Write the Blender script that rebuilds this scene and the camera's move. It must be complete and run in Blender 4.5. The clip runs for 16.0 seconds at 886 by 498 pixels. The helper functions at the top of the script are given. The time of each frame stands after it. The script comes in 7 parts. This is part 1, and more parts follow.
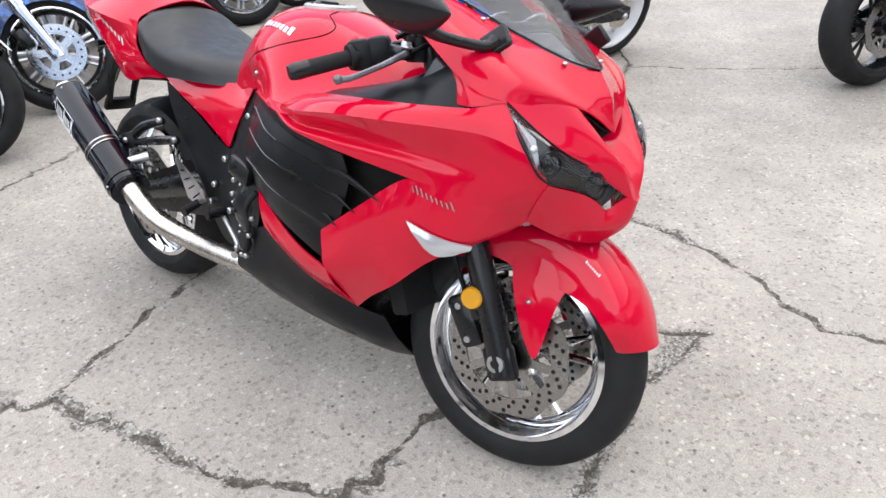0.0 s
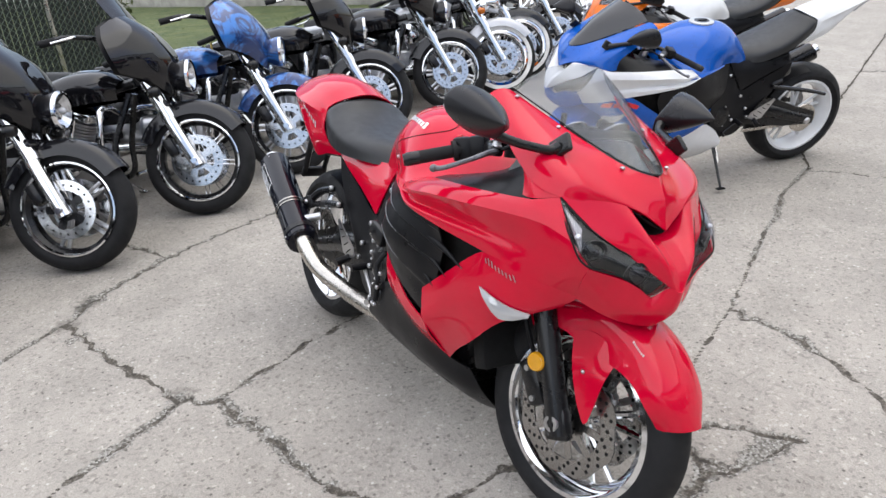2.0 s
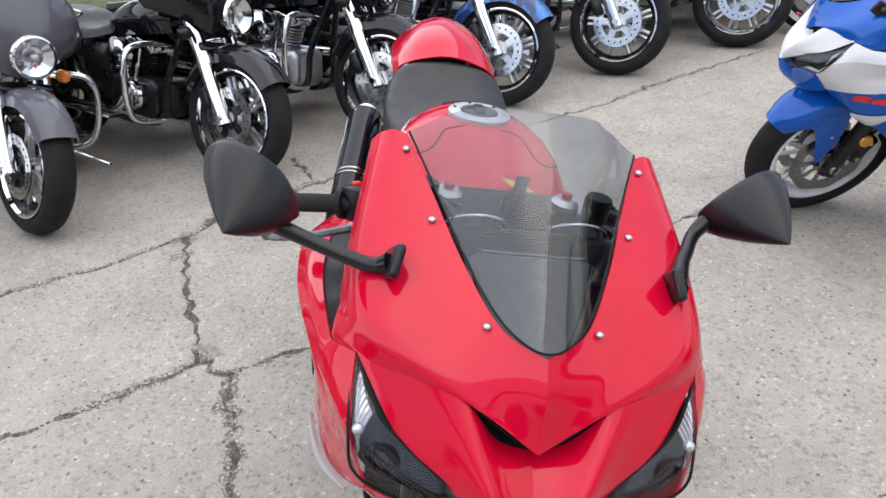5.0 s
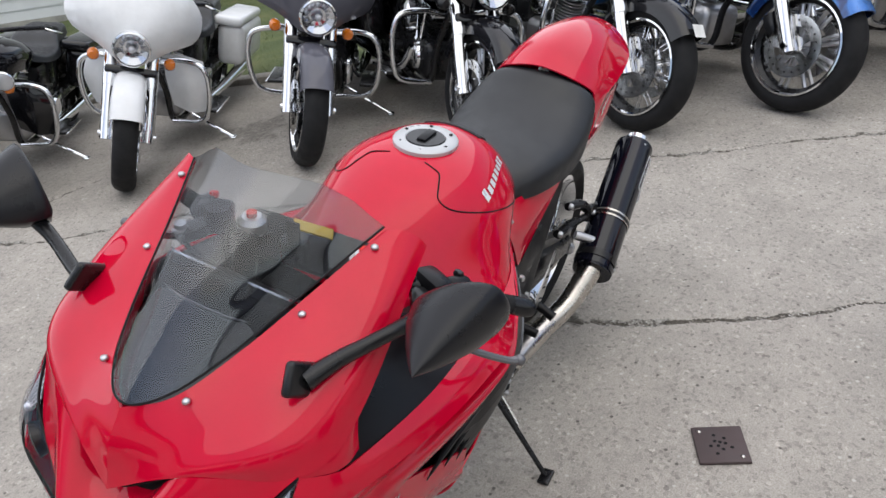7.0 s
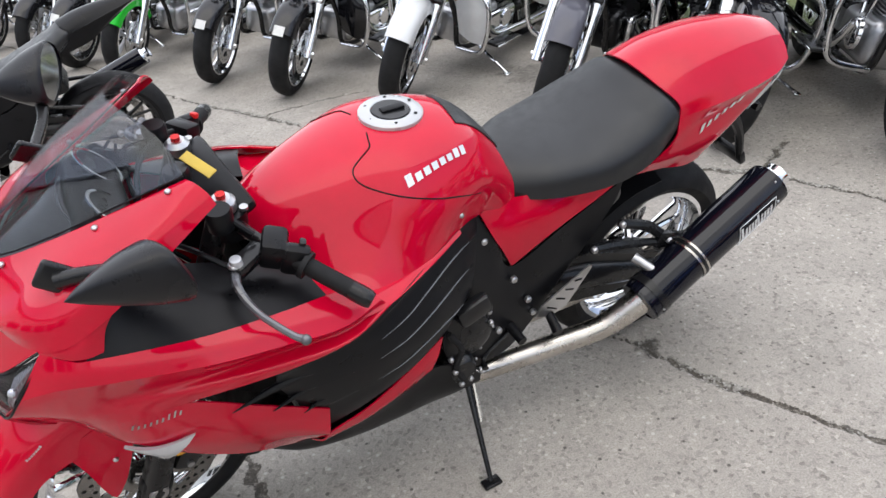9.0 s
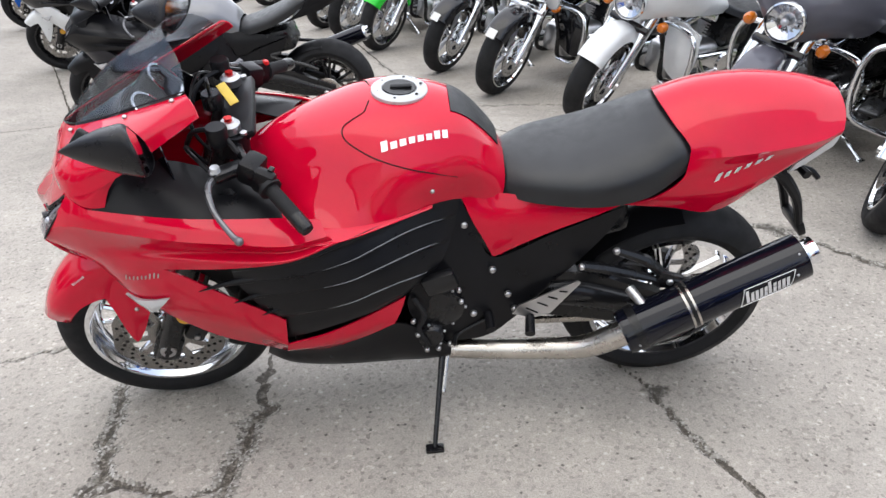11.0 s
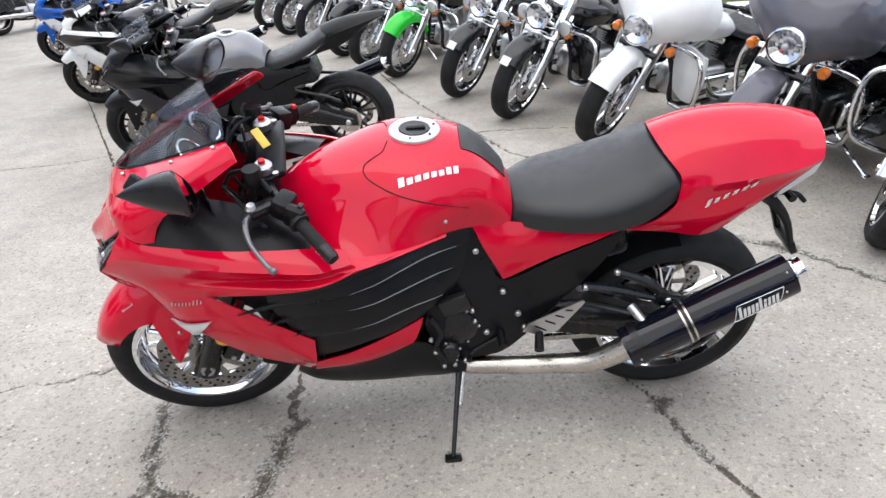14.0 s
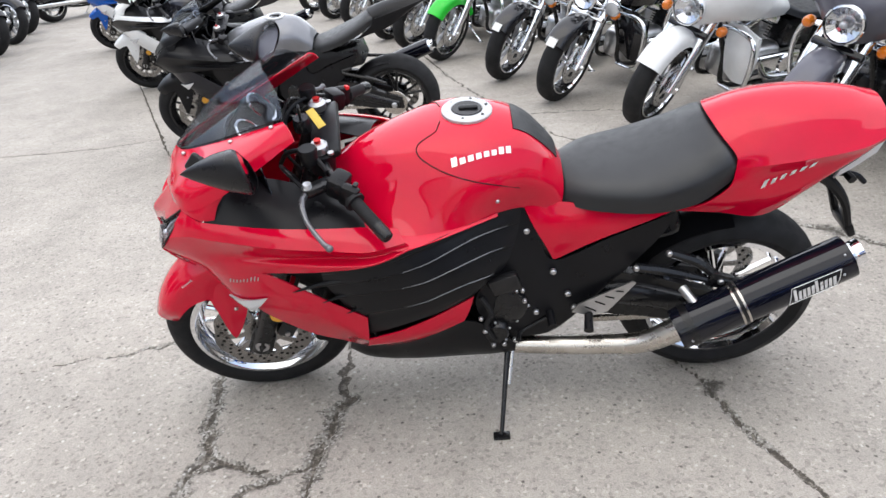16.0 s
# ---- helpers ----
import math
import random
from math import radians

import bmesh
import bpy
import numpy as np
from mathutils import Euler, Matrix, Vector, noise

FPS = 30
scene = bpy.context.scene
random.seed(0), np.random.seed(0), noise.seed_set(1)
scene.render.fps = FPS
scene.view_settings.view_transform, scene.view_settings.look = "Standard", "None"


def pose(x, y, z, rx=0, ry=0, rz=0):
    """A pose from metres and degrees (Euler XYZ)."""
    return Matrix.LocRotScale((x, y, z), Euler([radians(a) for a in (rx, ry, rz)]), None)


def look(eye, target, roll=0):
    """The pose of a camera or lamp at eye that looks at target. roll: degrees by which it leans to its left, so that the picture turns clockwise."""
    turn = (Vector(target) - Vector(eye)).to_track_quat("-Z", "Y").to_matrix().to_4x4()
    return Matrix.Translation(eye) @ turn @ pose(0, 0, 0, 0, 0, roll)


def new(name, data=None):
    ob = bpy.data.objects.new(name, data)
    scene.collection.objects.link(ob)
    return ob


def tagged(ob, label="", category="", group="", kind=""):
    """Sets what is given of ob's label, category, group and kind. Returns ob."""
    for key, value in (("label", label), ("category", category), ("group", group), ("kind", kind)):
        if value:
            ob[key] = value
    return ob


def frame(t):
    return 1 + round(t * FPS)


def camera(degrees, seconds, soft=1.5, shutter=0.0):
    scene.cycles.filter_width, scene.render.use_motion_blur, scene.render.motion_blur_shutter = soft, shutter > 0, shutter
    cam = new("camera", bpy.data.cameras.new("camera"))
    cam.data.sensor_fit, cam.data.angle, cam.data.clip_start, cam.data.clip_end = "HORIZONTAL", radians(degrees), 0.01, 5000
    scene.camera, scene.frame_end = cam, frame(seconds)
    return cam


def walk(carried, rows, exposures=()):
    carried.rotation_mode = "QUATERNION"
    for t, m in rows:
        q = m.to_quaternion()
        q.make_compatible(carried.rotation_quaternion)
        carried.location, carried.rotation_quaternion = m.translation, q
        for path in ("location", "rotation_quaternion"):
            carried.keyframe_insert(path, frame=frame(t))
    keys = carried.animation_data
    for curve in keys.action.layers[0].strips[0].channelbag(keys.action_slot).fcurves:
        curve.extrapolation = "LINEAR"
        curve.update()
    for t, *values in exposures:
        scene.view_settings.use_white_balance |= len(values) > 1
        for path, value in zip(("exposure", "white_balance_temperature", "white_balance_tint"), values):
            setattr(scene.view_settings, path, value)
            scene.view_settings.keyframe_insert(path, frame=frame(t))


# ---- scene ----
cam = camera(62.8, 16.0)
PATH = [
    (0, (-1.563, 0.985, 1.378), (-0.354, -0.211, 0.325), -3.5),
    (0.5, (-1.628, 1.033, 1.443), (-0.284, -0.083, 0.469), -4.7),
    (1, (-1.676, 1.145, 1.48), (-0.202, 0.096, 0.625), -5.1),
    (1.5, (-1.784, 1.102, 1.476), (-0.219, 0.171, 0.649), -5.0),
    (2, (-1.958, 0.911, 1.474), (-0.331, 0.092, 0.648), -5.2),
    (2.5, (-1.935, 0.75, 1.468), (-0.392, -0.078, 0.502), -3.7),
    (3, (-1.898, 0.57, 1.447), (-0.428, -0.275, 0.387), -2.7),
    (3.5, (-1.897, 0.275, 1.46), (-0.284, -0.299, 0.428), -5.7),
    (4, (-1.818, 0.108, 1.475), (-0.094, -0.226, 0.518), -6.1),
    (4.1, (-1.792, 0.087, 1.475), (-0.056, -0.207, 0.526), -5.8),
    (4.2, (-1.76, 0.065, 1.482), (-0.022, -0.192, 0.527), -5.6),
    (6.3, (-1.223, -0.645, 1.463), (0.345, 0.044, 0.43), -9.4),
    (6.5, (-1.2, -0.753, 1.454), (0.328, 0.021, 0.423), -9.8),
    (7, (-1.127, -1.017, 1.465), (0.242, 0.063, 0.486), -10.3),
    (7.5, (-0.942, -1.115, 1.473), (0.207, 0.181, 0.474), -5.1),
    (8, (-0.795, -1.298, 1.447), (0.219, 0.06, 0.385), -6.3),
    (8.5, (-0.643, -1.529, 1.435), (0.197, -0.013, 0.438), -7.8),
    (9, (-0.463, -1.521, 1.407), (0.129, 0.121, 0.431), -8.2),
    (9.5, (-0.24, -1.559, 1.376), (0.042, 0.135, 0.351), -9.5),
    (9.7, (-0.141, -1.597, 1.344), (0.041, 0.115, 0.328), -7.5),
    (11.8, (0.123, -1.904, 1.367), (0.038, -0.086, 0.539), -1.8),
    (12, (0.147, -1.903, 1.37), (0.012, -0.085, 0.547), -2.8),
    (12.5, (0.177, -1.928, 1.358), (-0.021, -0.099, 0.573), -3.9),
    (13, (0.145, -1.947, 1.42), (-0.06, -0.159, 0.549), -4.9),
    (13.5, (0.108, -1.975, 1.443), (-0.029, -0.16, 0.612), -3.9),
    (14, (0.102, -1.985, 1.441), (0.009, -0.169, 0.607), -3.6),
    (14.5, (0.097, -1.995, 1.44), (0.016, -0.185, 0.594), -3.8),
    (15, (0.083, -2.006, 1.436), (-0.031, -0.199, 0.586), -3.7),
    (15.5, (0.067, -2.01, 1.441), (-0.091, -0.211, 0.58), -3.3),
    (16, (0.073, -2.009, 1.439), (-0.131, -0.218, 0.574), -4.7),
]
walk(cam, [(t, look(e, g, r)) for t, e, g, r in PATH], [(0, 1.18), (0.5, 0.99), (1.5, 0.93), (3, 0.83), (4, 0.89), (6.5, 0.66), (7, 0.56), (8, 0.64), (9, 0.86), (9.7, 0.90), (12, 1.11), (14.5, 1.12), (16, 1.06)])

# ---------------------------------------------------------------- light
sky = bpy.data.worlds.new("overcast_sky")
scene.world = sky
sky.use_nodes = True
sky_tex = sky.node_tree.nodes.new("ShaderNodeTexSky")
sky_tex.sky_type, sky_tex.sun_disc = "NISHITA", False
sky_tex.sun_elevation, sky_tex.sun_rotation = radians(62), radians(200)
sky_tex.air_density, sky_tex.dust_density, sky_tex.ozone_density = 1.0, 4.2, 1.0
sky_bg = sky.node_tree.nodes["Background"]
sky_bg.inputs["Strength"].default_value = 0.15
cloud = sky.node_tree.nodes.new("ShaderNodeVectorMath")  # an even cloud cover hides the glow round the sun
cloud.operation = "MINIMUM"
cloud.inputs[1].default_value = (6.0, 6.0, 6.0)
sky.node_tree.links.new(sky_tex.outputs[0], cloud.inputs[0])
grey = sky.node_tree.nodes.new("ShaderNodeHueSaturation")
grey.inputs["Saturation"].default_value = 0.85
sky.node_tree.links.new(cloud.outputs[0], grey.inputs["Color"])
sky.node_tree.links.new(grey.outputs[0], sky_bg.inputs["Color"])
sun = new("sun", bpy.data.lights.new("sun", "SUN"))
sun.data.energy, sun.data.angle, sun.data.color = 2.0, radians(125), (1.0, 0.97, 0.935)
sun.matrix_world = pose(0, 0, 20, 28, 0, 160)


# ---------------------------------------------------------------- materials
class Nodes:
    """A small builder of node materials."""

    def __init__(self, name):
        self.mat = bpy.data.materials.new(name)
        self.mat.use_nodes = True
        self.tree = self.mat.node_tree
        self.bsdf = self.tree.nodes["Principled BSDF"]
        self.out = self.tree.nodes["Material Output"]
        self.co = self.add("ShaderNodeTexCoord")

    def add(self, kind, **values):
        node = self.tree.nodes.new(kind)
        for key, value in values.items():
            node.inputs[key].default_value = value
        return node

    def link(self, a, b):
        self.tree.links.new(a, b)

    def noise(self, scale, detail=4.0, rough=0.6, where="Object"):
        node = self.add("ShaderNodeTexNoise", Scale=scale, Detail=detail, Roughness=rough)
        self.link(self.co.outputs[where], node.inputs["Vector"])
        return node.outputs["Fac"]

    def ramp(self, fac, *stops):
        node = self.tree.nodes.new("ShaderNodeValToRGB")
        el = node.color_ramp.elements
        while len(el) < len(stops):
            el.new(0.5)
        for e, (p, c) in zip(el, stops):
            e.position, e.color = p, (c, c, c, 1) if not isinstance(c, tuple) else (*c, 1)
        self.link(fac, node.inputs["Fac"])
        return node.outputs["Color"]

    def mix(self, fac, a, b, kind="MIX"):
        node = self.tree.nodes.new("ShaderNodeMix")
        node.data_type, node.blend_type = "RGBA", kind
        for sock, v in ((node.inputs[0], fac), (node.inputs[6], a), (node.inputs[7], b)):
            if isinstance(v, bpy.types.NodeSocket):
                self.link(v, sock)
            else:
                sock.default_value = (*v, 1) if isinstance(v, tuple) else v
        return node.outputs[2]

    def bump(self, height, strength, distance=0.002):
        node = self.add("ShaderNodeBump", Strength=strength, Distance=distance)
        self.link(height, node.inputs["Height"])
        self.link(node.outputs["Normal"], self.bsdf.inputs["Normal"])

    def put(self, **values):
        for key, value in values.items():
            sock = self.bsdf.inputs[key.replace("_", " ")]
            if isinstance(value, bpy.types.NodeSocket):
                self.link(value, sock)
            else:
                sock.default_value = (*value, 1) if isinstance(value, tuple) else value
        return self.mat


def paint(name, col, rough=0.32, flake=0.0, coat=1.0, ior=1.42):
    n = Nodes(name)
    dust = n.ramp(n.noise(9, 6), (0.35, 0.0), (0.8, 1.0))
    dark = tuple(c * 0.86 for c in col)
    n.put(Base_Color=n.mix(dust, col, dark), Metallic=flake, Specular_IOR_Level=0.0, Coat_Weight=coat, Coat_Roughness=0.02, Coat_IOR=ior)
    n.put(Roughness=n.ramp(n.noise(30, 3), (0.3, rough * 0.8), (0.7, min(1.0, rough * 1.25))))
    return n.mat


def plain(name, col, rough, metal=0.0, grain=60.0, vary=0.25, relief=0.15, coat=0.0, spec=0.5):
    n = Nodes(name)
    f = n.ramp(n.noise(grain / 8, 4), (0.3, 0.0), (0.75, 1.0))
    lo, hi = tuple(c * (1 - vary) for c in col), tuple(min(1, c * (1 + vary)) for c in col)
    n.put(Base_Color=n.mix(f, lo, hi), Metallic=metal, Coat_Weight=coat, Coat_Roughness=0.06, Specular_IOR_Level=spec)
    n.put(Roughness=n.ramp(n.noise(grain / 4, 5), (0.3, rough * 0.75), (0.7, min(1, rough * 1.3))))
    if relief:
        n.bump(n.noise(grain * 8, 3), relief, 0.0006)
    return n.mat


RED = paint("red_paint", (0.560, 0.0017, 0.026), 0.34, coat=1.0, ior=1.43)
BLUE = paint("blue_paint", (0.005, 0.092, 0.44), 0.3, 0.15)
WHITE = paint("white_paint", (0.78, 0.79, 0.80))
BLACK = paint("black_paint", (0.009, 0.009, 0.011), ior=1.5)
GREY = paint("charcoal_satin_paint", (0.105, 0.105, 0.128), 0.42)
SILVER = paint("silver_paint", (0.50, 0.51, 0.53), 0.35, 0.5)
GREEN = paint("green_paint", (0.02, 0.50, 0.035))
ORANGE = paint("orange_paint", (0.75, 0.16, 0.01))
PLASTIC = plain("black_plastic", (0.0062, 0.0062, 0.0075), 0.34, relief=0.02, spec=0.2)
SATIN = plain("satin_black_metal", (0.008, 0.008, 0.009), 0.28, 0.0, coat=0.25, relief=0.05, spec=0.26)
RUBBER = plain("tyre_rubber", (0.012, 0.012, 0.013), 0.70, relief=0.3, spec=0.26)
VINYL = plain("seat_vinyl", (0.012, 0.013, 0.015), 0.42, grain=120, relief=0.25, spec=0.48)
PIANO = plain("gloss_black_panel", (0.006, 0.006, 0.008), 0.12, coat=0.6, relief=0.0)
CHROME = plain("chrome", (0.80, 0.81, 0.83), 0.06, 1.0, vary=0.06, relief=0.0)
STEEL = plain("brushed_steel", (0.55, 0.52, 0.48), 0.26, 1.0, relief=0.15)
ALU = plain("cast_aluminium", (0.52, 0.52, 0.53), 0.36, 1.0, relief=0.2)
DISC = plain("brake_disc_steel", (0.33, 0.32, 0.31), 0.25, 1.0, relief=0.1)
POLISHED = plain("polished_disc_steel", (0.66, 0.66, 0.66), 0.16, 1.0, vary=0.1, relief=0.05)
DARK = plain("dark_gap", (0.006, 0.006, 0.006), 0.8, relief=0.0, spec=0.26)
AMBER = plain("amber_lens", (0.60, 0.15, 0.006), 0.15, coat=0.8, relief=0.0)
# pale grey that stands for the highlights on black edges
EDGESHINE = plain("painted_edge_highlight", (0.16, 0.165, 0.175), 0.35, relief=0.0)
CLEARBULB = plain("clear_bulb", (0.80, 0.82, 0.84), 0.05, 0.6, vary=0.05, coat=1.0, relief=0.0)
MATTE = plain("black_mirror_housing", (0.009, 0.009, 0.011), 0.3, relief=0.03, spec=0.3)
CANBLACK = paint("gloss_black_silencer", (0.0045, 0.005, 0.010), 0.3, ior=1.45)
ANODISED = plain("grey_anodised_lever", (0.16, 0.16, 0.17), 0.3, 0.6, relief=0.0)
PALE = plain("pale_anodised_ring", (0.48, 0.49, 0.50), 0.34, 0.25, vary=0.05, relief=0.0)
REFLEX = plain("yellow_reflector", (0.70, 0.33, 0.01), 0.15, coat=0.8, relief=0.0)
MIDGREY = paint("steel_grey_paint", (0.20, 0.205, 0.22), 0.35, 0.4)
LENSWHITE = plain("clear_lens", (0.52, 0.53, 0.55), 0.14, 0.35, vary=0.1, coat=1.0, relief=0.0)
TAG = plain("yellow_tag", (0.58, 0.40, 0.05), 0.5, relief=0.1)
REDMETAL = plain("red_anodised", (0.55, 0.02, 0.02), 0.25, 0.7, relief=0.0)
MARK = plain("silver_lettering", (0.74, 0.75, 0.76), 0.3, 0.4, relief=0.0)
PAPER = plain("white_paper", (0.75, 0.75, 0.73), 0.7, relief=0.1)
IRON = plain("rusty_iron", (0.085, 0.062, 0.062), 0.62, 0.3, relief=0.5)
BROWN = plain("brown_boards", (0.13, 0.075, 0.055), 0.75, grain=40, vary=0.3, relief=0.4)
REDMARK = plain("red_mark", (0.65, 0.02, 0.02), 0.35, relief=0.0)


def glass(name, tint, gloss=1.0):
    n = Nodes(name)
    clear = n.add("ShaderNodeBsdfTransparent", Color=(*tint, 1))
    shine = n.add("ShaderNodeBsdfGlossy", Color=(gloss, gloss, gloss, 1), Roughness=0.03)
    fr = n.add("ShaderNodeLayerWeight", Blend=0.16)
    mixer = n.tree.nodes.new("ShaderNodeMixShader")
    n.link(n.ramp(fr.outputs["Facing"], (0.0, 0.05), (0.55, 0.07), (0.9, 0.31), (1.0, 0.8)), mixer.inputs[0])
    n.link(clear.outputs[0], mixer.inputs[1])
    n.link(shine.outputs[0], mixer.inputs[2])
    n.link(mixer.outputs[0], n.out.inputs["Surface"])
    return n.mat


SCREEN = glass("smoked_windscreen", (0.72, 0.735, 0.76))
LAMPGLASS = glass("lamp_glass", (0.88, 0.88, 0.90), 0.6)
CLEARGLASS = glass("headlight_glass", (0.92, 0.93, 0.95))


def flames():
    n = Nodes("blue_flame_paint")
    w = n.add("ShaderNodeTexNoise", Scale=7.0, Detail=3.0, Roughness=0.55, Distortion=2.2)
    n.link(n.co.outputs["Object"], w.inputs["Vector"])
    f = n.ramp(w.outputs["Fac"], (0.44, 0.0), (0.60, 1.0))
    return n.put(Base_Color=n.mix(f, (0.006, 0.03, 0.13), (0.02, 0.16, 0.52)), Coat_Weight=1.0, Coat_Roughness=0.03, Roughness=0.3, Metallic=0.3)


FLAMES = flames()


def concrete():
    n = Nodes("weathered_concrete")
    slab = n.ramp(n.noise(0.55, 5, 0.65), (0.3, (0.352, 0.323, 0.286)), (0.7, (0.465, 0.431, 0.386)))
    blotch = n.ramp(n.noise(3.2, 7, 0.7), (0.34, 0.80), (0.62, 1.0))
    col = n.mix(1.0, slab, blotch, "MULTIPLY")
    grit = n.add("ShaderNodeTexVoronoi", Scale=95.0)
    n.link(n.co.outputs["Object"], grit.inputs["Vector"])
    stone = n.ramp(grit.outputs["Color"], (0.0, 0.34), (0.34, 0.95), (0.80, 1.0), (0.97, 1.5))
    col = n.mix(0.68, col, n.mix(1.0, col, stone, "MULTIPLY"))
    fine = n.ramp(n.noise(210, 3, 0.75), (0.36, 0.36), (0.60, 1.16))
    col = n.mix(0.45, col, n.mix(1.0, col, fine, "MULTIPLY"))
    spots = n.ramp(n.noise(48, 4, 0.65), (0.30, 0.0), (0.37, 1.0))
    speck = n.add("ShaderNodeTexVoronoi", Scale=52.0, Randomness=1.0)
    n.link(n.co.outputs["Object"], speck.inputs["Vector"])
    pick = n.ramp(speck.outputs["Color"], (0.82, 0.0), (0.84, 1.0))
    core = n.ramp(speck.outputs["Distance"], (0.16, 1.0), (0.34, 0.0))
    col = n.mix(n.mix(1.0, pick, core, "MULTIPLY"), col, (0.105, 0.096, 0.085))
    pick = n.ramp(speck.outputs["Color"], (0.16, 1.0), (0.19, 0.0))
    col = n.mix(n.mix(1.0, pick, core, "MULTIPLY"), col, (0.50, 0.48, 0.44))
    col = n.mix(spots, (0.17, 0.155, 0.135), col)
    dirt = n.tree.nodes.new("ShaderNodeAttribute")
    dirt.attribute_name = "dirt"
    rag = n.add("ShaderNodeMath")
    rag.operation = "MULTIPLY_ADD"
    n.link(n.noise(85, 6, 0.8), rag.inputs[0])
    rag.inputs[1].default_value = 0.9
    n.link(dirt.outputs["Fac"], rag.inputs[2])
    worn = n.tree.nodes.new("ShaderNodeAttribute")
    worn.attribute_name = "worn"
    crumb = n.add("ShaderNodeTexVoronoi", Scale=130.0)
    n.link(n.co.outputs["Object"], crumb.inputs["Vector"])
    chips = n.ramp(crumb.outputs["Color"], (0.2, (0.07, 0.062, 0.052)), (0.4, (0.21, 0.196, 0.168)), (0.65, (0.40, 0.385, 0.35)), (0.95, (0.58, 0.565, 0.53)))
    chips = n.mix(1.0, chips, n.ramp(crumb.outputs["Distance"], (0.1, 1.0), (0.55, 0.6)), "MULTIPLY")
    frag = n.add("ShaderNodeMath")
    frag.operation = "MULTIPLY_ADD"
    n.link(n.noise(40, 6, 0.75), frag.inputs[0])
    frag.inputs[1].default_value = 1.0
    n.link(worn.outputs["Fac"], frag.inputs[2])
    col = n.mix(n.ramp(frag.outputs[0], (0.93, 0.0), (1.07, 0.85)), col, chips)
    crack = n.ramp(rag.outputs[0], (0.93, 0.0), (1.02, 1.0))
    soil = n.ramp(n.noise(70, 5, 0.7), (0.3, (0.020, 0.017, 0.014)), (0.52, (0.080, 0.069, 0.055)), (0.66, (0.25, 0.23, 0.20)))
    col = n.mix(crack, col, soil)
    oil = n.tree.nodes.new("ShaderNodeAttribute")
    oil.attribute_name = "oil"
    wet = n.mix(1.0, oil.outputs["Fac"], n.ramp(n.noise(26, 6, 0.75), (0.36, 0.15), (0.58, 1.0)), "MULTIPLY")
    col = n.mix(wet, col, (0.050, 0.045, 0.037))
    n.put(Base_Color=col, Roughness=n.ramp(n.noise(18, 4), (0.3, 0.78), (0.7, 0.95)))
    h = n.mix(0.5, n.noise(120, 5, 0.7), grit.outputs["Distance"])
    n.bump(h, 0.55, 0.003)
    return n.mat


CONCRETE = concrete()


def lawn():
    n = Nodes("grass")
    f = n.ramp(n.noise(2.5, 6), (0.3, (0.045, 0.075, 0.018)), (0.6, (0.10, 0.12, 0.035)), (0.8, (0.16, 0.14, 0.06)))
    n.put(Base_Color=f, Roughness=0.8)
    n.bump(n.noise(90, 4), 0.8, 0.02)
    return n.mat


GRASS = lawn()
SIDING = plain("white_siding", (0.70, 0.71, 0.70), 0.55, grain=30, vary=0.06)
STONE = plain("stone_blocks", (0.33, 0.32, 0.28), 0.85, grain=30, vary=0.3, relief=0.6)
MESHWIRE = plain("dark_fence_slats", (0.014, 0.018, 0.015), 0.6, relief=0.2)
WIRE = plain("coated_fence_wire", (0.085, 0.105, 0.085), 0.5, relief=0.0)


# ---------------------------------------------------------------- geometry helpers
def spline(pts, n):
    """n points along a smooth curve through pts."""
    p = np.array(pts, float)
    if len(p) == 2:
        k = np.linspace(0, 1, n)[:, None]
        return p[0] * (1 - k) + p[1] * k
    q = np.vstack([2 * p[0] - p[1], p, 2 * p[-1] - p[-2]])
    s = np.linspace(0, len(p) - 1, n)
    i = np.minimum(s.astype(int), len(p) - 2)
    f = (s - i)[:, None]
    a, b, c, d = q[i], q[i + 1], q[i + 2], q[i + 3]
    return 0.5 * (2 * b + (c - a) * f + (2 * a - 5 * b + 4 * c - d) * f ** 2 + (3 * b - a - 3 * c + d) * f ** 3)


def sheet(rows, nu=20, nv=16):
    """A smooth grid of nv x nu points through a coarse grid of rows."""
    wide = np.array([spline(r, nu) for r in rows])
    return np.stack([spline(wide[:, j], nv) for j in range(nu)], axis=1)


def flip(g):
    return np.asarray(g) * np.array([1, -1, 1])


def normals(g):
    du, dv = np.gradient(g, axis=1), np.gradient(g, axis=0)
    nn = np.cross(du, dv)
    return nn / np.maximum(np.linalg.norm(nn, axis=2, keepdims=True), 1e-9)


def outward(g):
    """Normals that point away from the middle plane."""
    nn = normals(g)
    mid = g.reshape(-1, 3).mean(0)
    way = g - np.array([mid[0], 0, mid[2] - 0.25])
    return nn * (1 if (nn * way).sum() > 0 else -1)


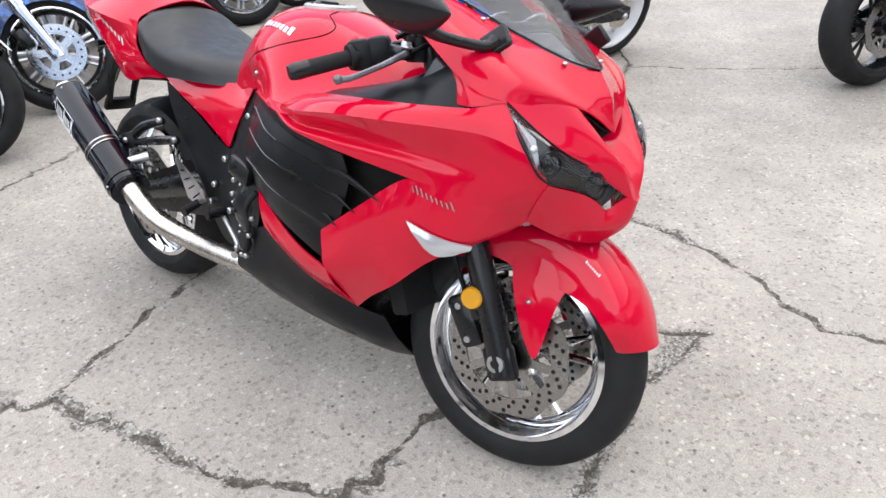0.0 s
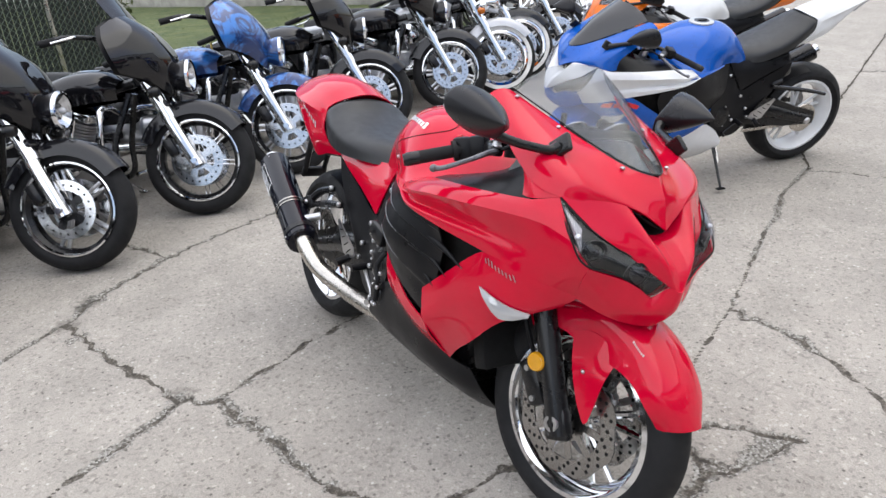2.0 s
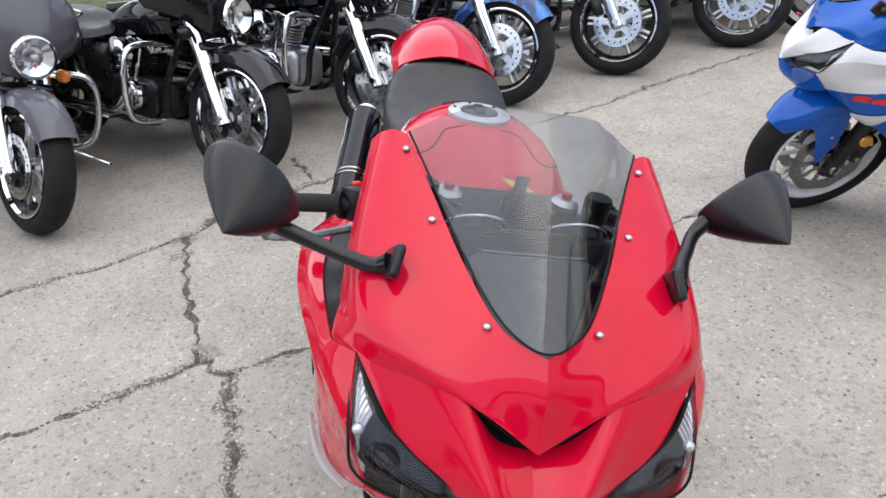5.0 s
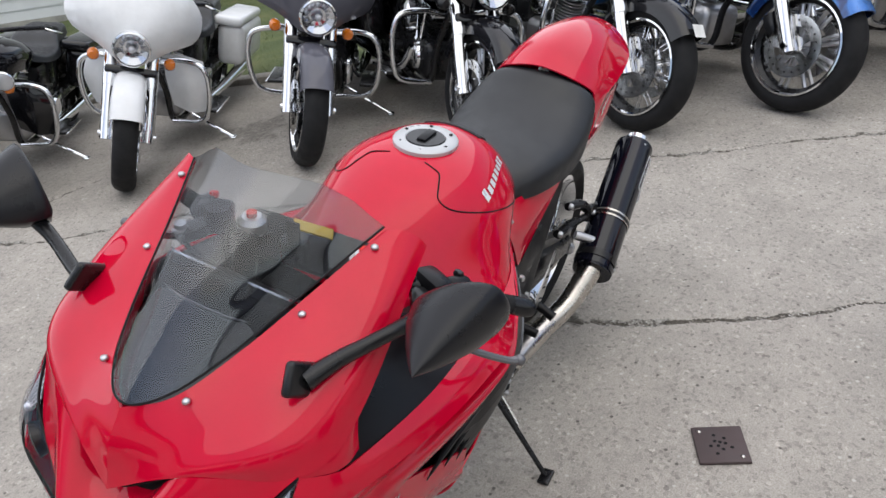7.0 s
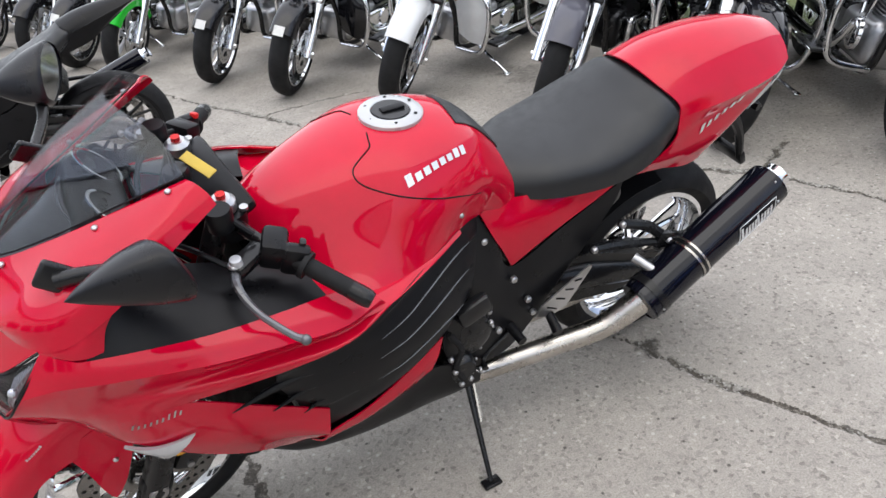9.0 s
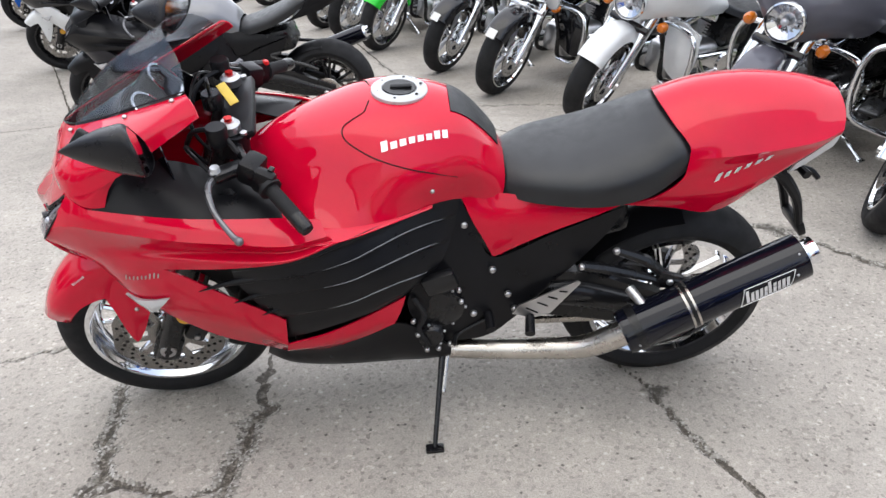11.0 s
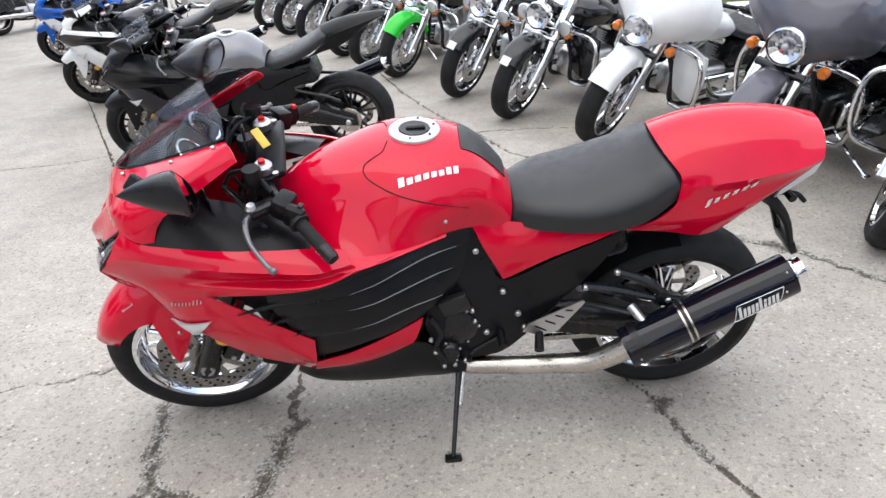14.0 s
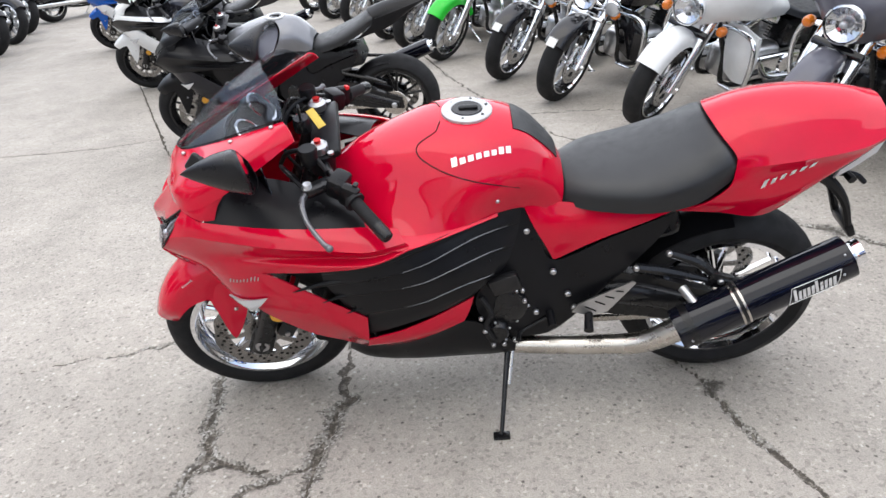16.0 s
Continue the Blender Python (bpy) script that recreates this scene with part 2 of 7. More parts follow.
class Geo:
    """Points and faces of one part."""

    def __init__(self):
        self.v, self.f = [], []

    def add(self, verts, faces):
        k = len(self.v)
        self.v.extend(tuple(map(float, p)) for p in verts)
        self.f.extend(tuple(i + k for i in f) for f in faces)
        return self

    def grid(self, g, wrap=False):
        g = np.asarray(g)
        a, b = g.shape[:2]
        faces = [(i * b + j, i * b + (j + 1) % b, (i + 1) * b + (j + 1) % b, (i + 1) * b + j) for i in range(a - 1) for j in range(b if wrap else b - 1)]
        return self.add(g.reshape(-1, 3), faces)

    def shell(self, g, thick=0.004):
        """A sheet with thickness, its rim closed. Outward is away from the thing's middle plane."""
        g = np.asarray(g)
        nn = outward(g)
        a, b = g.shape[:2]
        k = a * b
        top, low = g.reshape(-1, 3), (g - nn * thick).reshape(-1, 3)
        f = [(i * b + j, i * b + j + 1, (i + 1) * b + j + 1, (i + 1) * b + j) for i in range(a - 1) for j in range(b - 1)]
        f += [tuple(k + q for q in reversed(x)) for x in f]
        ring = [j for j in range(b)] + [i * b + b - 1 for i in range(1, a)] + [(a - 1) * b + j for j in range(b - 2, -1, -1)] + [i * b for i in range(a - 2, 0, -1)]
        f += [(p, p + k, q + k, q) for p, q in zip(ring, ring[1:] + ring[:1])]
        return self.add(np.vstack([top, low]), f)

    def tube(self, pts, r, n=24, seg=10, caps=True):
        c = spline(pts, n) if len(pts) > 2 else np.array(pts, float)
        rr = np.interp(np.linspace(0, 1, len(c)), np.linspace(0, 1, len(r)), r) if isinstance(r, (list, tuple)) else np.full(len(c), r)
        t = np.gradient(c, axis=0)
        t /= np.maximum(np.linalg.norm(t, axis=1, keepdims=True), 1e-9)
        ref = np.array([0.13, 0.31, 0.94]) if abs(t[0][2]) < 0.9 else np.array([1.0, 0.1, 0.0])
        rings = []
        for p, d, q in zip(c, t, rr):
            a = np.cross(d, ref)
            a /= np.linalg.norm(a)
            b = np.cross(d, a)
            ang = np.linspace(0, 2 * np.pi, seg, endpoint=False)
            rings.append(p + q * (np.cos(ang)[:, None] * a + np.sin(ang)[:, None] * b))
        k = len(self.v)
        self.grid(np.array(rings), True)
        if caps:
            self.f.append(tuple(range(k + seg - 1, k - 1, -1)))
            self.f.append(tuple(k + (len(c) - 1) * seg + i for i in range(seg)))
        return self

    def lathe(self, profile, m=Matrix(), seg=40, closed=False):
        """Turns (radius, along) pairs round the y axis, placed by m."""
        ang = np.linspace(0, 2 * np.pi, seg, endpoint=False)
        prof = list(profile) + ([profile[0]] if closed else [])
        g = np.array([[(r * math.cos(a), y, r * math.sin(a)) for a in ang] for r, y in prof])
        mm = np.array(m)
        g = g @ mm[:3, :3].T + mm[:3, 3]
        return self.grid(g, True)

    def box(self, size, m=Matrix(), bevel=0.01, seg=2):
        bm = bmesh.new()
        bmesh.ops.create_cube(bm, size=1)
        bmesh.ops.scale(bm, vec=size, verts=bm.verts)
        if bevel:
            bmesh.ops.bevel(bm, geom=bm.edges[:], offset=min(bevel, min(size) * 0.45), segments=seg, affect="EDGES", profile=0.5)
        bmesh.ops.transform(bm, matrix=m, verts=bm.verts)
        bm.verts.index_update()
        self.add([v.co for v in bm.verts], [[v.index for v in f.verts] for f in bm.faces])
        bm.free()
        return self

    def plate(self, outline, thick, bevel=0.0):
        """A flat or bent polygon with thickness along y."""
        o = np.array(outline, float)
        k = len(o)
        v = np.vstack([o, o + [0, thick, 0]])
        f = [tuple(range(k)), tuple(range(2 * k - 1, k - 1, -1))] + [(i, i + k, (i + 1) % k + k, (i + 1) % k) for i in range(k)]
        return self.add(v, f)

    def ball(self, c, r, m=None, rings=8, seg=14):
        prof = [(math.sin(t) , -math.cos(t)) for t in np.linspace(0.02, math.pi - 0.02, rings)]
        mm = Matrix.Translation(c) @ Matrix.Diagonal((*((r, r, r) if isinstance(r, (int, float)) else r), 1))
        return self.lathe(prof, mm, seg)


def part(name, geo, material, parent, label="", smooth=40):
    me = bpy.data.meshes.new(name)
    me.from_pydata(geo.v, [], geo.f)
    me.validate()
    me.materials.append(material)
    bm = bmesh.new()
    bm.from_mesh(me)
    bmesh.ops.recalc_face_normals(bm, faces=bm.faces)
    bm.to_mesh(me)
    bm.free()
    me.shade_smooth()
    me.set_sharp_from_angle(angle=radians(smooth))
    ob = new(name, me)
    ob.parent = parent
    if label:
        tagged(ob, label)
    return ob


def thing(name, m, label, category, group=""):
    ob = new(name)
    ob.empty_display_size = 0.1
    ob.matrix_world = m
    return tagged(ob, label, category, group)


def both(name, rows, material, parent, nu=20, nv=16, thick=0.004, label=""):
    """The same curved panel on either side."""
    g = sheet(rows, nu, nv)
    for s in (flip(g), g):
        part(name, Geo().shell(s, thick), material, parent, label)
    return g


def across(rows):
    """Rows that run from the middle plane outwards, mirrored to run from side to side."""
    return [[(x, -w, h) for x, w, h in reversed(r[1:])] + list(r) for r in rows]


def bars(g, u0, u1, v0, v1, n, lift=0.0015, slant=0.0, fill=0.7):
    """A row of small raised marks on a sheet, between fractions of its width and height."""
    geo, nn = Geo(), outward(g)
    a, b = g.shape[:2]

    def at(u, v):
        j, i = np.clip(u, 0, 1) * (b - 1), np.clip(v, 0, 1) * (a - 1)
        j0, i0 = min(int(j), b - 2), min(int(i), a - 2)
        fj, fi = j - j0, i - i0
        q = g + nn * lift
        return (q[i0, j0] * (1 - fj) + q[i0, j0 + 1] * fj) * (1 - fi) + (q[i0 + 1, j0] * (1 - fj) + q[i0 + 1, j0 + 1] * fj) * fi
    step = (u1 - u0) / n
    for k in range(n):
        ua, ub = u0 + k * step, u0 + (k + fill) * step
        rise = (0.0, 0.3, 0.3, 0.3, 0.3, 0.3, 0.05)[k % 7]
        top_, span = v0 + (v1 - v0) * rise, slant * (1 - rise)
        geo.add([at(ua + span, top_), at(ub + span, top_), at(ub, v1), at(ua, v1)], [(0, 1, 2, 3)])
    return geo


def laid(g, a, b, high, n=14):
    """A strip from a to b (x, z) with a height, bent onto the panel g."""
    flat, rows = np.asarray(g).reshape(-1, 3), []
    for k in (1.0, 0.67, 0.33, 0.0):
        row = []
        for f in np.linspace(0, 1, n):
            x, z = a[0] + (b[0] - a[0]) * f, a[1] + (b[1] - a[1]) * f + high * k
            d = np.hypot(flat[:, 0] - x, flat[:, 2] - z)
            near = np.argsort(d)[:4]
            w = 1 / (d[near] + 1e-4)
            row.append((x, float((flat[near, 1] * w).sum() / w.sum()), z))
        rows.append(row)
    return np.array(rows)


# ---------------------------------------------------------------- ground
def along(pts, step=0.012, wobble=0.010, seed=0):
    """A jagged line through pts."""
    rnd = np.random.default_rng(seed)
    p = np.array(pts, float)
    out = []
    for a, b in zip(p[:-1], p[1:]):
        k = max(2, int(np.linalg.norm(b - a) / 0.035))
        t = np.linspace(0, 1, k, endpoint=False)[:, None]
        q = a * (1 - t) + b * t
        d = (b - a) / max(np.linalg.norm(b - a), 1e-6)
        q[1:] += np.array([-d[1], d[0]]) * rnd.normal(0, wobble, (k - 1, 1))
        out.append(q)
    return np.vstack(out + [p[-1:]])


CRACKS = [  # width in metres, then the line
    (0.013, [(0.33, 0.69), (0.40, 0.57), (0.44, 0.44), (0.49, 0.34), (0.57, 0.14), (0.59, 0.05)]),
    (0.010, [(0.59, 0.05), (0.66, -0.09), (0.68, -0.20), (0.73, -0.34), (0.78, -0.43), (0.88, -0.64), (0.95, -0.77), (1.06, -0.89), (1.13, -1.05), (1.24, -1.21), (1.5, -1.6)]),
    (0.014, [(0.33, 0.69), (0.10, 0.635), (-0.01, 0.59), (-0.15, 0.575), (-0.31, 0.515), (-0.43, 0.43), (-0.56, 0.37)]),
    (0.016, [(-0.56, 0.37), (-0.545, 0.20), (-0.52, 0.06), (-0.513, -0.09), (-0.51, -0.29), (-0.53, -0.45), (-0.53, -0.61)]),
    (0.009, [(-0.53, -0.61), (-0.40, -0.88), (-0.27, -1.165), (-0.06, -1.52), (0.14, -1.86), (0.22, -2.04), (0.40, -2.30), (0.58, -2.76)]),
    (0.018, [(-0.56, 0.37), (-0.66, 0.40), (-0.80, 0.47), (-0.95, 0.52)]),
    (0.012, [(0.33, 0.69), (0.40, 0.82), (0.30, 0.99), (0.19, 1.16), (0.13, 1.26), (0.08, 1.47), (0.01, 1.63), (-0.1, 1.9)]),
    (0.016, [(0.40, 0.82), (0.58, 0.88), (0.84, 0.99), (1.20, 1.12), (1.31, 1.14)]),
    (0.012, [(1.31, 1.14), (1.46, 1.05), (1.55, 0.94), (1.63, 0.81), (1.77, 0.62)]),
    (0.009, [(2.12, 0.80), (1.77, 0.62), (1.92, 0.29), (2.04, -0.05), (2.29, -0.46), (2.51, -0.93), (2.78, -1.30), (3.3, -2.2)]),
    (0.010, [(1.31, 1.14), (1.21, 1.29), (1.13, 1.39), (1.00, 1.66), (0.82, 2.06), (0.56, 2.41), (0.36, 2.62), (0.11, 3.15), (-0.20, 3.80), (-0.55, 4.71)]),
    (0.008, [(0.28, 1.92), (0.47, 2.01), (0.62, 2.03), (0.82, 2.06)]),
    (0.009, [(0.11, 3.15), (0.30, 3.19), (0.65, 3.19), (0.96, 3.13)]),
    (0.012, [(-0.27, -1.165), (-0.46, -1.178), (-0.68, -1.16), (-0.89, -1.10), (-1.07, -1.00), (-1.16, -0.955), (-1.22, -0.98), (-1.5, -1.02)]),
    (0.011, [(-0.53, -0.42), (-0.63, -0.50), (-0.72, -0.58), (-0.86, -0.68), (-0.92, -0.73)]),
    (0.011, [(-0.92, -0.73), (-0.90, -0.54), (-0.87, -0.37), (-0.92, -0.20), (-0.96, 0.01), (-1.0, 0.2)]),
    (0.010, [(-0.63, -0.50), (-0.74, -0.44), (-0.86, -0.39)]),
    (0.008, [(-0.90, -0.49), (-0.80, -0.43), (-0.66, -0.45)]),
    (0.004, [(-1.75, 0.05), (-1.57, 0.12), (-1.38, 0.15), (-1.22, 0.23), (-1.02, 0.30)]),
    (0.004, [(-3.9, 2.7), (-3.17, 2.79), (-2.85, 2.86), (-2.54, 3.00)]),
    (0.008, [(0.54, -2.72), (0.40, -2.83), (0.23, -2.91), (-0.2, -3.2), (-0.9, -3.7)]),
    (0.008, [(1.86, -5.10), (1.58, -5.38), (1.0, -5.9)]),
]


def axis_steps(lo, hi, fine, far):
    core = np.arange(lo, hi + fine, fine)
    grow = np.cumsum(np.concatenate([np.linspace(fine, 0.034, 40), np.full(75, 0.034), 0.034 * 1.35 ** np.arange(1, 28)]))
    left, right = lo - grow, core[-1] + grow
    return np.unique(np.clip(np.concatenate([left, core, right]), -far, far))


def build_ground():
    xs, ys = axis_steps(-1.7, 3.2, 0.0115, 300.0), axis_steps(-3.1, 3.4, 0.0115, 300.0)
    gx, gy = np.meshgrid(xs, ys, indexing="ij")
    dirt = np.zeros_like(gx)
    depth = np.zeros_like(gx)
    worn = np.zeros_like(gx)
    rnd = np.random.default_rng(5)
    for k, (wide, pts) in enumerate(CRACKS):
        line = along(pts, wobble=0.003 if k == 4 else 0.006 + wide * 0.35, seed=k)
        breadth = 0.72 * wide * np.clip(rnd.lognormal(0.0, 0.7, len(line)), 0.25, 2.8)
        slow = np.convolve(rnd.normal(0, 1, len(line) + 8), np.ones(9) / 3, "valid")[:len(line)]
        patch = wide * np.clip(0.85 + 1.1 * slow, 0.2, 2.6)
        for a, b, wa, wb in zip(line[:-1], line[1:], breadth, patch):
            pad = 0.12
            i0, i1 = np.searchsorted(xs, [min(a[0], b[0]) - pad, max(a[0], b[0]) + pad])
            j0, j1 = np.searchsorted(ys, [min(a[1], b[1]) - pad, max(a[1], b[1]) + pad])
            if i1 <= i0 or j1 <= j0:
                continue
            px, py = gx[i0:i1, j0:j1], gy[i0:i1, j0:j1]
            d = b - a
            t = np.clip(((px - a[0]) * d[0] + (py - a[1]) * d[1]) / max(d @ d, 1e-9), 0, 1)
            dist = np.hypot(px - a[0] - t * d[0], py - a[1] - t * d[1])
            half = max(wa * 0.5, 0.42 * max(np.diff(xs[i0:i1 + 1]).max(initial=0), np.diff(ys[j0:j1 + 1]).max(initial=0)) - 0.007)
            core = np.clip(1.0 - 0.5 * dist / (half + 0.002), 0, 1)
            dirt[i0:i1, j0:j1] = np.maximum(dirt[i0:i1, j0:j1], core)
            worn[i0:i1, j0:j1] = np.maximum(worn[i0:i1, j0:j1], np.clip(0.85 - 0.45 * dist / (wb + 0.003), 0, 1))
            depth[i0:i1, j0:j1] = np.maximum(depth[i0:i1, j0:j1], np.clip(1.15 - dist / (half + 0.008), 0, 1))
    for x, y, r in ((-0.885, -0.625, 0.062), (-0.885, -0.545, 0.034), (0.410, 0.490, 0.026), (0.385, 0.575, 0.030), (0.335, 0.680, 0.024), (1.49, 1.00, 0.045), (1.14, 1.11, 0.040), (-0.565, 0.310, 0.036), (-0.57, 0.215, 0.022), (-0.92, -0.165, 0.030), (-0.908, -0.27, 0.026),
                    (-0.53, -0.20, 0.032), (0.43, 0.82, 0.028), (-0.87, -0.40, 0.026), (0.665, -0.085, 0.030), (0.10, 0.63, 0.022), (-0.30, 0.515, 0.024)):
        ang = np.arctan2(gy - y, gx - x)
        edge = r * (1 + 0.30 * np.sin(2 * ang + x * 9) + 0.22 * np.sin(5 * ang + y * 7) + 0.12 * np.sin(11 * ang))
        worn = np.maximum(worn, np.clip(0.95 - 0.5 * np.hypot(gx - x, gy - y) / np.maximum(edge, 0.004), 0, 1))
    oil = np.zeros_like(gx)
    for x, y, r, s in ((0.665, -0.085, 0.040, 0.9), (1.47, 1.04, 0.055, 0.8), (1.83, 2.68, 0.20, 0.55), (-0.60, 0.40, 0.06, 0.7), (1.30, 1.14, 0.05, 0.5), (0.62, 2.2, 0.05, 0.4), (0.45, 0.80, 0.045, 0.5)):
        ang = np.arctan2(gy - y, gx - x)
        edge = r * (1 + 0.25 * np.sin(3 * ang + x) + 0.18 * np.sin(7 * ang + y * 3) + 0.1 * np.sin(13 * ang))
        oil = np.maximum(oil, s * np.clip((edge - np.hypot(gx - x, gy - y)) / (0.25 * r) + 0.5, 0, 1))
    rough = rnd.normal(0, 1, gx.shape)
    near = (gx > -1.75) & (gx < 3.25) & (gy > -3.15) & (gy < 3.45)
    gz = -0.011 * depth * (0.6 + 0.4 * np.clip(0.5 + rough * 0.4, 0, 1)) + np.where(near, rough * 0.00035, 0)
    n, m = gx.shape
    idx = np.arange(n * m).reshape(n, m)
    quads = np.stack([idx[:-1, :-1], idx[1:, :-1], idx[1:, 1:], idx[:-1, 1:]], -1).reshape(-1, 4)
    me = bpy.data.meshes.new("ground")
    me.vertices.add(n * m)
    me.vertices.foreach_set("co", np.stack([gx, gy, gz], -1).astype(np.float32).ravel())
    me.loops.add(quads.size)
    me.loops.foreach_set("vertex_index", quads.astype(np.int32).ravel())
    me.polygons.add(len(quads))
    me.polygons.foreach_set("loop_start", np.arange(0, quads.size, 4, dtype=np.int32))
    me.update(calc_edges=True)
    for name, data in (("dirt", dirt), ("worn", worn), ("oil", oil)):
        at = me.attributes.new(name, "FLOAT", "POINT")
        at.data.foreach_set("value", data.astype(np.float32).ravel())
    me.shade_smooth()
    me.materials.append(CONCRETE)
    return tagged(new("ground", me), "cracked weathered grey concrete yard", "ground", kind="structure")


build_ground()


JOINTS = [  # long straight joints that run away across the yard
    (0.014, [(0.58, -2.76), (0.76, -2.94), (1.15, -3.71), (1.43, -4.27), (2.34, -6.09), (4.5, -10.4)]),
    (0.013, [(-4.6, 6.7), (-3.81, 5.29), (-3.05, 3.95), (-2.36, 2.72), (-1.9, 1.95)]),
    (0.016, [(-0.55, 4.71), (-0.94, 5.92), (-2.0, 8.5)]),
]
SOIL = plain("joint_soil", (0.075, 0.066, 0.053), 0.9, grain=300, vary=0.5, relief=0.4, spec=0.1)


def ground_joint(k, wide, pts):
    """A dirt-filled joint, lying just proud of the slabs beside it."""
    line = along(pts, wobble=0.004, seed=40 + k)
    rnd = np.random.default_rng(70 + k)
    way = np.gradient(line, axis=0)
    side = np.stack([-way[:, 1], way[:, 0]], 1) / np.linalg.norm(way, axis=1, keepdims=True)
    half = wide * np.clip(rnd.lognormal(-0.8, 0.45, (len(line), 1)), 0.2, 1.2)
    strip = np.stack([np.column_stack([line + side * half * q, np.full(len(line), 0.003)]) for q in (-1, 1)], 1)
    ob = part("trim_joint", Geo().grid(strip), SOIL, None)
    return tagged(ob, "dirt-filled joint between concrete slabs", "joint", kind="structure")


for k, (wide, pts) in enumerate(JOINTS):
    ground_joint(k, wide, pts)


def drain_cover():
    d = thing("drain_cover", pose(0.292, -0.678, 0.001, 0, 0, 27), "rusty square iron drain cover lying in the concrete", "drain cover")
    part("plate", Geo().box((0.126, 0.126, 0.010), Matrix.Translation((0, 0, 0.004)), 0.003), IRON, d)
    for k in range(10):
        a, r = k * 2.4, 0.006 + 0.0033 * k
        part("hole", Geo().lathe([(0.0001, 0.0), (0.0048, 0.0)], Matrix.Translation((r * math.cos(a), r * math.sin(a), 0.0095)) @ pose(0, 0, 0, 90, 0, 0), 10), DARK, d)
    for x, y in ((-0.045, -0.045), (0.045, 0.045)):
        part("bolt", Geo().ball((x, y, 0.0095), (0.006, 0.006, 0.003), rings=6, seg=8), STEEL, d)


drain_cover()


# ---------------------------------------------------------------- sport motorcycles
def turned(pts_geo, m):
    """The points of a Geo moved by m."""
    mm = np.array(m)
    pts_geo.v = [tuple(mm[:3, :3] @ np.array(p) + mm[:3, 3]) for p in pts_geo.v]
    return pts_geo


def star_plate(y, hole, low, high, arms, thick=0.004):
    """A flat ring with a star-shaped rim."""
    ang = np.linspace(0, 2 * np.pi, 120, endpoint=False)
    rim = low + (high - low) * np.clip(1.6 * np.cos(arms * ang), 0, 1) ** 0.7
    ins = np.full(120, hole)
    rings = ((ins, y - thick / 2), (rim, y - thick / 2), (rim, y + thick / 2), (ins, y + thick / 2), (ins, y - thick / 2))
    return Geo().grid(np.array([[(q * math.cos(a), yy, q * math.sin(a)) for a, q in zip(ang, rr)] for rr, yy in rings]), True)


def sport_wheel(parent, name, m, r, half, rim_mat, discs, fine=True):
    """A tyre on a cast rim with spokes, hub and drilled discs; m: the wheel's middle, its axle along y."""
    seg = 64 if fine else 40
    wheel = new(name)
    wheel.parent = parent
    rim_r = r * 0.735
    tyre = [(rim_r, -half * 0.80), (rim_r + 0.012, -half * 0.93), (r - 0.055, -half), (r - 0.030, -half * 0.90), (r - 0.012, -half * 0.62), (r - 0.003, -half * 0.3), (r, 0),
            (r - 0.003, half * 0.3), (r - 0.012, half * 0.62), (r - 0.030, half * 0.90), (r - 0.055, half), (rim_r + 0.012, half * 0.93), (rim_r, half * 0.80)]
    part("tyre", Geo().lathe(tyre, m, seg, True), RUBBER, wheel, "worn black rubber tyre")
    h2 = half * 0.8
    prof = [(rim_r + 0.006, -h2), (rim_r - 0.012, -h2 - 0.003), (rim_r - 0.020, -h2 + 0.010), (rim_r - 0.034, -h2 * 0.55), (rim_r - 0.040, 0),
            (rim_r - 0.034, h2 * 0.55), (rim_r - 0.020, h2 - 0.010), (rim_r - 0.012, h2 + 0.003), (rim_r + 0.006, h2)]
    part("rim", Geo().lathe(prof, m, seg), rim_mat, wheel, "polished rim")
    hub = [(0.012, -0.055), (0.042, -0.055), (0.045, -0.03), (0.034, -0.01), (0.034, 0.01), (0.045, 0.03), (0.042, 0.055), (0.012, 0.055)]
    part("hub", Geo().lathe(hub, m, 24), rim_mat, wheel)
    for k in range(5):
        a = k * 2 * math.pi / 5 + 0.35
        for d in (-0.17, 0.17):
            p = [(0.035 * math.cos(a), 0.0, 0.035 * math.sin(a)), (0.10 * math.cos(a + d * 0.8), 0.0, 0.10 * math.sin(a + d * 0.8)),
                 ((rim_r - 0.034) * math.cos(a + d), 0.0, (rim_r - 0.034) * math.sin(a + d))]
            part("spoke", turned(Geo().tube(p, [0.013, 0.010, 0.0085], 8, 8), m), rim_mat, wheel)
    for y in discs:
        rim = 0.150
        ang = np.linspace(0, 2 * np.pi, 80, endpoint=False)
        wave = rim + 0.004 * np.sign(np.sin(ang * 8)) * np.abs(np.sin(ang * 8)) ** 0.6
        g = np.array([[(q * math.cos(a), yy, q * math.sin(a)) for a, q in zip(ang, rr)] for rr, yy in
                      ((np.full(80, 0.106), y - 0.0025), (wave, y - 0.0025), (wave, y + 0.0025), (np.full(80, 0.106), y + 0.0025), (np.full(80, 0.106), y - 0.0025))])
        disc = part("brake_disc", turned(Geo().grid(g, True), m), DISC, wheel, "drilled steel brake disc")
        part("disc_carrier", turned(star_plate(y, 0.036, 0.058, 0.109, 10), m), DISC, disc)
        if fine:
            holes = Geo()
            for k in range(60):
                a, q = k * math.pi / 30, (0.114, 0.126, 0.138)[k % 3]
                for s in (-1, 1):
                    c = Matrix.Translation((q * math.cos(a), y + s * 0.0028, q * math.sin(a)))
                    holes.lathe([(0.0001, 0.0), (0.0052, 0.0)], c, 8)
            tagged(part("drilled_pattern", turned(holes, m), DARK, disc), kind="stuff")
    return wheel


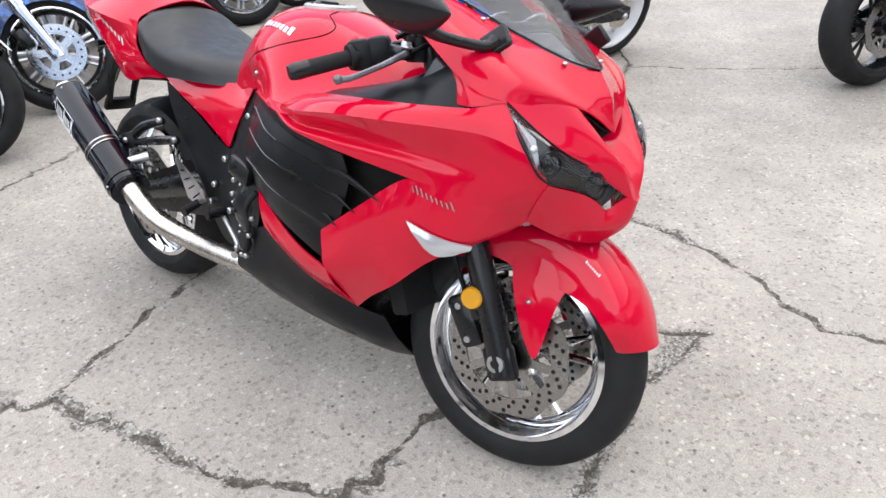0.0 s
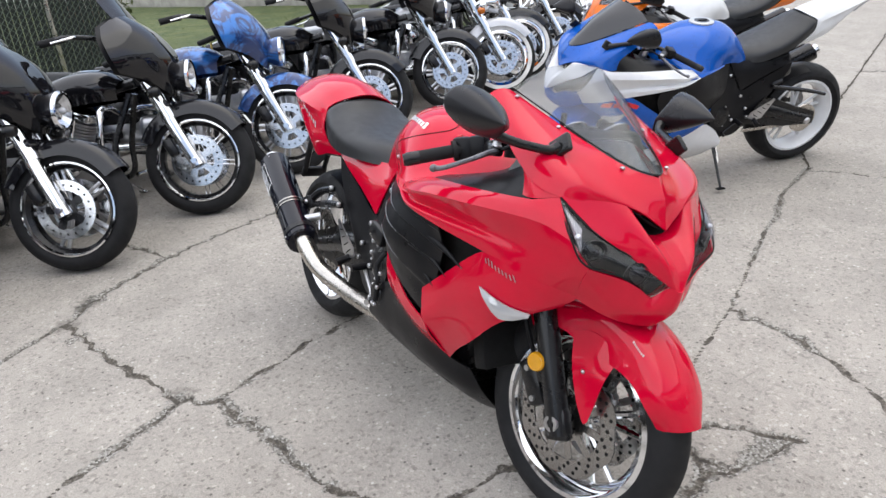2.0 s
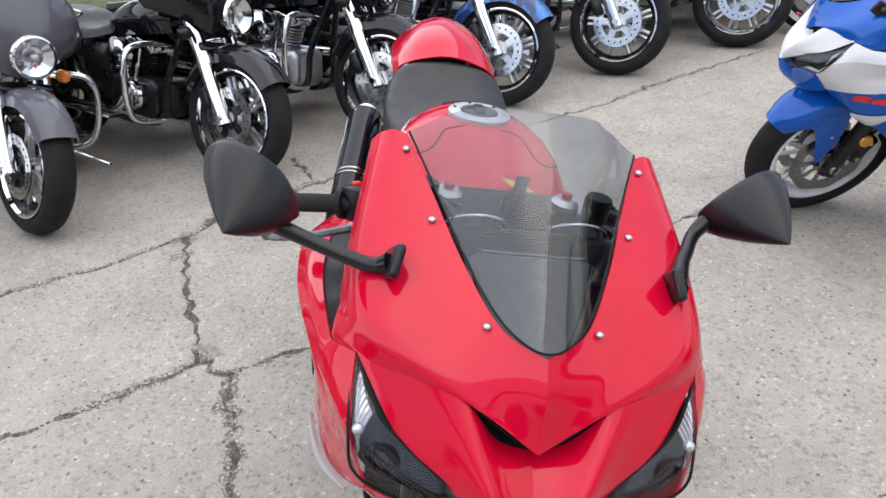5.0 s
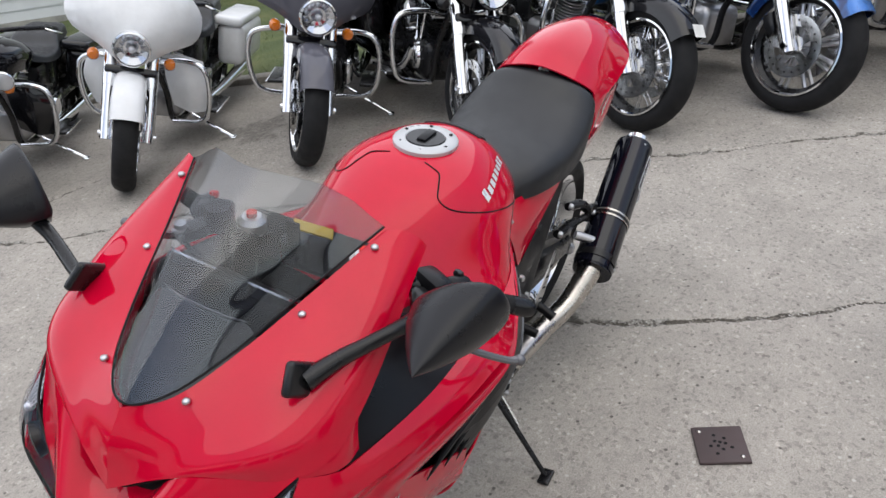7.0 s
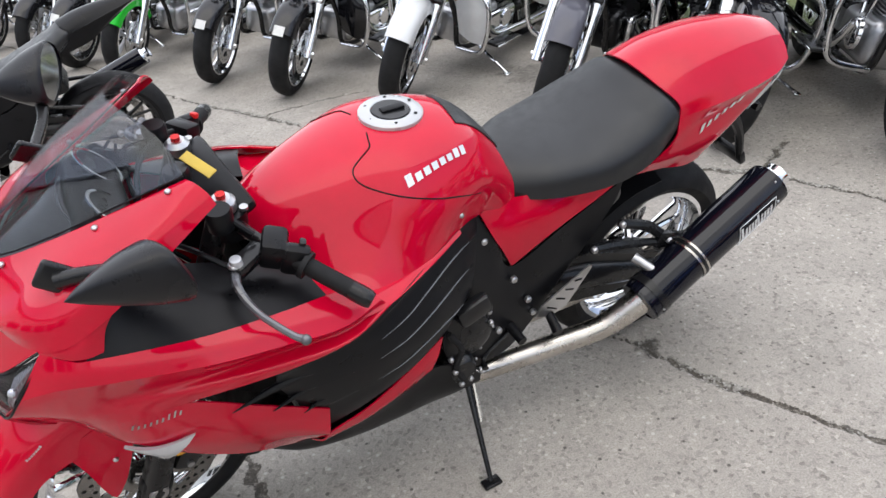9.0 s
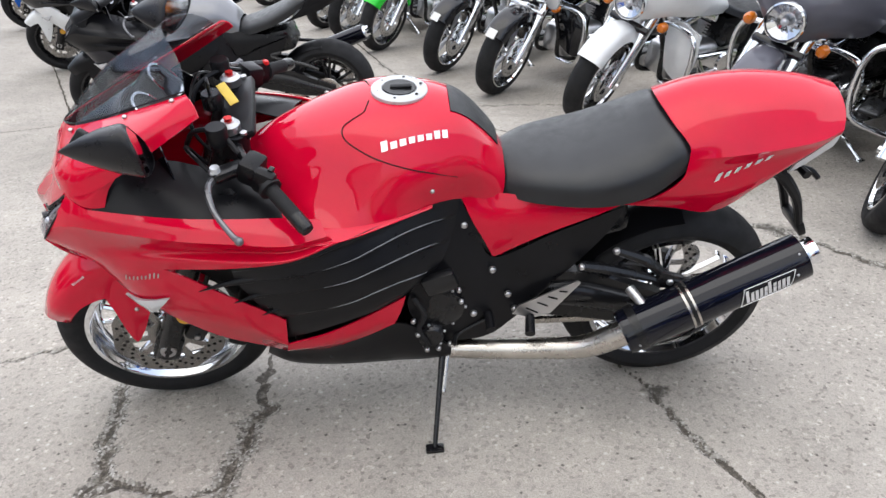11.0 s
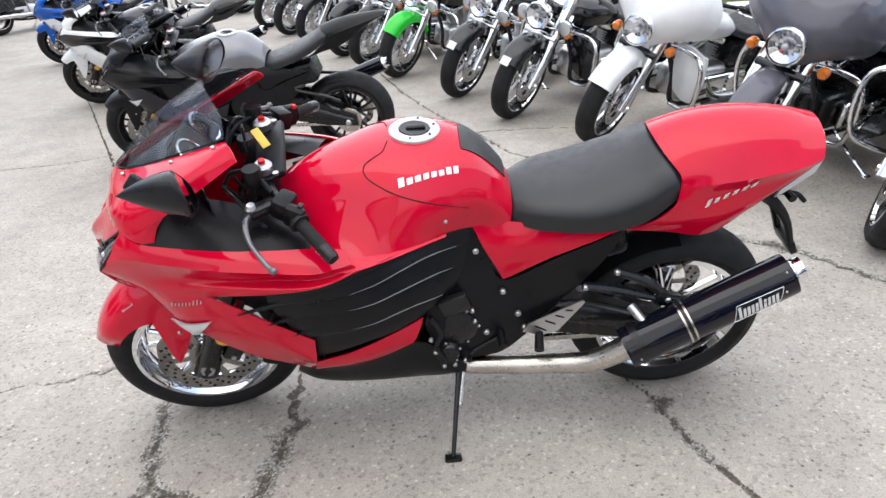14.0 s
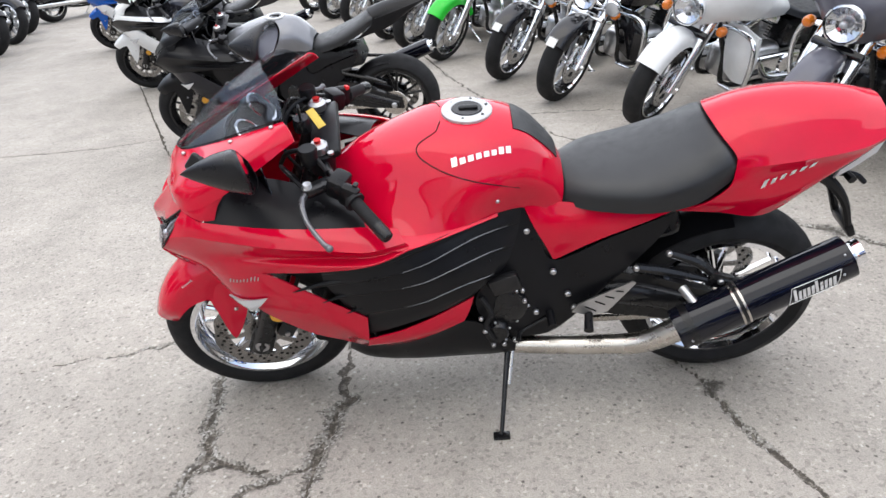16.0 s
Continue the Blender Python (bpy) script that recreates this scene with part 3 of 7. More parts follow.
def sport_bike(m, spec, label, fine=True, steer=8.0, group=""):
    """A faired sport motorcycle; front at -x, its right at +y, the wheels' middle plane at y = 0."""
    bike = thing("motorcycle", m, label, "motorcycle", group)
    main, side, low, tank_c, tail_c, fend, rim_c = (spec[k] for k in ("main", "side", "low", "tank", "tail", "fender", "rim"))
    q = 1.0 if fine else 0.6

    def n(k):
        return max(6, int(k * q))

    def kick(g):
        """Raises and narrows the tail where the machine has an upswept one."""
        g = np.array(g)
        far = np.clip((g[..., 0] - 0.25) / 0.7, 0, 1)
        g[..., 2] += (0.93 - g[..., 2]) * spec.get("thin", 0.0) * far
        g[..., 2] += spec.get("kick", 0.0) * far
        g[..., 1] *= 1 - spec.get("slim", 0.0) * far
        return g

    # --- front end, turned about the steering head
    axle = Vector((-0.748, 0.0, 0.292))
    stem = Vector((0.39, 0.0, 0.92)).normalized()
    st = Matrix.Translation(axle + Vector((0.03, 0, 0))) @ Matrix.Rotation(radians(steer), 4, stem) @ Matrix.Translation(-axle - Vector((0.03, 0, 0)))
    sport_wheel(bike, "front_wheel", st @ Matrix.Translation(axle), 0.298, 0.058, rim_c, (-0.068, 0.068), fine)
    for s in (-1, 1):
        leg = Geo().tube([(-0.762, s * 0.103, 0.262), (-0.66, s * 0.103, 0.50), (-0.565, s * 0.103, 0.70)], [0.030, 0.031, 0.027], 10, 14)
        leg.box((0.075, 0.034, 0.085), Matrix.Translation((-0.750, s * 0.103, 0.285)) @ pose(0, 0, 0, 0, 23, 0), 0.014)
        part("fork_leg", turned(leg, st), SATIN, bike, "black fork leg")
        up = Geo().tube([(-0.60, s * 0.103, 0.62), (-0.455, s * 0.103, 0.955)], 0.0215, 2, 14)
        part("fork_tube", turned(up, st), SATIN if fine else ALU, bike)
        cap = Geo().lathe([(0.0001, 0.014), (0.016, 0.014), (0.024, 0.006), (0.024, -0.012)], Matrix.Translation((-0.452, s * 0.103, 0.962)) @ pose(0, 0, 0, 90 + 0, 0, 0) @ pose(0, 0, 0, 0, 0, 0), 20)
        fc = part("fork_cap", turned(cap, st), ALU, bike, "silver fork cap with a red adjuster")
        part("adjuster", turned(Geo().lathe([(0.0001, 0.022), (0.009, 0.022), (0.009, 0.012)], Matrix.Translation((-0.452, s * 0.103, 0.962)) @ pose(0, 0, 0, 90, 0, 0), 14), st), REDMETAL, fc)
        ax = Geo().lathe([(0.011, -0.006), (0.020, -0.006), (0.022, 0.0), (0.020, 0.006), (0.011, 0.006), (0.011, -0.006)], Matrix.Translation((-0.748, s * 0.126, 0.290)), 20)
        part("axle_end", turned(ax, st), ALU, bike)
        cal = Geo().box((0.058, 0.052, 0.125), Matrix.Translation((-0.648, s * 0.088, 0.352)) @ pose(0, 0, 0, 0, 32, 0), 0.014)
        cal.box((0.03, 0.03, 0.05), Matrix.Translation((-0.672, s * 0.10, 0.39)) @ pose(0, 0, 0, 0, 23, 0), 0.008)
        caliper = part("brake_caliper", turned(cal, st), SATIN, bike, "black radial brake caliper")
        for dz in (-0.035, 0.035):
            bolt = Geo().lathe([(0.0001, s * 0.006), (0.008, s * 0.006), (0.008, 0.0)], Matrix.Translation((-0.648 + dz * 0.5, s * 0.114, 0.352 + dz)), 8)
            part("bolt", turned(bolt, st), ALU, caliper)
        refl = Geo().lathe([(0.0001, s * 0.008), (0.022, s * 0.008), (0.025, s * 0.004), (0.025, -s * 0.004)], Matrix.Translation((-0.670, s * 0.136, 0.425)), 20)
        rf = part("side_reflector", turned(refl, st), REFLEX, bike, "round amber reflector on the fork")
        part("reflector_bracket", turned(Geo().tube([(-0.670, s * 0.132, 0.425), (-0.675, s * 0.112, 0.43)], 0.012, 2, 8), st), SATIN, rf)
        hose = Geo().tube([(-0.64, s * 0.10, 0.41), (-0.60, s * 0.125, 0.52), (-0.53, s * 0.11, 0.68), (-0.50, s * 0.08, 0.84)], 0.0065, 18, 8)
        part("brake_hose", turned(hose, st), PLASTIC, bike)
    # front mudguard
    rows = []
    for deg in np.linspace(20 if fine else 40, 126, 9):
        a = radians(deg)
        r0 = 0.332 - 0.012 * abs(deg - 65) / 60
        drop = (0.045 if fine else 0.030) + 0.055 * math.exp(-((deg - 78) / 26) ** 2)
        nose = min(1.0, 0.58 + (deg - (20 if fine else 40)) / 36)
        row = []
        for w, d in ((0.0, 0.0), (0.034, 0.003), (0.066, 0.014), (0.086, 0.036), (0.093, drop + 0.026)):
            rr = r0 - d * (1 if w < 0.08 else 1.0)
            row.append((-0.748 - rr * math.cos(a), w * nose, 0.292 + rr * math.sin(a)))
        rows.append(row)
    g = sheet(across(rows), n(40), n(34))
    guard = part("front_mudguard", turned(Geo().shell(g, 0.004), st), fend, bike, "glossy front mudguard")
    for s in (-1, 1):
        flap = sheet([[(-0.868, s * 0.086, 0.515), (-0.80, s * 0.092, 0.545), (-0.728, s * 0.090, 0.535)],
                      [(-0.848, s * 0.098, 0.445), (-0.80, s * 0.104, 0.455), (-0.752, s * 0.104, 0.455)],
                      [(-0.838, s * 0.103, 0.375), (-0.812, s * 0.107, 0.375), (-0.785, s * 0.107, 0.378)],
                      [(-0.830, s * 0.102, 0.330), (-0.822, s * 0.104, 0.322), (-0.812, s * 0.104, 0.330)]], n(14), n(18))
        part("mudguard_flap", turned(Geo().shell(flap, 0.004), st), fend, guard)
        part("screw", turned(Geo().ball((-0.790, s * 0.106, 0.447), 0.006), st), ALU, guard)
        if fine:
            gg = sheet([[(-0.93, s * 0.079, 0.545), (-0.885, s * 0.080, 0.575)], [(-0.925, s * 0.0805, 0.533), (-0.88, s * 0.0815, 0.563)]], 12, 4)
            part("mudguard_marking", turned(bars(gg, 0.1, 0.9, 0.35, 0.85, 7, 0.003, 0.0, 0.6), st), MARK, guard)

    # --- handlebars, top clamp, dials
    clamp = Geo().box((0.085, 0.25, 0.022), Matrix.Translation((-0.437, 0, 0.935)) @ pose(0, 0, 0, 0, -23, 0), 0.01)
    part("top_clamp", turned(clamp, st), PLASTIC, bike, "black top clamp")
    if fine:
        lock = part("ignition_lock", turned(Geo().lathe([(0.0001, -0.026), (0.021, -0.026), (0.024, -0.018), (0.024, 0.01)], Matrix.Translation((-0.49, 0.0, 0.965)) @ pose(0, 0, 0, -90, 0, 0), 20), st), SATIN, bike)
        part("key", turned(Geo().box((0.006, 0.022, 0.05), Matrix.Translation((-0.492, 0.0, 1.0)), 0.002), st), PLASTIC, lock)
        part("key_tag", turned(Geo().box((0.066, 0.022, 0.003), Matrix.Translation((-0.452, -0.012, 0.990)) @ pose(0, 0, 0, 10, 20, -62), 0.001), st), TAG, lock, "yellow paper key tag")
    for s in (-1, 1):
        a0, a1, a2 = Vector((-0.445, s * 0.105, 0.925)), Vector((-0.425, s * 0.185, 0.922)), Vector((-0.327, s * 0.337, 0.862))
        pv = Vector((-0.490, s * 0.222, 0.917))
        bar = Geo().tube([a0, a1, a2], 0.011, 12, 10)
        hb = part("handlebar", turned(bar, st), SATIN, bike, "black clip-on handlebar")
        d = (a2 - a1).normalized()
        part("grip", turned(Geo().tube([a1 + d * 0.055, a1 + d * 0.07, a2 - d * 0.01], [0.0175, 0.016, 0.0165], 8, 14), st), RUBBER, hb, "ribbed black rubber grip")
        part("bar_end", turned(Geo().tube([a2 - d * 0.012, a2 + d * 0.018, a2 + d * 0.03], [0.017, 0.0175, 0.014], 6, 14), st), SATIN, hb)
        part("switch_box", turned(Geo().box((0.046, 0.062, 0.055), Matrix.Translation(a1 + d * 0.025) @ pose(0, 0, 0, 0, 15, s * 30), 0.010), st), PLASTIC, hb)
        if fine:
            part("switch_box", turned(Geo().box((0.052, 0.030, 0.062), Matrix.Translation(a1 + d * 0.068) @ pose(0, 0, 0, 0, 15, s * 30), 0.012), st), PLASTIC, hb)
            part("switch_button", turned(Geo().box((0.012, 0.016, 0.012), Matrix.Translation(a1 + d * 0.066 + Vector((0.020, 0, 0.026))) @ pose(0, 0, 0, 0, 15, s * 30), 0.003), st), REDMARK if s > 0 else SATIN, hb)
            part("guard_flange", turned(Geo().tube([a1 + d * 0.084, a1 + d * 0.094], 0.026, 2, 16), st), RUBBER, hb)
            part("clamp_bolt", turned(Geo().lathe([(0.0001, -0.006), (0.008, -0.006), (0.008, 0.0)], Matrix.Translation(a0 + Vector((0.022, s * 0.020, 0.026))) @ pose(0, 0, 0, -90, 0, 0), 10), st), ALU, hb)
            part("perch_nut", turned(Geo().lathe([(0.0001, -0.008), (0.010, -0.008), (0.012, 0.004)], Matrix.Translation(pv + Vector((0.004, 0, 0.016))) @ pose(0, 0, 0, -90, 0, 0), 14), st), LENSWHITE, hb, "bright lever pivot cap")
            loop = Geo().tube([a1 + Vector((-0.01, 0, 0.02)), a1 + Vector((-0.05, -s * 0.05, 0.05)), (-0.53, s * 0.10, 0.955), (-0.56, s * 0.06, 0.90)], 0.006, 18, 8)
            part("cable", turned(loop, st), PLASTIC, hb)
        part("collar", turned(Geo().tube([a0 + Vector((0, 0, 0.022)), a0 - Vector((0.006, 0, 0.03))], 0.033, 2, 16), st), PLASTIC, hb)
        lev = Geo().tube([pv, (-0.503, s * 0.262, 0.914), (-0.494, s * 0.312, 0.894), (-0.464, s * 0.360, 0.868), (-0.450, s * 0.377, 0.863)], [0.008, 0.0075, 0.006, 0.006, 0.0075], 22, 8)
        lever = part("lever", turned(lev, st), ANODISED, hb, "curved grey hand lever")
        part("lever_ball", turned(Geo().ball((-0.449, s * 0.379, 0.863), 0.0095), st), ANODISED, lever)
        part("lever_perch", turned(Geo().box((0.075, 0.036, 0.026), Matrix.Translation(pv + Vector((0.028, -s * 0.012, 0.0))) @ pose(0, 0, 0, 0, 0, -s * 25), 0.008), st), SATIN, hb)
        part("pivot_bolt", turned(Geo().ball(pv + Vector((0, 0, 0.012)), (0.012, 0.012, 0.006)), st), ALU, hb)
        if s > 0 or fine:
            part("fluid_pot", turned(Geo().lathe([(0.0001, -0.022), (0.021, -0.022), (0.024, -0.016), (0.022, 0.02)], Matrix.Translation(a1 + Vector((-0.05, -s * 0.035, 0.05))) @ pose(0, 0, 0, -90, 0, 0), 18), st), PLASTIC, hb)
        cable = Geo().tube([pv, pv + Vector((-0.05, -s * 0.06, 0.03)), (-0.56, s * 0.05, 0.88), (-0.52, s * 0.03, 0.80)], 0.005, 16, 6)
        part("cable", turned(cable, st), PLASTIC, hb)
    dash = part("dashboard", Geo().box((0.10, 0.25, 0.085), Matrix.Translation((-0.635, 0, 0.955)) @ pose(0, 0, 0, 0, 30, 0), 0.025, 3), PLASTIC, bike, "black instrument cluster")
    for s in (-1, 1):
        mm = Matrix.Translation((-0.612, s * 0.072, 0.985)) @ pose(0, 0, 0, 0, 48, 0) @ pose(0, 0, 0, -90, 0, 0)
        dial = part("dial", Geo().lathe([(0.0001, -0.004), (0.043, -0.004), (0.043, 0.01)], mm, 28), SATIN, dash)
        part("dial_ring", Geo().lathe([(0.0415, -0.0075), (0.0475, -0.0075), (0.0475, -0.0045), (0.0415, -0.0045), (0.0415, -0.0075)], mm, 32), CHROME, dial, "bright dial ring")

    # --- bodywork
    top = ([
        [(-0.836, 0, 0.934), (-0.795, 0.056, 0.948), (-0.705, 0.100, 0.984), (-0.60, 0.138, 1.027), (-0.492, 0.178, 1.074)],
        [(-0.866, 0, 0.892), (-0.822, 0.085, 0.913), (-0.735, 0.160, 0.962), (-0.62, 0.184, 1.010), (-0.482, 0.198, 1.075)],
        [(-0.878, 0, 0.850), (-0.848, 0.092, 0.882), (-0.780, 0.204, 0.924), (-0.665, 0.236, 0.968), (-0.470, 0.216, 1.064)],
        [(-0.886, 0, 0.826), (-0.852, 0.094, 0.874), (-0.776, 0.231, 0.883), (-0.680, 0.256, 0.915), (-0.463, 0.229, 1.048)]])
    both("upper_cowl", top, main, bike, n(30), n(20), label="glossy upper cowl round the windscreen")
    nose = ([
        [(-0.858, 0, 0.806), (-0.852, 0.045, 0.816), (-0.851, 0.094, 0.872), (-0.818, 0.165, 0.883), (-0.778, 0.230, 0.884)],
        [(-0.890, 0, 0.790), (-0.891, 0.040, 0.803), (-0.897, 0.076, 0.823), (-0.876, 0.118, 0.813), (-0.851, 0.172, 0.814)],
        [(-0.935, 0, 0.752), (-0.936, 0.025, 0.760), (-0.938, 0.048, 0.771), (-0.914, 0.076, 0.770), (-0.886, 0.115, 0.779)],
        [(-0.958, 0, 0.704), (-0.957, 0.007, 0.706), (-0.955, 0.013, 0.709), (-0.951, 0.019, 0.712), (-0.945, 0.025, 0.715)]])
    both("nose", nose, spec.get("nose", main), bike, n(22), n(18))
    duct = across([
        [(-0.876, 0, 0.826), (-0.864, 0.05, 0.848), (-0.846, 0.090, 0.872)],
        [(-0.790, 0, 0.830), (-0.800, 0.05, 0.850), (-0.810, 0.085, 0.868)],
        [(-0.858, 0, 0.800), (-0.852, 0.045, 0.814), (-0.848, 0.090, 0.866)]])
    part("air_intake", Geo().shell(sheet(duct, n(20), n(10)), 0.002), DARK, bike, "dark ram-air intake")
    chin = across([
        [(-0.957, 0, 0.706), (-0.944, 0.026, 0.713), (-0.919, 0.046, 0.685), (-0.910, 0.085, 0.708), (-0.897, 0.124, 0.726), (-0.870, 0.206, 0.750)],
        [(-0.944, 0, 0.652), (-0.934, 0.030, 0.655), (-0.916, 0.060, 0.650), (-0.898, 0.098, 0.656), (-0.876, 0.142, 0.684), (-0.846, 0.196, 0.708)],
        [(-0.902, 0, 0.606), (-0.894, 0.036, 0.608), (-0.880, 0.072, 0.614), (-0.864, 0.106, 0.624), (-0.844, 0.140, 0.640), (-0.818, 0.172, 0.660)]])
    part("chin", Geo().shell(sheet(chin, n(44), n(12)), 0.004), main, bike)
    # headlights
    up = [(-0.776, 0.229, 0.880), (-0.812, 0.211, 0.852), (-0.842, 0.188, 0.825), (-0.874, 0.135, 0.790), (-0.912, 0.070, 0.759), (-0.945, 0.024, 0.727)]
    lo = [(-0.779, 0.233, 0.868), (-0.836, 0.232, 0.798), (-0.868, 0.214, 0.756), (-0.898, 0.124, 0.730), (-0.920, 0.050, 0.683), (-0.944, 0.026, 0.712)]
    mid = [tuple(0.5 * (a + b) + c for a, b, c in zip(p, r, (-0.012, 0.007, 0))) for p, r in zip(up, lo)]
    mid[0], mid[-1] = tuple((a + b) / 2 for a, b in zip(up[0], lo[0])), tuple((a + b) / 2 for a, b in zip(up[-1], lo[-1]))
    for s in (-1, 1):
        k = np.array([1, s, 1])
        g = sheet([[tuple(np.array(p) * k) for p in row] for row in (up, mid, lo)], n(30), n(12))
        lamp = part("headlight", Geo().shell(g + np.array([0.024, -s * 0.006, -0.001]), 0.003), PLASTIC, bike, "dark headlight behind a clear cover")
        part("lens_cover", Geo().shell(g, 0.003), LAMPGLASS, lamp, "smoked lens cover")
        edge = Geo().tube([tuple(np.array(p) * k) for p in up], 0.0022, 26, 6)
        edge.tube([tuple(np.array(p) * k) for p in lo], 0.0022, 30, 6)
        part("seal", edge, PLASTIC, lamp)
        inn = g - outward(g) * 0.010
        rf = inn[1:-1, 2:int(0.36 * g.shape[1])]
        part("side_lamp", Geo().shell(rf, 0.002), CLEARBULB, lamp, "bright side lamp reflector")
        if fine:
            for j_ in range(1, rf.shape[1], 1):
                part("reflector_rib", Geo().tube([p for p in rf[::2, j_] + outward(g)[1:-1, 2:int(0.36 * g.shape[1])][::2, j_] * 0.002], 0.0011, 10, 5), ALU, lamp)
            hub_ = rf[rf.shape[0] // 2, int(0.72 * rf.shape[1])]
            part("side_bulb", Geo().ball(hub_ - outward(g)[g.shape[0] // 2, 5] * 0.001, 0.0085, rings=8, seg=14), CLEARBULB, lamp, "round clear bulb")
            for u, r in ((0.46, 0.024), (0.72, 0.030)):
                cc = Vector(g[g.shape[0] // 2, int(u * g.shape[1])]) + Vector((0.016, -s * 0.008, 0))
                mm = Matrix.Translation(cc) @ look((0, 0, 0), (-0.85, s * 0.45, -0.05)) @ pose(0, 0, 0, 90, 0, 0)
                pr = part("projector", Geo().lathe([(r, 0.012), (r + 0.004, -0.004), (r - 0.004, -0.006), (r - 0.006, 0.0)], mm, 24), SATIN, lamp)
                part("bulb_lens", Geo().lathe([(0.0001, -0.008), (r * 0.5, -0.005), (r - 0.006, 0.004)], mm, 20), SATIN, pr)

    crest = [(-0.836, 0.231, 0.798), (-0.772, 0.264, 0.822), (-0.700, 0.290, 0.824), (-0.550, 0.322, 0.814), (-0.420, 0.332, 0.803), (-0.320, 0.328, 0.788), (-0.235, 0.294, 0.783)]
    both("upper_fairing", [
        [(-0.776, 0.231, 0.880), (-0.742, 0.258, 0.870), (-0.706, 0.268, 0.862), (-0.550, 0.286, 0.846), (-0.420, 0.284, 0.834), (-0.326, 0.272, 0.822), (-0.250, 0.258, 0.802)],
        [(-0.806, 0.233, 0.840), (-0.757, 0.264, 0.848), (-0.703, 0.281, 0.846), (-0.550, 0.306, 0.835), (-0.420, 0.310, 0.824), (-0.323, 0.302, 0.809), (-0.243, 0.277, 0.794)],
        crest], spec.get("shoulder", main), bike, n(36), n(10), label="glossy fairing shoulder")
    both("side_fairing", [
        crest,
        [(-0.853, 0.222, 0.776), (-0.775, 0.257, 0.792), (-0.695, 0.278, 0.792), (-0.555, 0.302, 0.784), (-0.420, 0.316, 0.780), (-0.318, 0.318, 0.772), (-0.230, 0.293, 0.778)],
        [(-0.870, 0.208, 0.750), (-0.774, 0.246, 0.752), (-0.690, 0.266, 0.756), (-0.560, 0.286, 0.756), (-0.425, 0.300, 0.757), (-0.318, 0.308, 0.756), (-0.225, 0.292, 0.770)],
        [(-0.848, 0.192, 0.708), (-0.768, 0.238, 0.716), (-0.690, 0.268, 0.732), (-0.580, 0.298, 0.744), (-0.435, 0.324, 0.748), (-0.316, 0.330, 0.752), (-0.220, 0.298, 0.768)],
        [(-0.822, 0.165, 0.660), (-0.762, 0.226, 0.678), (-0.690, 0.266, 0.694), (-0.605, 0.286, 0.708), (-0.450, 0.320, 0.728), (-0.315, 0.330, 0.746), (-0.215, 0.297, 0.765)]],
        side, bike, n(36), n(24), label="glossy side fairing")
    g_low = both("lower_fairing", [
        [(-0.822, 0.165, 0.660), (-0.762, 0.226, 0.678), (-0.690, 0.266, 0.694), (-0.605, 0.284, 0.706), (-0.480, 0.286, 0.616), (-0.362, 0.282, 0.524)],
        [(-0.802, 0.168, 0.642), (-0.746, 0.225, 0.640), (-0.672, 0.265, 0.637), (-0.578, 0.284, 0.622), (-0.466, 0.286, 0.552), (-0.366, 0.280, 0.476)],
        [(-0.788, 0.170, 0.630), (-0.732, 0.222, 0.602), (-0.660, 0.260, 0.582), (-0.556, 0.272, 0.538), (-0.454, 0.270, 0.482), (-0.372, 0.270, 0.427)],
        [(-0.778, 0.168, 0.620), (-0.722, 0.214, 0.584), (-0.646, 0.244, 0.532), (-0.545, 0.235, 0.440), (-0.462, 0.212, 0.376), (-0.396, 0.184, 0.316)]],
        low, bike, n(32), n(20), label="glossy lower fairing panel")
    if "mark" in spec:
        for gg in (flip(g_low), g_low):
            part("fairing_mark", bars(gg, 0.22, 0.66, 0.06, 0.24, 3, 0.003, 0.05, 0.86), spec["mark"], bike, "red mark on the fairing")
    both("lower_strip", [
        [(-0.372, 0.272, 0.430), (-0.270, 0.268, 0.456), (-0.170, 0.250, 0.490), (-0.074, 0.230, 0.530)],
        [(-0.381, 0.250, 0.384), (-0.280, 0.260, 0.410), (-0.180, 0.252, 0.442), (-0.088, 0.236, 0.486)],
        [(-0.396, 0.185, 0.317), (-0.290, 0.226, 0.360), (-0.190, 0.236, 0.402), (-0.105, 0.236, 0.446)]], low, bike, n(20), n(10))
    gill_rows = [
        [(-0.450, 0.312, 0.720), (-0.315, 0.326, 0.744), (-0.215, 0.296, 0.763), (-0.100, 0.232, 0.768), (-0.010, 0.176, 0.766), (0.066, 0.132, 0.750)],
        [(-0.450, 0.292, 0.660), (-0.330, 0.318, 0.690), (-0.225, 0.306, 0.700), (-0.120, 0.262, 0.702), (-0.030, 0.208, 0.696), (0.052, 0.156, 0.682)],
        [(-0.420, 0.278, 0.580), (-0.330, 0.302, 0.610), (-0.230, 0.302, 0.622), (-0.130, 0.276, 0.622), (-0.055, 0.240, 0.612), (0.012, 0.200, 0.604)],
        [(-0.370, 0.258, 0.440), (-0.300, 0.270, 0.470), (-0.220, 0.268, 0.496), (-0.150, 0.254, 0.512), (-0.105, 0.240, 0.526), (-0.074, 0.228, 0.536)]]
    def groove(u, v):
        """Where a point of the gill panel lies between its ribs, counted from the top."""
        return (v + 0.055 * math.tanh((u - 0.56) * 9)) * 4.0 - 0.10

    g_gill = sheet(gill_rows, n(44), n(64) if fine else n(22))
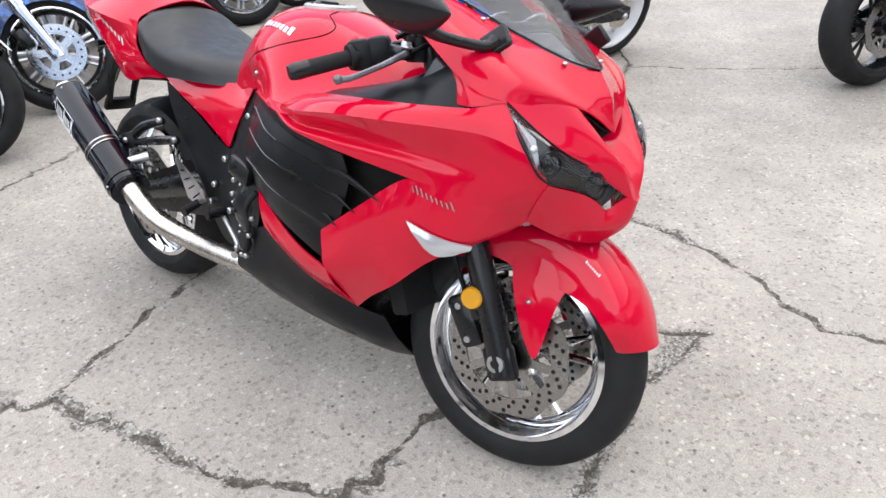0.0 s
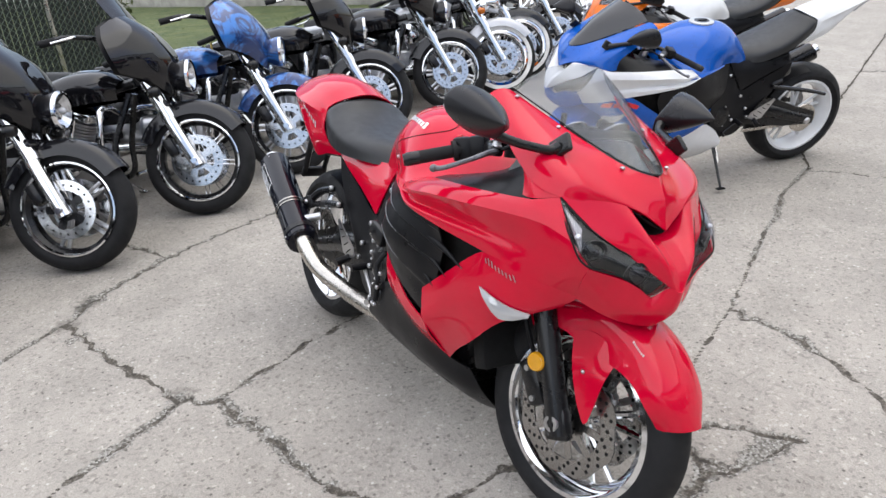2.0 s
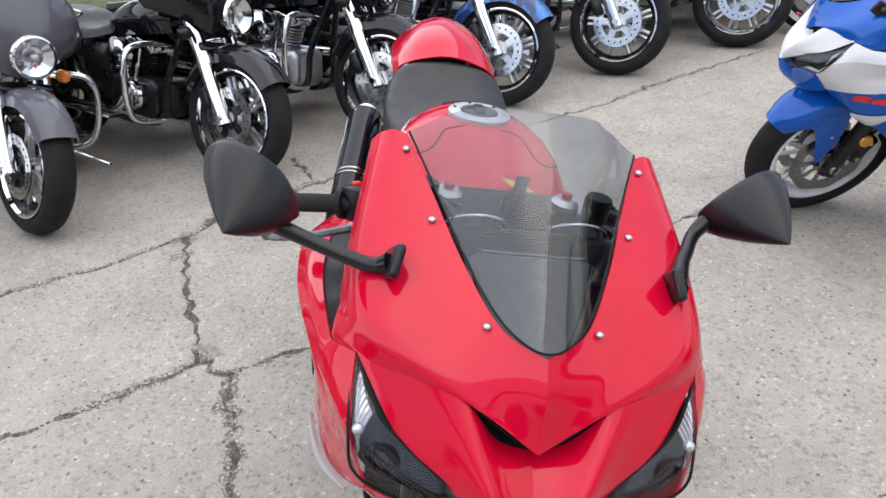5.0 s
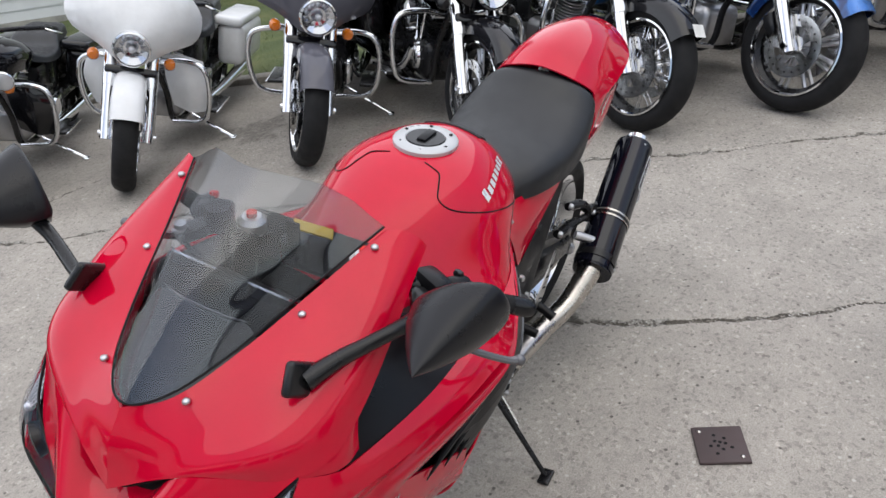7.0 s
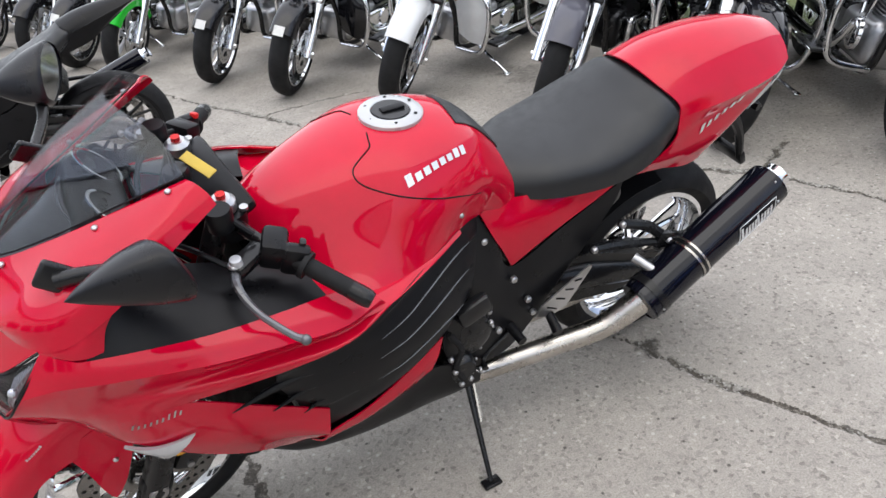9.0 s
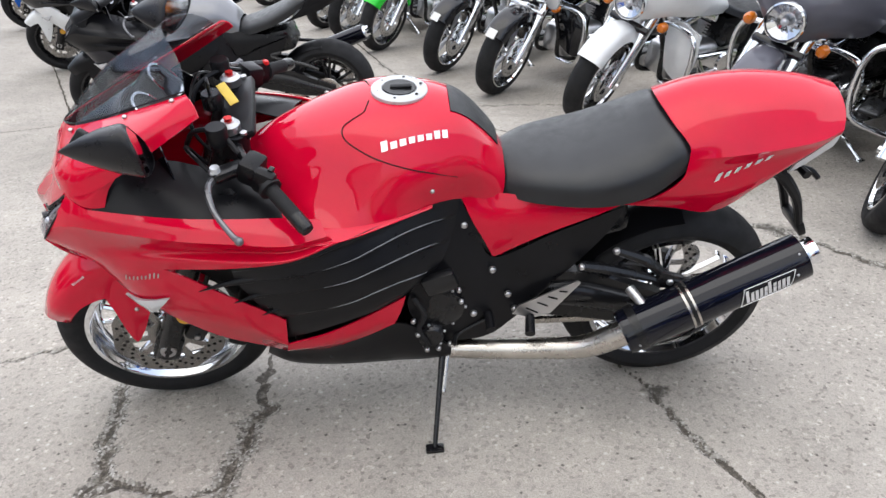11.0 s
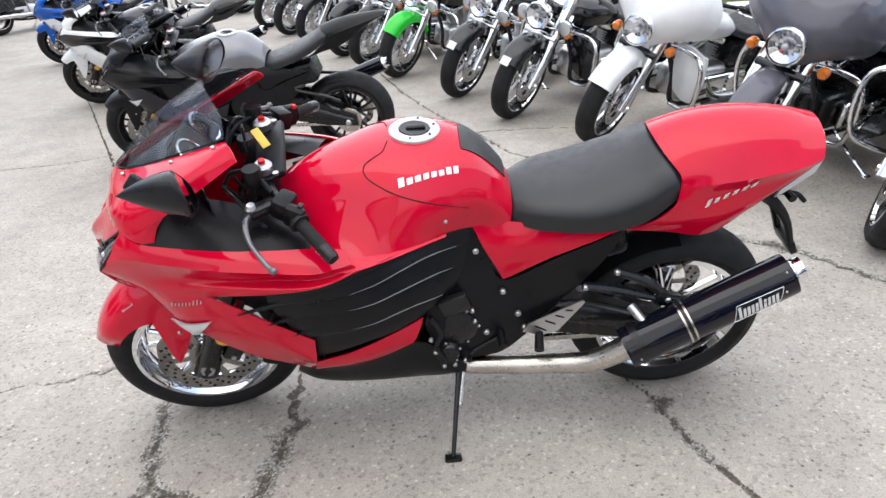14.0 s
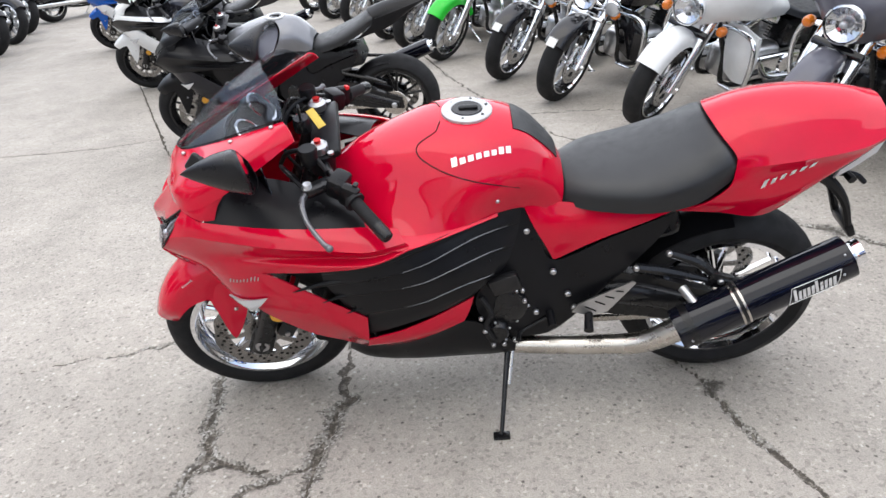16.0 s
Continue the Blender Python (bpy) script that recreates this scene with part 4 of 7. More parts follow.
    if fine:
        a, b = g_gill.shape[:2]
        rise = np.zeros((a, b, 1))
        for i_ in range(a):
            for j_ in range(b):
                u, v = j_ / (b - 1), i_ / (a - 1)
                w = groove(u, v) % 1.0
                edge_ = min(1.0, 9 * min(u, 1 - u), 9 * min(v, 1 - v))
                rise[i_, j_, 0] = edge_ * (0.013 * (w if w < 0.86 else (1 - w) * 0.86 / 0.14) - 0.005)
        g_gill = g_gill + outward(g_gill) * rise
    for gg in (flip(g_gill), g_gill):
        part("gill_panel", Geo().shell(gg, 0.004), PLASTIC, bike, "black ribbed gill panel")
    if fine:
        for s in (-1, 1):
            gg = g_gill if s > 0 else flip(g_gill)
            nn = outward(gg)
            a, b = gg.shape[:2]
            # the thin highlights along the ribs, drawn as grey tubes
            for k in (1, 2, 3):
                pts = []
                for u in np.linspace(0.36, 0.93, 6):
                    v = min(range(a), key=lambda i_: abs(groove(u, i_ / (a - 1)) - (k - 0.14)))
                    j_ = int(u * (b - 1))
                    pts.append(gg[v, j_] + nn[v, j_] * 0.0008)
                part("fin_highlight", Geo().tube(pts, [0.0004, 0.0012, 0.0016, 0.0016, 0.0005], 40, 6), EDGESHINE, bike, "thin grey line drawn as the highlight on a gill rib")
            for tip_, mid_, end_ in (((-0.540, 0.290, 0.640), (-0.46, 0.296, 0.668), (-0.36, 0.306, 0.690)), ((-0.470, 0.288, 0.596), (-0.40, 0.290, 0.622), (-0.31, 0.300, 0.640)), ((-0.415, 0.284, 0.548), (-0.36, 0.283, 0.570), (-0.28, 0.288, 0.586))):
                part("gill_claw", Geo().tube([(x_, s * w_, h_) for x_, w_, h_ in (tip_, mid_, end_)], [0.0008, 0.006, 0.009, 0.010], 14, 8), PLASTIC, bike, "pointed end of a gill rib")
    both("vent_recess", [
        [(-0.600, 0.246, 0.696), (-0.450, 0.262, 0.705), (-0.330, 0.262, 0.715)],
        [(-0.480, 0.242, 0.610), (-0.420, 0.242, 0.600), (-0.330, 0.250, 0.600)],
        [(-0.370, 0.235, 0.500), (-0.360, 0.235, 0.480), (-0.330, 0.235, 0.450)]], DARK, bike, n(12), n(10))
    belly = across([[(-0.460, 0.0, 0.140), (-0.470, 0.10, 0.220), (-0.452, 0.150, 0.300)],
                    [(-0.400, 0.0, 0.128), (-0.402, 0.135, 0.215), (-0.396, 0.180, 0.315)],
                    [(-0.290, 0.0, 0.122), (-0.290, 0.170, 0.235), (-0.290, 0.222, 0.358)],
                    [(-0.190, 0.0, 0.120), (-0.190, 0.185, 0.250), (-0.190, 0.232, 0.400)],
                    [(-0.100, 0.0, 0.122), (-0.100, 0.192, 0.262), (-0.104, 0.232, 0.442)],
                    [(-0.020, 0.0, 0.130), (-0.020, 0.195, 0.262), (-0.020, 0.222, 0.390)],
                    [(0.035, 0.0, 0.150), (0.036, 0.190, 0.265), (0.040, 0.212, 0.315)]])
    part("belly_pan", Geo().shell(sheet(belly, n(30), n(26)), 0.004), spec.get("belly", PLASTIC), bike, "black belly pan")
    both("inner_cowl", [
        [(-0.718, 0.264, 0.860), (-0.550, 0.284, 0.842), (-0.420, 0.282, 0.830), (-0.326, 0.270, 0.818)],
        [(-0.706, 0.238, 0.905), (-0.560, 0.225, 0.878), (-0.430, 0.215, 0.852), (-0.340, 0.215, 0.830)],
        [(-0.685, 0.235, 0.925), (-0.580, 0.165, 0.915), (-0.450, 0.150, 0.860), (-0.350, 0.150, 0.825)]], PLASTIC, bike, n(18), n(10), label="black inner fairing panel")
    both("cowl_corner", [
        [(-0.777, 0.230, 0.884), (-0.740, 0.245, 0.898), (-0.700, 0.252, 0.910), (-0.655, 0.246, 0.926)],
        [(-0.777, 0.231, 0.882), (-0.745, 0.252, 0.884), (-0.712, 0.260, 0.888), (-0.676, 0.252, 0.900)],
        [(-0.777, 0.231, 0.880), (-0.742, 0.257, 0.871), (-0.715, 0.264, 0.866), (-0.690, 0.262, 0.866)]], main, bike, n(14), n(8))
    hood = sheet(across([
        [(-0.824, 0, 0.922), (-0.784, 0.058, 0.932), (-0.700, 0.102, 0.960), (-0.600, 0.136, 0.985)],
        [(-0.755, 0, 0.958), (-0.735, 0.060, 0.958), (-0.675, 0.110, 0.968), (-0.595, 0.142, 0.980)],
        [(-0.688, 0, 0.992), (-0.680, 0.060, 0.988), (-0.648, 0.112, 0.980), (-0.588, 0.148, 0.972)],
        [(-0.668, 0, 0.972), (-0.660, 0.065, 0.968), (-0.625, 0.125, 0.958), (-0.570, 0.175, 0.940)],
        [(-0.640, 0, 0.870), (-0.635, 0.080, 0.868), (-0.600, 0.160, 0.868), (-0.550, 0.205, 0.880)]]), n(30), n(22))
    liner = part("cockpit_hood", Geo().shell(hood, 0.003), PIANO, bike, "smooth black hood under the windscreen")
    if fine:
        # highlight on the hood's rear rim, put in as a grey tube
        lip_ = hood[int(0.5 * hood.shape[0])]
        part("hood_highlight", Geo().tube([p + np.array([0, 0, 0.001]) for p in lip_[3:-3:2]], 0.0016, 40, 6), EDGESHINE, liner)
    # windscreen
    ws = across([
        [(-0.832, 0, 0.940), (-0.790, 0.055, 0.954), (-0.700, 0.098, 0.990), (-0.595, 0.136, 1.035), (-0.494, 0.176, 1.080)],
        [(-0.772, 0, 1.000), (-0.738, 0.050, 1.008), (-0.660, 0.090, 1.036), (-0.577, 0.124, 1.066), (-0.497, 0.156, 1.092)],
        [(-0.690, 0, 1.072), (-0.668, 0.045, 1.076), (-0.610, 0.082, 1.088), (-0.555, 0.112, 1.100), (-0.502, 0.132, 1.110)],
        [(-0.560, 0, 1.152), (-0.550, 0.040, 1.149), (-0.535, 0.072, 1.143), (-0.522, 0.096, 1.135), (-0.510, 0.112, 1.122)]])
    g_ws = sheet(ws, n(40), n(20))
    screen = part("windscreen", Geo().shell(g_ws, 0.003), spec.get("screen", SCREEN), bike, "smoked clear windscreen", 60)
    if fine:
        edge = [g_ws[0, j] + np.array([0, 0, -0.001]) for j in range(0, g_ws.shape[1], 3)]
        part("screen_trim", Geo().tube(edge, 0.0018, 50, 6), PLASTIC, screen)
        for x, w, h in ((-0.793, 0.073, 0.946), (-0.640, 0.141, 1.009), (-0.522, 0.179, 1.061)):
            for s in (-1, 1):
                part("screen_screw", Geo().ball((x, s * w, h + 0.001), (0.0058, 0.0058, 0.0045)), ALU, screen)
    # mirrors
    for s in (-1, 1):
        b0 = Vector((-0.712, s * 0.190, 0.978))
        base = Geo().box((0.070, 0.015, 0.046), Matrix.Translation(b0 + Vector((0.004, s * 0.004, -0.002))) @ pose(0, 0, 0, s * 20, 38, s * 12), 0.0074, 4)
        mir = part("mirror", base, SATIN, bike, "black fairing mirror on a stalk")
        if s > 0:
            tip = Vector((-0.762, 0.398, 1.030))
            rim = [(-0.664, 0.318, 1.030), (-0.658, 0.340, 1.078), (-0.642, 0.385, 1.104), (-0.626, 0.424, 1.104), (-0.614, 0.446, 1.082), (-0.614, 0.438, 1.045), (-0.634, 0.392, 1.010), (-0.654, 0.342, 1.002)]
        else:
            tip = Vector((-0.697, -0.343, 1.052))
            rim = [(-0.572, -0.270, 1.028), (-0.585, -0.290, 1.070), (-0.573, -0.335, 1.100), (-0.556, -0.378, 1.100), (-0.541, -0.394, 1.054), (-0.545, -0.373, 1.008), (-0.549, -0.325, 0.988), (-0.556, -0.284, 0.996)]
        rim = np.array(rim) - np.array([0, 0, 0.016 if s > 0 else 0.0])
        hub_ = rim.mean(0)
        join = Vector(rim[7] * 0.55 + rim[0] * 0.45)
        bend = b0.lerp(join, 0.45)
        if s > 0:
            bend, join = Vector((-0.706, 0.222, 0.968)), Vector((-0.655, 0.372, 0.996))
        part("stalk", Geo().tube([b0 + Vector((0.0, s * 0.008, 0.000)), bend.lerp(b0, 0.3), bend.lerp(join, 0.1), bend.lerp(join, 0.6), join + Vector((-0.012, s * 0.010, 0.014))], [0.015, 0.0115, 0.0105, 0.0105, 0.014], 18, 10), SATIN, mir, "black mirror stalk")
        ring_n = np.vstack([spline(np.vstack([rim[-1:], rim, rim[:2]]), 111)[10:90:2]])
        rings = []
        for f, w in ((-0.06, 0.90), (-0.03, 0.985), (0.0, 1.0), (0.06, 0.985), (0.30, 0.84), (0.58, 0.56), (0.82, 0.27), (0.96, 0.07), (1.0, 0.005)):
            mid_ = hub_ + (np.array(tip) - hub_) * f
            rings.append(mid_ + (ring_n - hub_) * w)
        part("mirror_shell", Geo().grid(np.array(rings), True), MATTE, mir, "black cone-shaped mirror housing")
        face = hub_ + (ring_n - hub_) * 0.94 - (np.array(tip) - hub_) * 0.035
        part("mirror_glass", Geo().add(face, [tuple(range(len(face)))]), CHROME, mir, "mirror glass")
    # tank
    tank = across([
        [(-0.425, 0, 0.858), (-0.415, 0.045, 0.853), (-0.395, 0.085, 0.834), (-0.355, 0.140, 0.802), (-0.300, 0.210, 0.778)],
        [(-0.355, 0, 0.900), (-0.345, 0.062, 0.892), (-0.325, 0.115, 0.858), (-0.292, 0.180, 0.812), (-0.250, 0.252, 0.776)],
        [(-0.250, 0, 0.940), (-0.245, 0.085, 0.927), (-0.232, 0.138, 0.890), (-0.212, 0.198, 0.822), (-0.195, 0.250, 0.770)],
        [(-0.130, 0, 0.970), (-0.128, 0.095, 0.958), (-0.118, 0.160, 0.916), (-0.108, 0.205, 0.842), (-0.100, 0.228, 0.768)],
        [(-0.020, 0, 0.973), (-0.018, 0.088, 0.957), (-0.012, 0.146, 0.916), (-0.004, 0.182, 0.850), (0.000, 0.172, 0.765)],
        [(0.075, 0, 0.948), (0.076, 0.076, 0.930), (0.078, 0.122, 0.888), (0.078, 0.148, 0.836), (0.074, 0.134, 0.750)],
        [(0.150, 0, 0.872), (0.150, 0.060, 0.858), (0.148, 0.100, 0.828), (0.142, 0.124, 0.795), (0.130, 0.126, 0.720)],
        [(0.182, 0, 0.815), (0.181, 0.056, 0.806), (0.180, 0.094, 0.782), (0.174, 0.114, 0.745), (0.160, 0.118, 0.690)]])
    g_tank = sheet(tank, n(56), n(44))
    tk = part("fuel_tank", Geo().shell(g_tank, 0.004), tank_c, bike, "glossy fuel tank")
    cm = Matrix.Translation((-0.062, 0, 0.9705)) @ pose(0, 0, 0, 0, 2, 0) @ pose(0, 0, 0, -90, 0, 0)
    ring = part("filler_cap", Geo().lathe([(0.040, -0.007), (0.042, -0.009), (0.062, -0.0085), (0.066, -0.005), (0.066, 0.008)], cm, 36), PALE, tk, "silver ring round a black filler cap")
    part("cap_lid", Geo().lathe([(0.0001, -0.010), (0.038, -0.010), (0.041, -0.004)], cm, 30), SATIN, ring)
    part("cap_flap", Geo().box((0.050, 0.020, 0.007), Matrix.Translation((-0.058, 0, 0.9825)), 0.003), PLASTIC, ring)
    if fine:
        for k in range(6):
            a = k * math.pi / 3 + 0.3
            part("cap_screw", Geo().ball((-0.062 + 0.053 * math.cos(a), 0.053 * math.sin(a), 0.9790), (0.004, 0.004, 0.0025), rings=6, seg=8), SATIN, ring)
        nn = outward(g_tank)
        a, b = g_tank.shape[:2]
        for s in (-1, 1):
            def tp(v, u):
                j = 0.5 + s * u * 0.5
                i, k = v * (a - 1), j * (b - 1)
                i0, k0 = min(int(i), a - 2), min(int(k), b - 2)
                return g_tank[i0, k0] * (1 - (i - i0)) + g_tank[i0 + 1, k0] * (i - i0) + (g_tank[i0, k0 + 1] - g_tank[i0, k0]) * (k - k0)
            seam = [tp(v, u) for v, u in ((0.425, 0.10), (0.418, 0.15), (0.409, 0.200), (0.375, 0.245), (0.350, 0.290), (0.345, 0.375), (0.364, 0.464), (0.420, 0.570), (0.500, 0.661), (0.580, 0.732), (0.680, 0.800))]
            part("tank_seam", Geo().tube([p + np.array([0, 0, 0.0006]) for p in seam], 0.0015, 60, 6), DARK, tk, "dark groove in the tank")
            sub = np.array([[tp(v, 0.500 - 0.085 * f + e) for f, v in zip(np.linspace(0, 1, 18), np.linspace(0.435, 0.665, 18))] for e in (-0.050, -0.017, 0.017, 0.050)])
            part("tank_lettering", bars(sub, 0.02, 0.98, 0.15, 0.85, 8, 0.0022, 0.008, 0.7), MARK, tk, "silver lettering on the tank")
            part("tank_screw", Geo().ball(tp(0.575, 0.88), 0.006), ALU, tk)
        pad = g_tank[int(0.66 * a):int(0.93 * a), int(0.40 * b):int(0.60 * b) + 1] + nn[int(0.66 * a):int(0.93 * a), int(0.40 * b):int(0.60 * b) + 1] * 0.003
        part("tank_pad", Geo().shell(pad, 0.004), VINYL, tk, "black rubber tank pad")
    both("tank_skirt", [
        [(-0.345, 0.150, 0.800), (-0.300, 0.212, 0.779), (-0.250, 0.253, 0.777), (-0.195, 0.251, 0.771), (-0.100, 0.229, 0.769), (0.000, 0.173, 0.766)],
        [(-0.345, 0.240, 0.806), (-0.312, 0.268, 0.792), (-0.255, 0.280, 0.777), (-0.200, 0.272, 0.769), (-0.100, 0.236, 0.767), (0.000, 0.178, 0.764)],
        [(-0.345, 0.300, 0.796), (-0.318, 0.310, 0.778), (-0.260, 0.306, 0.768), (-0.205, 0.292, 0.765), (-0.100, 0.240, 0.764), (0.000, 0.182, 0.762)]], tank_c, bike, n(24), n(8), label="lower edge of the tank")
    # side covers, seat, tail
    both("side_cover", [
        [(0.072, 0.136, 0.752), (0.160, 0.118, 0.750), (0.280, 0.132, 0.735), (0.470, 0.142, 0.716)],
        [(0.098, 0.148, 0.690), (0.165, 0.148, 0.690), (0.255, 0.150, 0.690), (0.395, 0.150, 0.688)],
        [(0.128, 0.153, 0.630), (0.165, 0.155, 0.632), (0.210, 0.155, 0.636), (0.275, 0.154, 0.642)],
        [(0.148, 0.155, 0.585), (0.153, 0.155, 0.582), (0.158, 0.155, 0.584), (0.166, 0.155, 0.588)]], tail_c if spec.get("seat_red", True) else PLASTIC, bike, n(18), n(14), label="side cover under the seat")
    seat = across([
        [(0.178, 0, 0.800), (0.178, 0.055, 0.792), (0.176, 0.092, 0.768), (0.170, 0.104, 0.736)],
        [(0.262, 0, 0.812), (0.262, 0.088, 0.806), (0.260, 0.140, 0.782), (0.255, 0.150, 0.734)],
        [(0.390, 0, 0.832), (0.392, 0.112, 0.822), (0.395, 0.172, 0.790), (0.395, 0.176, 0.733)],
        [(0.490, 0, 0.868), (0.495, 0.112, 0.856), (0.505, 0.172, 0.820), (0.508, 0.172, 0.750)],
        [(0.545, 0, 0.905), (0.556, 0.106, 0.888), (0.580, 0.154, 0.852), (0.586, 0.154, 0.795)],
        [(0.568, 0, 0.908), (0.584, 0.098, 0.890), (0.610, 0.136, 0.850), (0.614, 0.140, 0.812)]])
    part("seat", Geo().shell(kick(sheet(seat, n(36), n(30))), 0.012), VINYL, bike, "black vinyl rider seat")
    ridge = [(0.602, 0.150, 0.838), (0.692, 0.162, 0.850), (0.796, 0.161, 0.860), (0.908, 0.146, 0.870), (0.974, 0.118, 0.880)]
    hump = across([
        [(0.552, 0, 0.926), (0.570, 0.09, 0.904), (0.600, 0.140, 0.870), ridge[0]],
        [(0.660, 0, 0.960), (0.668, 0.085, 0.936), (0.686, 0.134, 0.894), ridge[1]],
        [(0.780, 0, 0.972), (0.784, 0.080, 0.948), (0.791, 0.124, 0.908), ridge[2]],
        [(0.900, 0, 0.962), (0.902, 0.066, 0.942), (0.906, 0.108, 0.908), ridge[3]],
        [(0.988, 0, 0.938), (0.987, 0.050, 0.928), (0.985, 0.088, 0.904), ridge[4]]])
    g_tail = kick(sheet(hump, n(40), n(30)))
    tl = part("tail", Geo().shell(g_tail, 0.004), tail_c, bike, "glossy tail cowl with a seat hump")
    flank = [[ridge[0], (0.590, 0.162, 0.790), (0.535, 0.160, 0.742), (0.465, 0.144, 0.714)],
             [ridge[1], (0.682, 0.153, 0.808), (0.645, 0.158, 0.744), (0.580, 0.142, 0.698)],
             [ridge[2], (0.788, 0.149, 0.820), (0.762, 0.150, 0.750), (0.715, 0.132, 0.675)],
             [ridge[3], (0.905, 0.136, 0.848), (0.893, 0.132, 0.820), (0.862, 0.118, 0.782)],
             [ridge[4], (0.970, 0.118, 0.868), (0.960, 0.114, 0.858), (0.946, 0.105, 0.845)]]
    g_flank = kick(sheet(flank, n(22), n(30)))
    for gg in (flip(g_flank), g_flank):
        part("tail_flank", Geo().shell(gg, 0.004), tail_c, tl)
    part("tail_end", Geo().grid(np.stack([g_tail[-1], g_tail[-1] * np.array([1, 0.85, 1]) + np.array([-0.03, 0, -0.035])])), tail_c, tl)
    lens = Geo()
    gl = sheet([[(0.990, 0.0, 0.928), (0.990, 0.050, 0.918), (0.985, 0.085, 0.895)], [(0.992, 0, 0.905), (0.988, 0.055, 0.898), (0.978, 0.095, 0.876)]], n(10), n(6))
    part("tail_light", lens.shell(kick(gl), 0.004).shell(kick(flip(gl)), 0.004), LENSWHITE, tl, "clear tail light lens")
    for s in (-1, 1):
        k = np.array([1, s, 1])
        gl = sheet([[tuple(np.array(p) * k) for p in r] for r in ([(0.975, 0.114, 0.876), (0.930, 0.124, 0.842), (0.880, 0.122, 0.795)], [(0.962, 0.116, 0.838), (0.915, 0.119, 0.800), (0.872, 0.117, 0.766)])], n(10), n(6))
        part("rear_indicator", Geo().shell(kick(gl) + np.array([0, s * 0.003, 0]), 0.006), LENSWHITE, tl, "clear lens under the tail")
        if fine:
            strip = laid(g_flank, (0.668, 0.774), (0.806, 0.838), 0.021)
            part("tail_lettering", bars(strip if s > 0 else flip(strip), 0.02, 0.98, 0.05, 0.95, 6, 0.0022, 0.05, 0.5), MARK, tl, "silver lettering bars on the tail")
    under = across([[(0.50, 0, 0.70), (0.50, 0.10, 0.70), (0.50, 0.14, 0.712)], [(0.70, 0, 0.69), (0.70, 0.09, 0.685), (0.71, 0.128, 0.68)], [(0.86, 0, 0.75), (0.86, 0.06, 0.745), (0.85, 0.09, 0.742)], [(0.98, 0, 0.90), (0.96, 0.06, 0.86), (0.93, 0.10, 0.825)]])
    part("undertray", Geo().shell(kick(sheet(under, 16, 12)), 0.004), PLASTIC, bike)
    br = Geo()
    for s in (-1, 1):
        br.tube([(0.84, s * 0.05, 0.752), (0.90, s * 0.05, 0.715), (0.965, s * 0.046, 0.635), (1.005, s * 0.042, 0.535)], [0.024, 0.018, 0.013, 0.011], 12, 8)
        br.tube([(0.86, s * 0.06, 0.748), (0.95, s * 0.07, 0.742), (0.985, s * 0.075, 0.715)], [0.010, 0.008, 0.007], 8, 6)
    br.box((0.022, 0.11, 0.045), Matrix.Translation((1.010, 0, 0.530)) @ pose(0, 0, 0, 0, -25, 0), 0.006)
    if fine:
        part("plate_bracket", br, PLASTIC, bike, "bare black number plate bracket")
    for s in (-1, 1):
        if not fine:
            break
        part("rear_signal", Geo().tube([(0.92, s * 0.05, 0.755), (0.93, s * 0.11, 0.750)], [0.008, 0.012], 4, 8), PLASTIC, bike)
    # turn signals in the fairing
    for s in (-1, 1):
        k = np.array([1, s, 1])
        ind = sheet([[tuple(np.array(p) * k) for p in r] for r in (
            [(-0.612, 0.288, 0.622), (-0.652, 0.279, 0.610), (-0.694, 0.260, 0.597), (-0.736, 0.226, 0.588)],
            [(-0.632, 0.287, 0.600), (-0.664, 0.277, 0.585), (-0.700, 0.254, 0.578), (-0.732, 0.226, 0.580)],
            [(-0.655, 0.276, 0.573), (-0.675, 0.264, 0.560), (-0.698, 0.246, 0.562), (-0.722, 0.228, 0.574)])], n(14), n(8))
        part("indicator", Geo().shell(ind, 0.006), LENSWHITE, bike, "clear front indicator lens")
        if fine:
            strip = laid(g_low, (-0.708, 0.660), (-0.612, 0.684), 0.018)
            part("fairing_lettering", bars(strip if s > 0 else flip(strip), 0.02, 0.98, 0.05, 0.95, 9, 0.0025, 0.06, 0.34), ALU, bike, "thin silver script bars on the fairing")

    # --- frame, engine, rear end
    both("frame_cover", [
        [(0.066, 0.130, 0.752), (0.108, 0.146, 0.668), (0.153, 0.152, 0.576), (0.300, 0.150, 0.640), (0.470, 0.140, 0.705)],
        [(0.000, 0.188, 0.622), (0.080, 0.174, 0.560), (0.170, 0.164, 0.520), (0.310, 0.154, 0.575), (0.450, 0.144, 0.650)],
        [(-0.070, 0.222, 0.500), (0.030, 0.198, 0.440), (0.150, 0.176, 0.430), (0.270, 0.160, 0.485), (0.390, 0.150, 0.570)],
        [(-0.010, 0.196, 0.330), (0.060, 0.192, 0.325), (0.140, 0.180, 0.325), (0.210, 0.170, 0.375), (0.290, 0.155, 0.455)]], PLASTIC, bike, n(22), n(16), label="black frame and engine cover")
    eng = Geo().box((0.50, 0.30, 0.40), Matrix.Translation((-0.16, 0, 0.42)) @ pose(0, 0, 0, 0, -12, 0), 0.05, 3)
    eng.box((0.46, 0.26, 0.26), Matrix.Translation((-0.12, 0, 0.68)), 0.04, 3)
    eng.box((0.36, 0.24, 0.16), Matrix.Translation((0.32, 0, 0.64)) @ pose(0, 0, 0, 0, -14, 0), 0.03)
    eng.box((0.26, 0.28, 0.26), Matrix.Translation((0.12, 0, 0.57)), 0.03)
    part("engine", eng, SATIN, bike, "black four-cylinder engine")
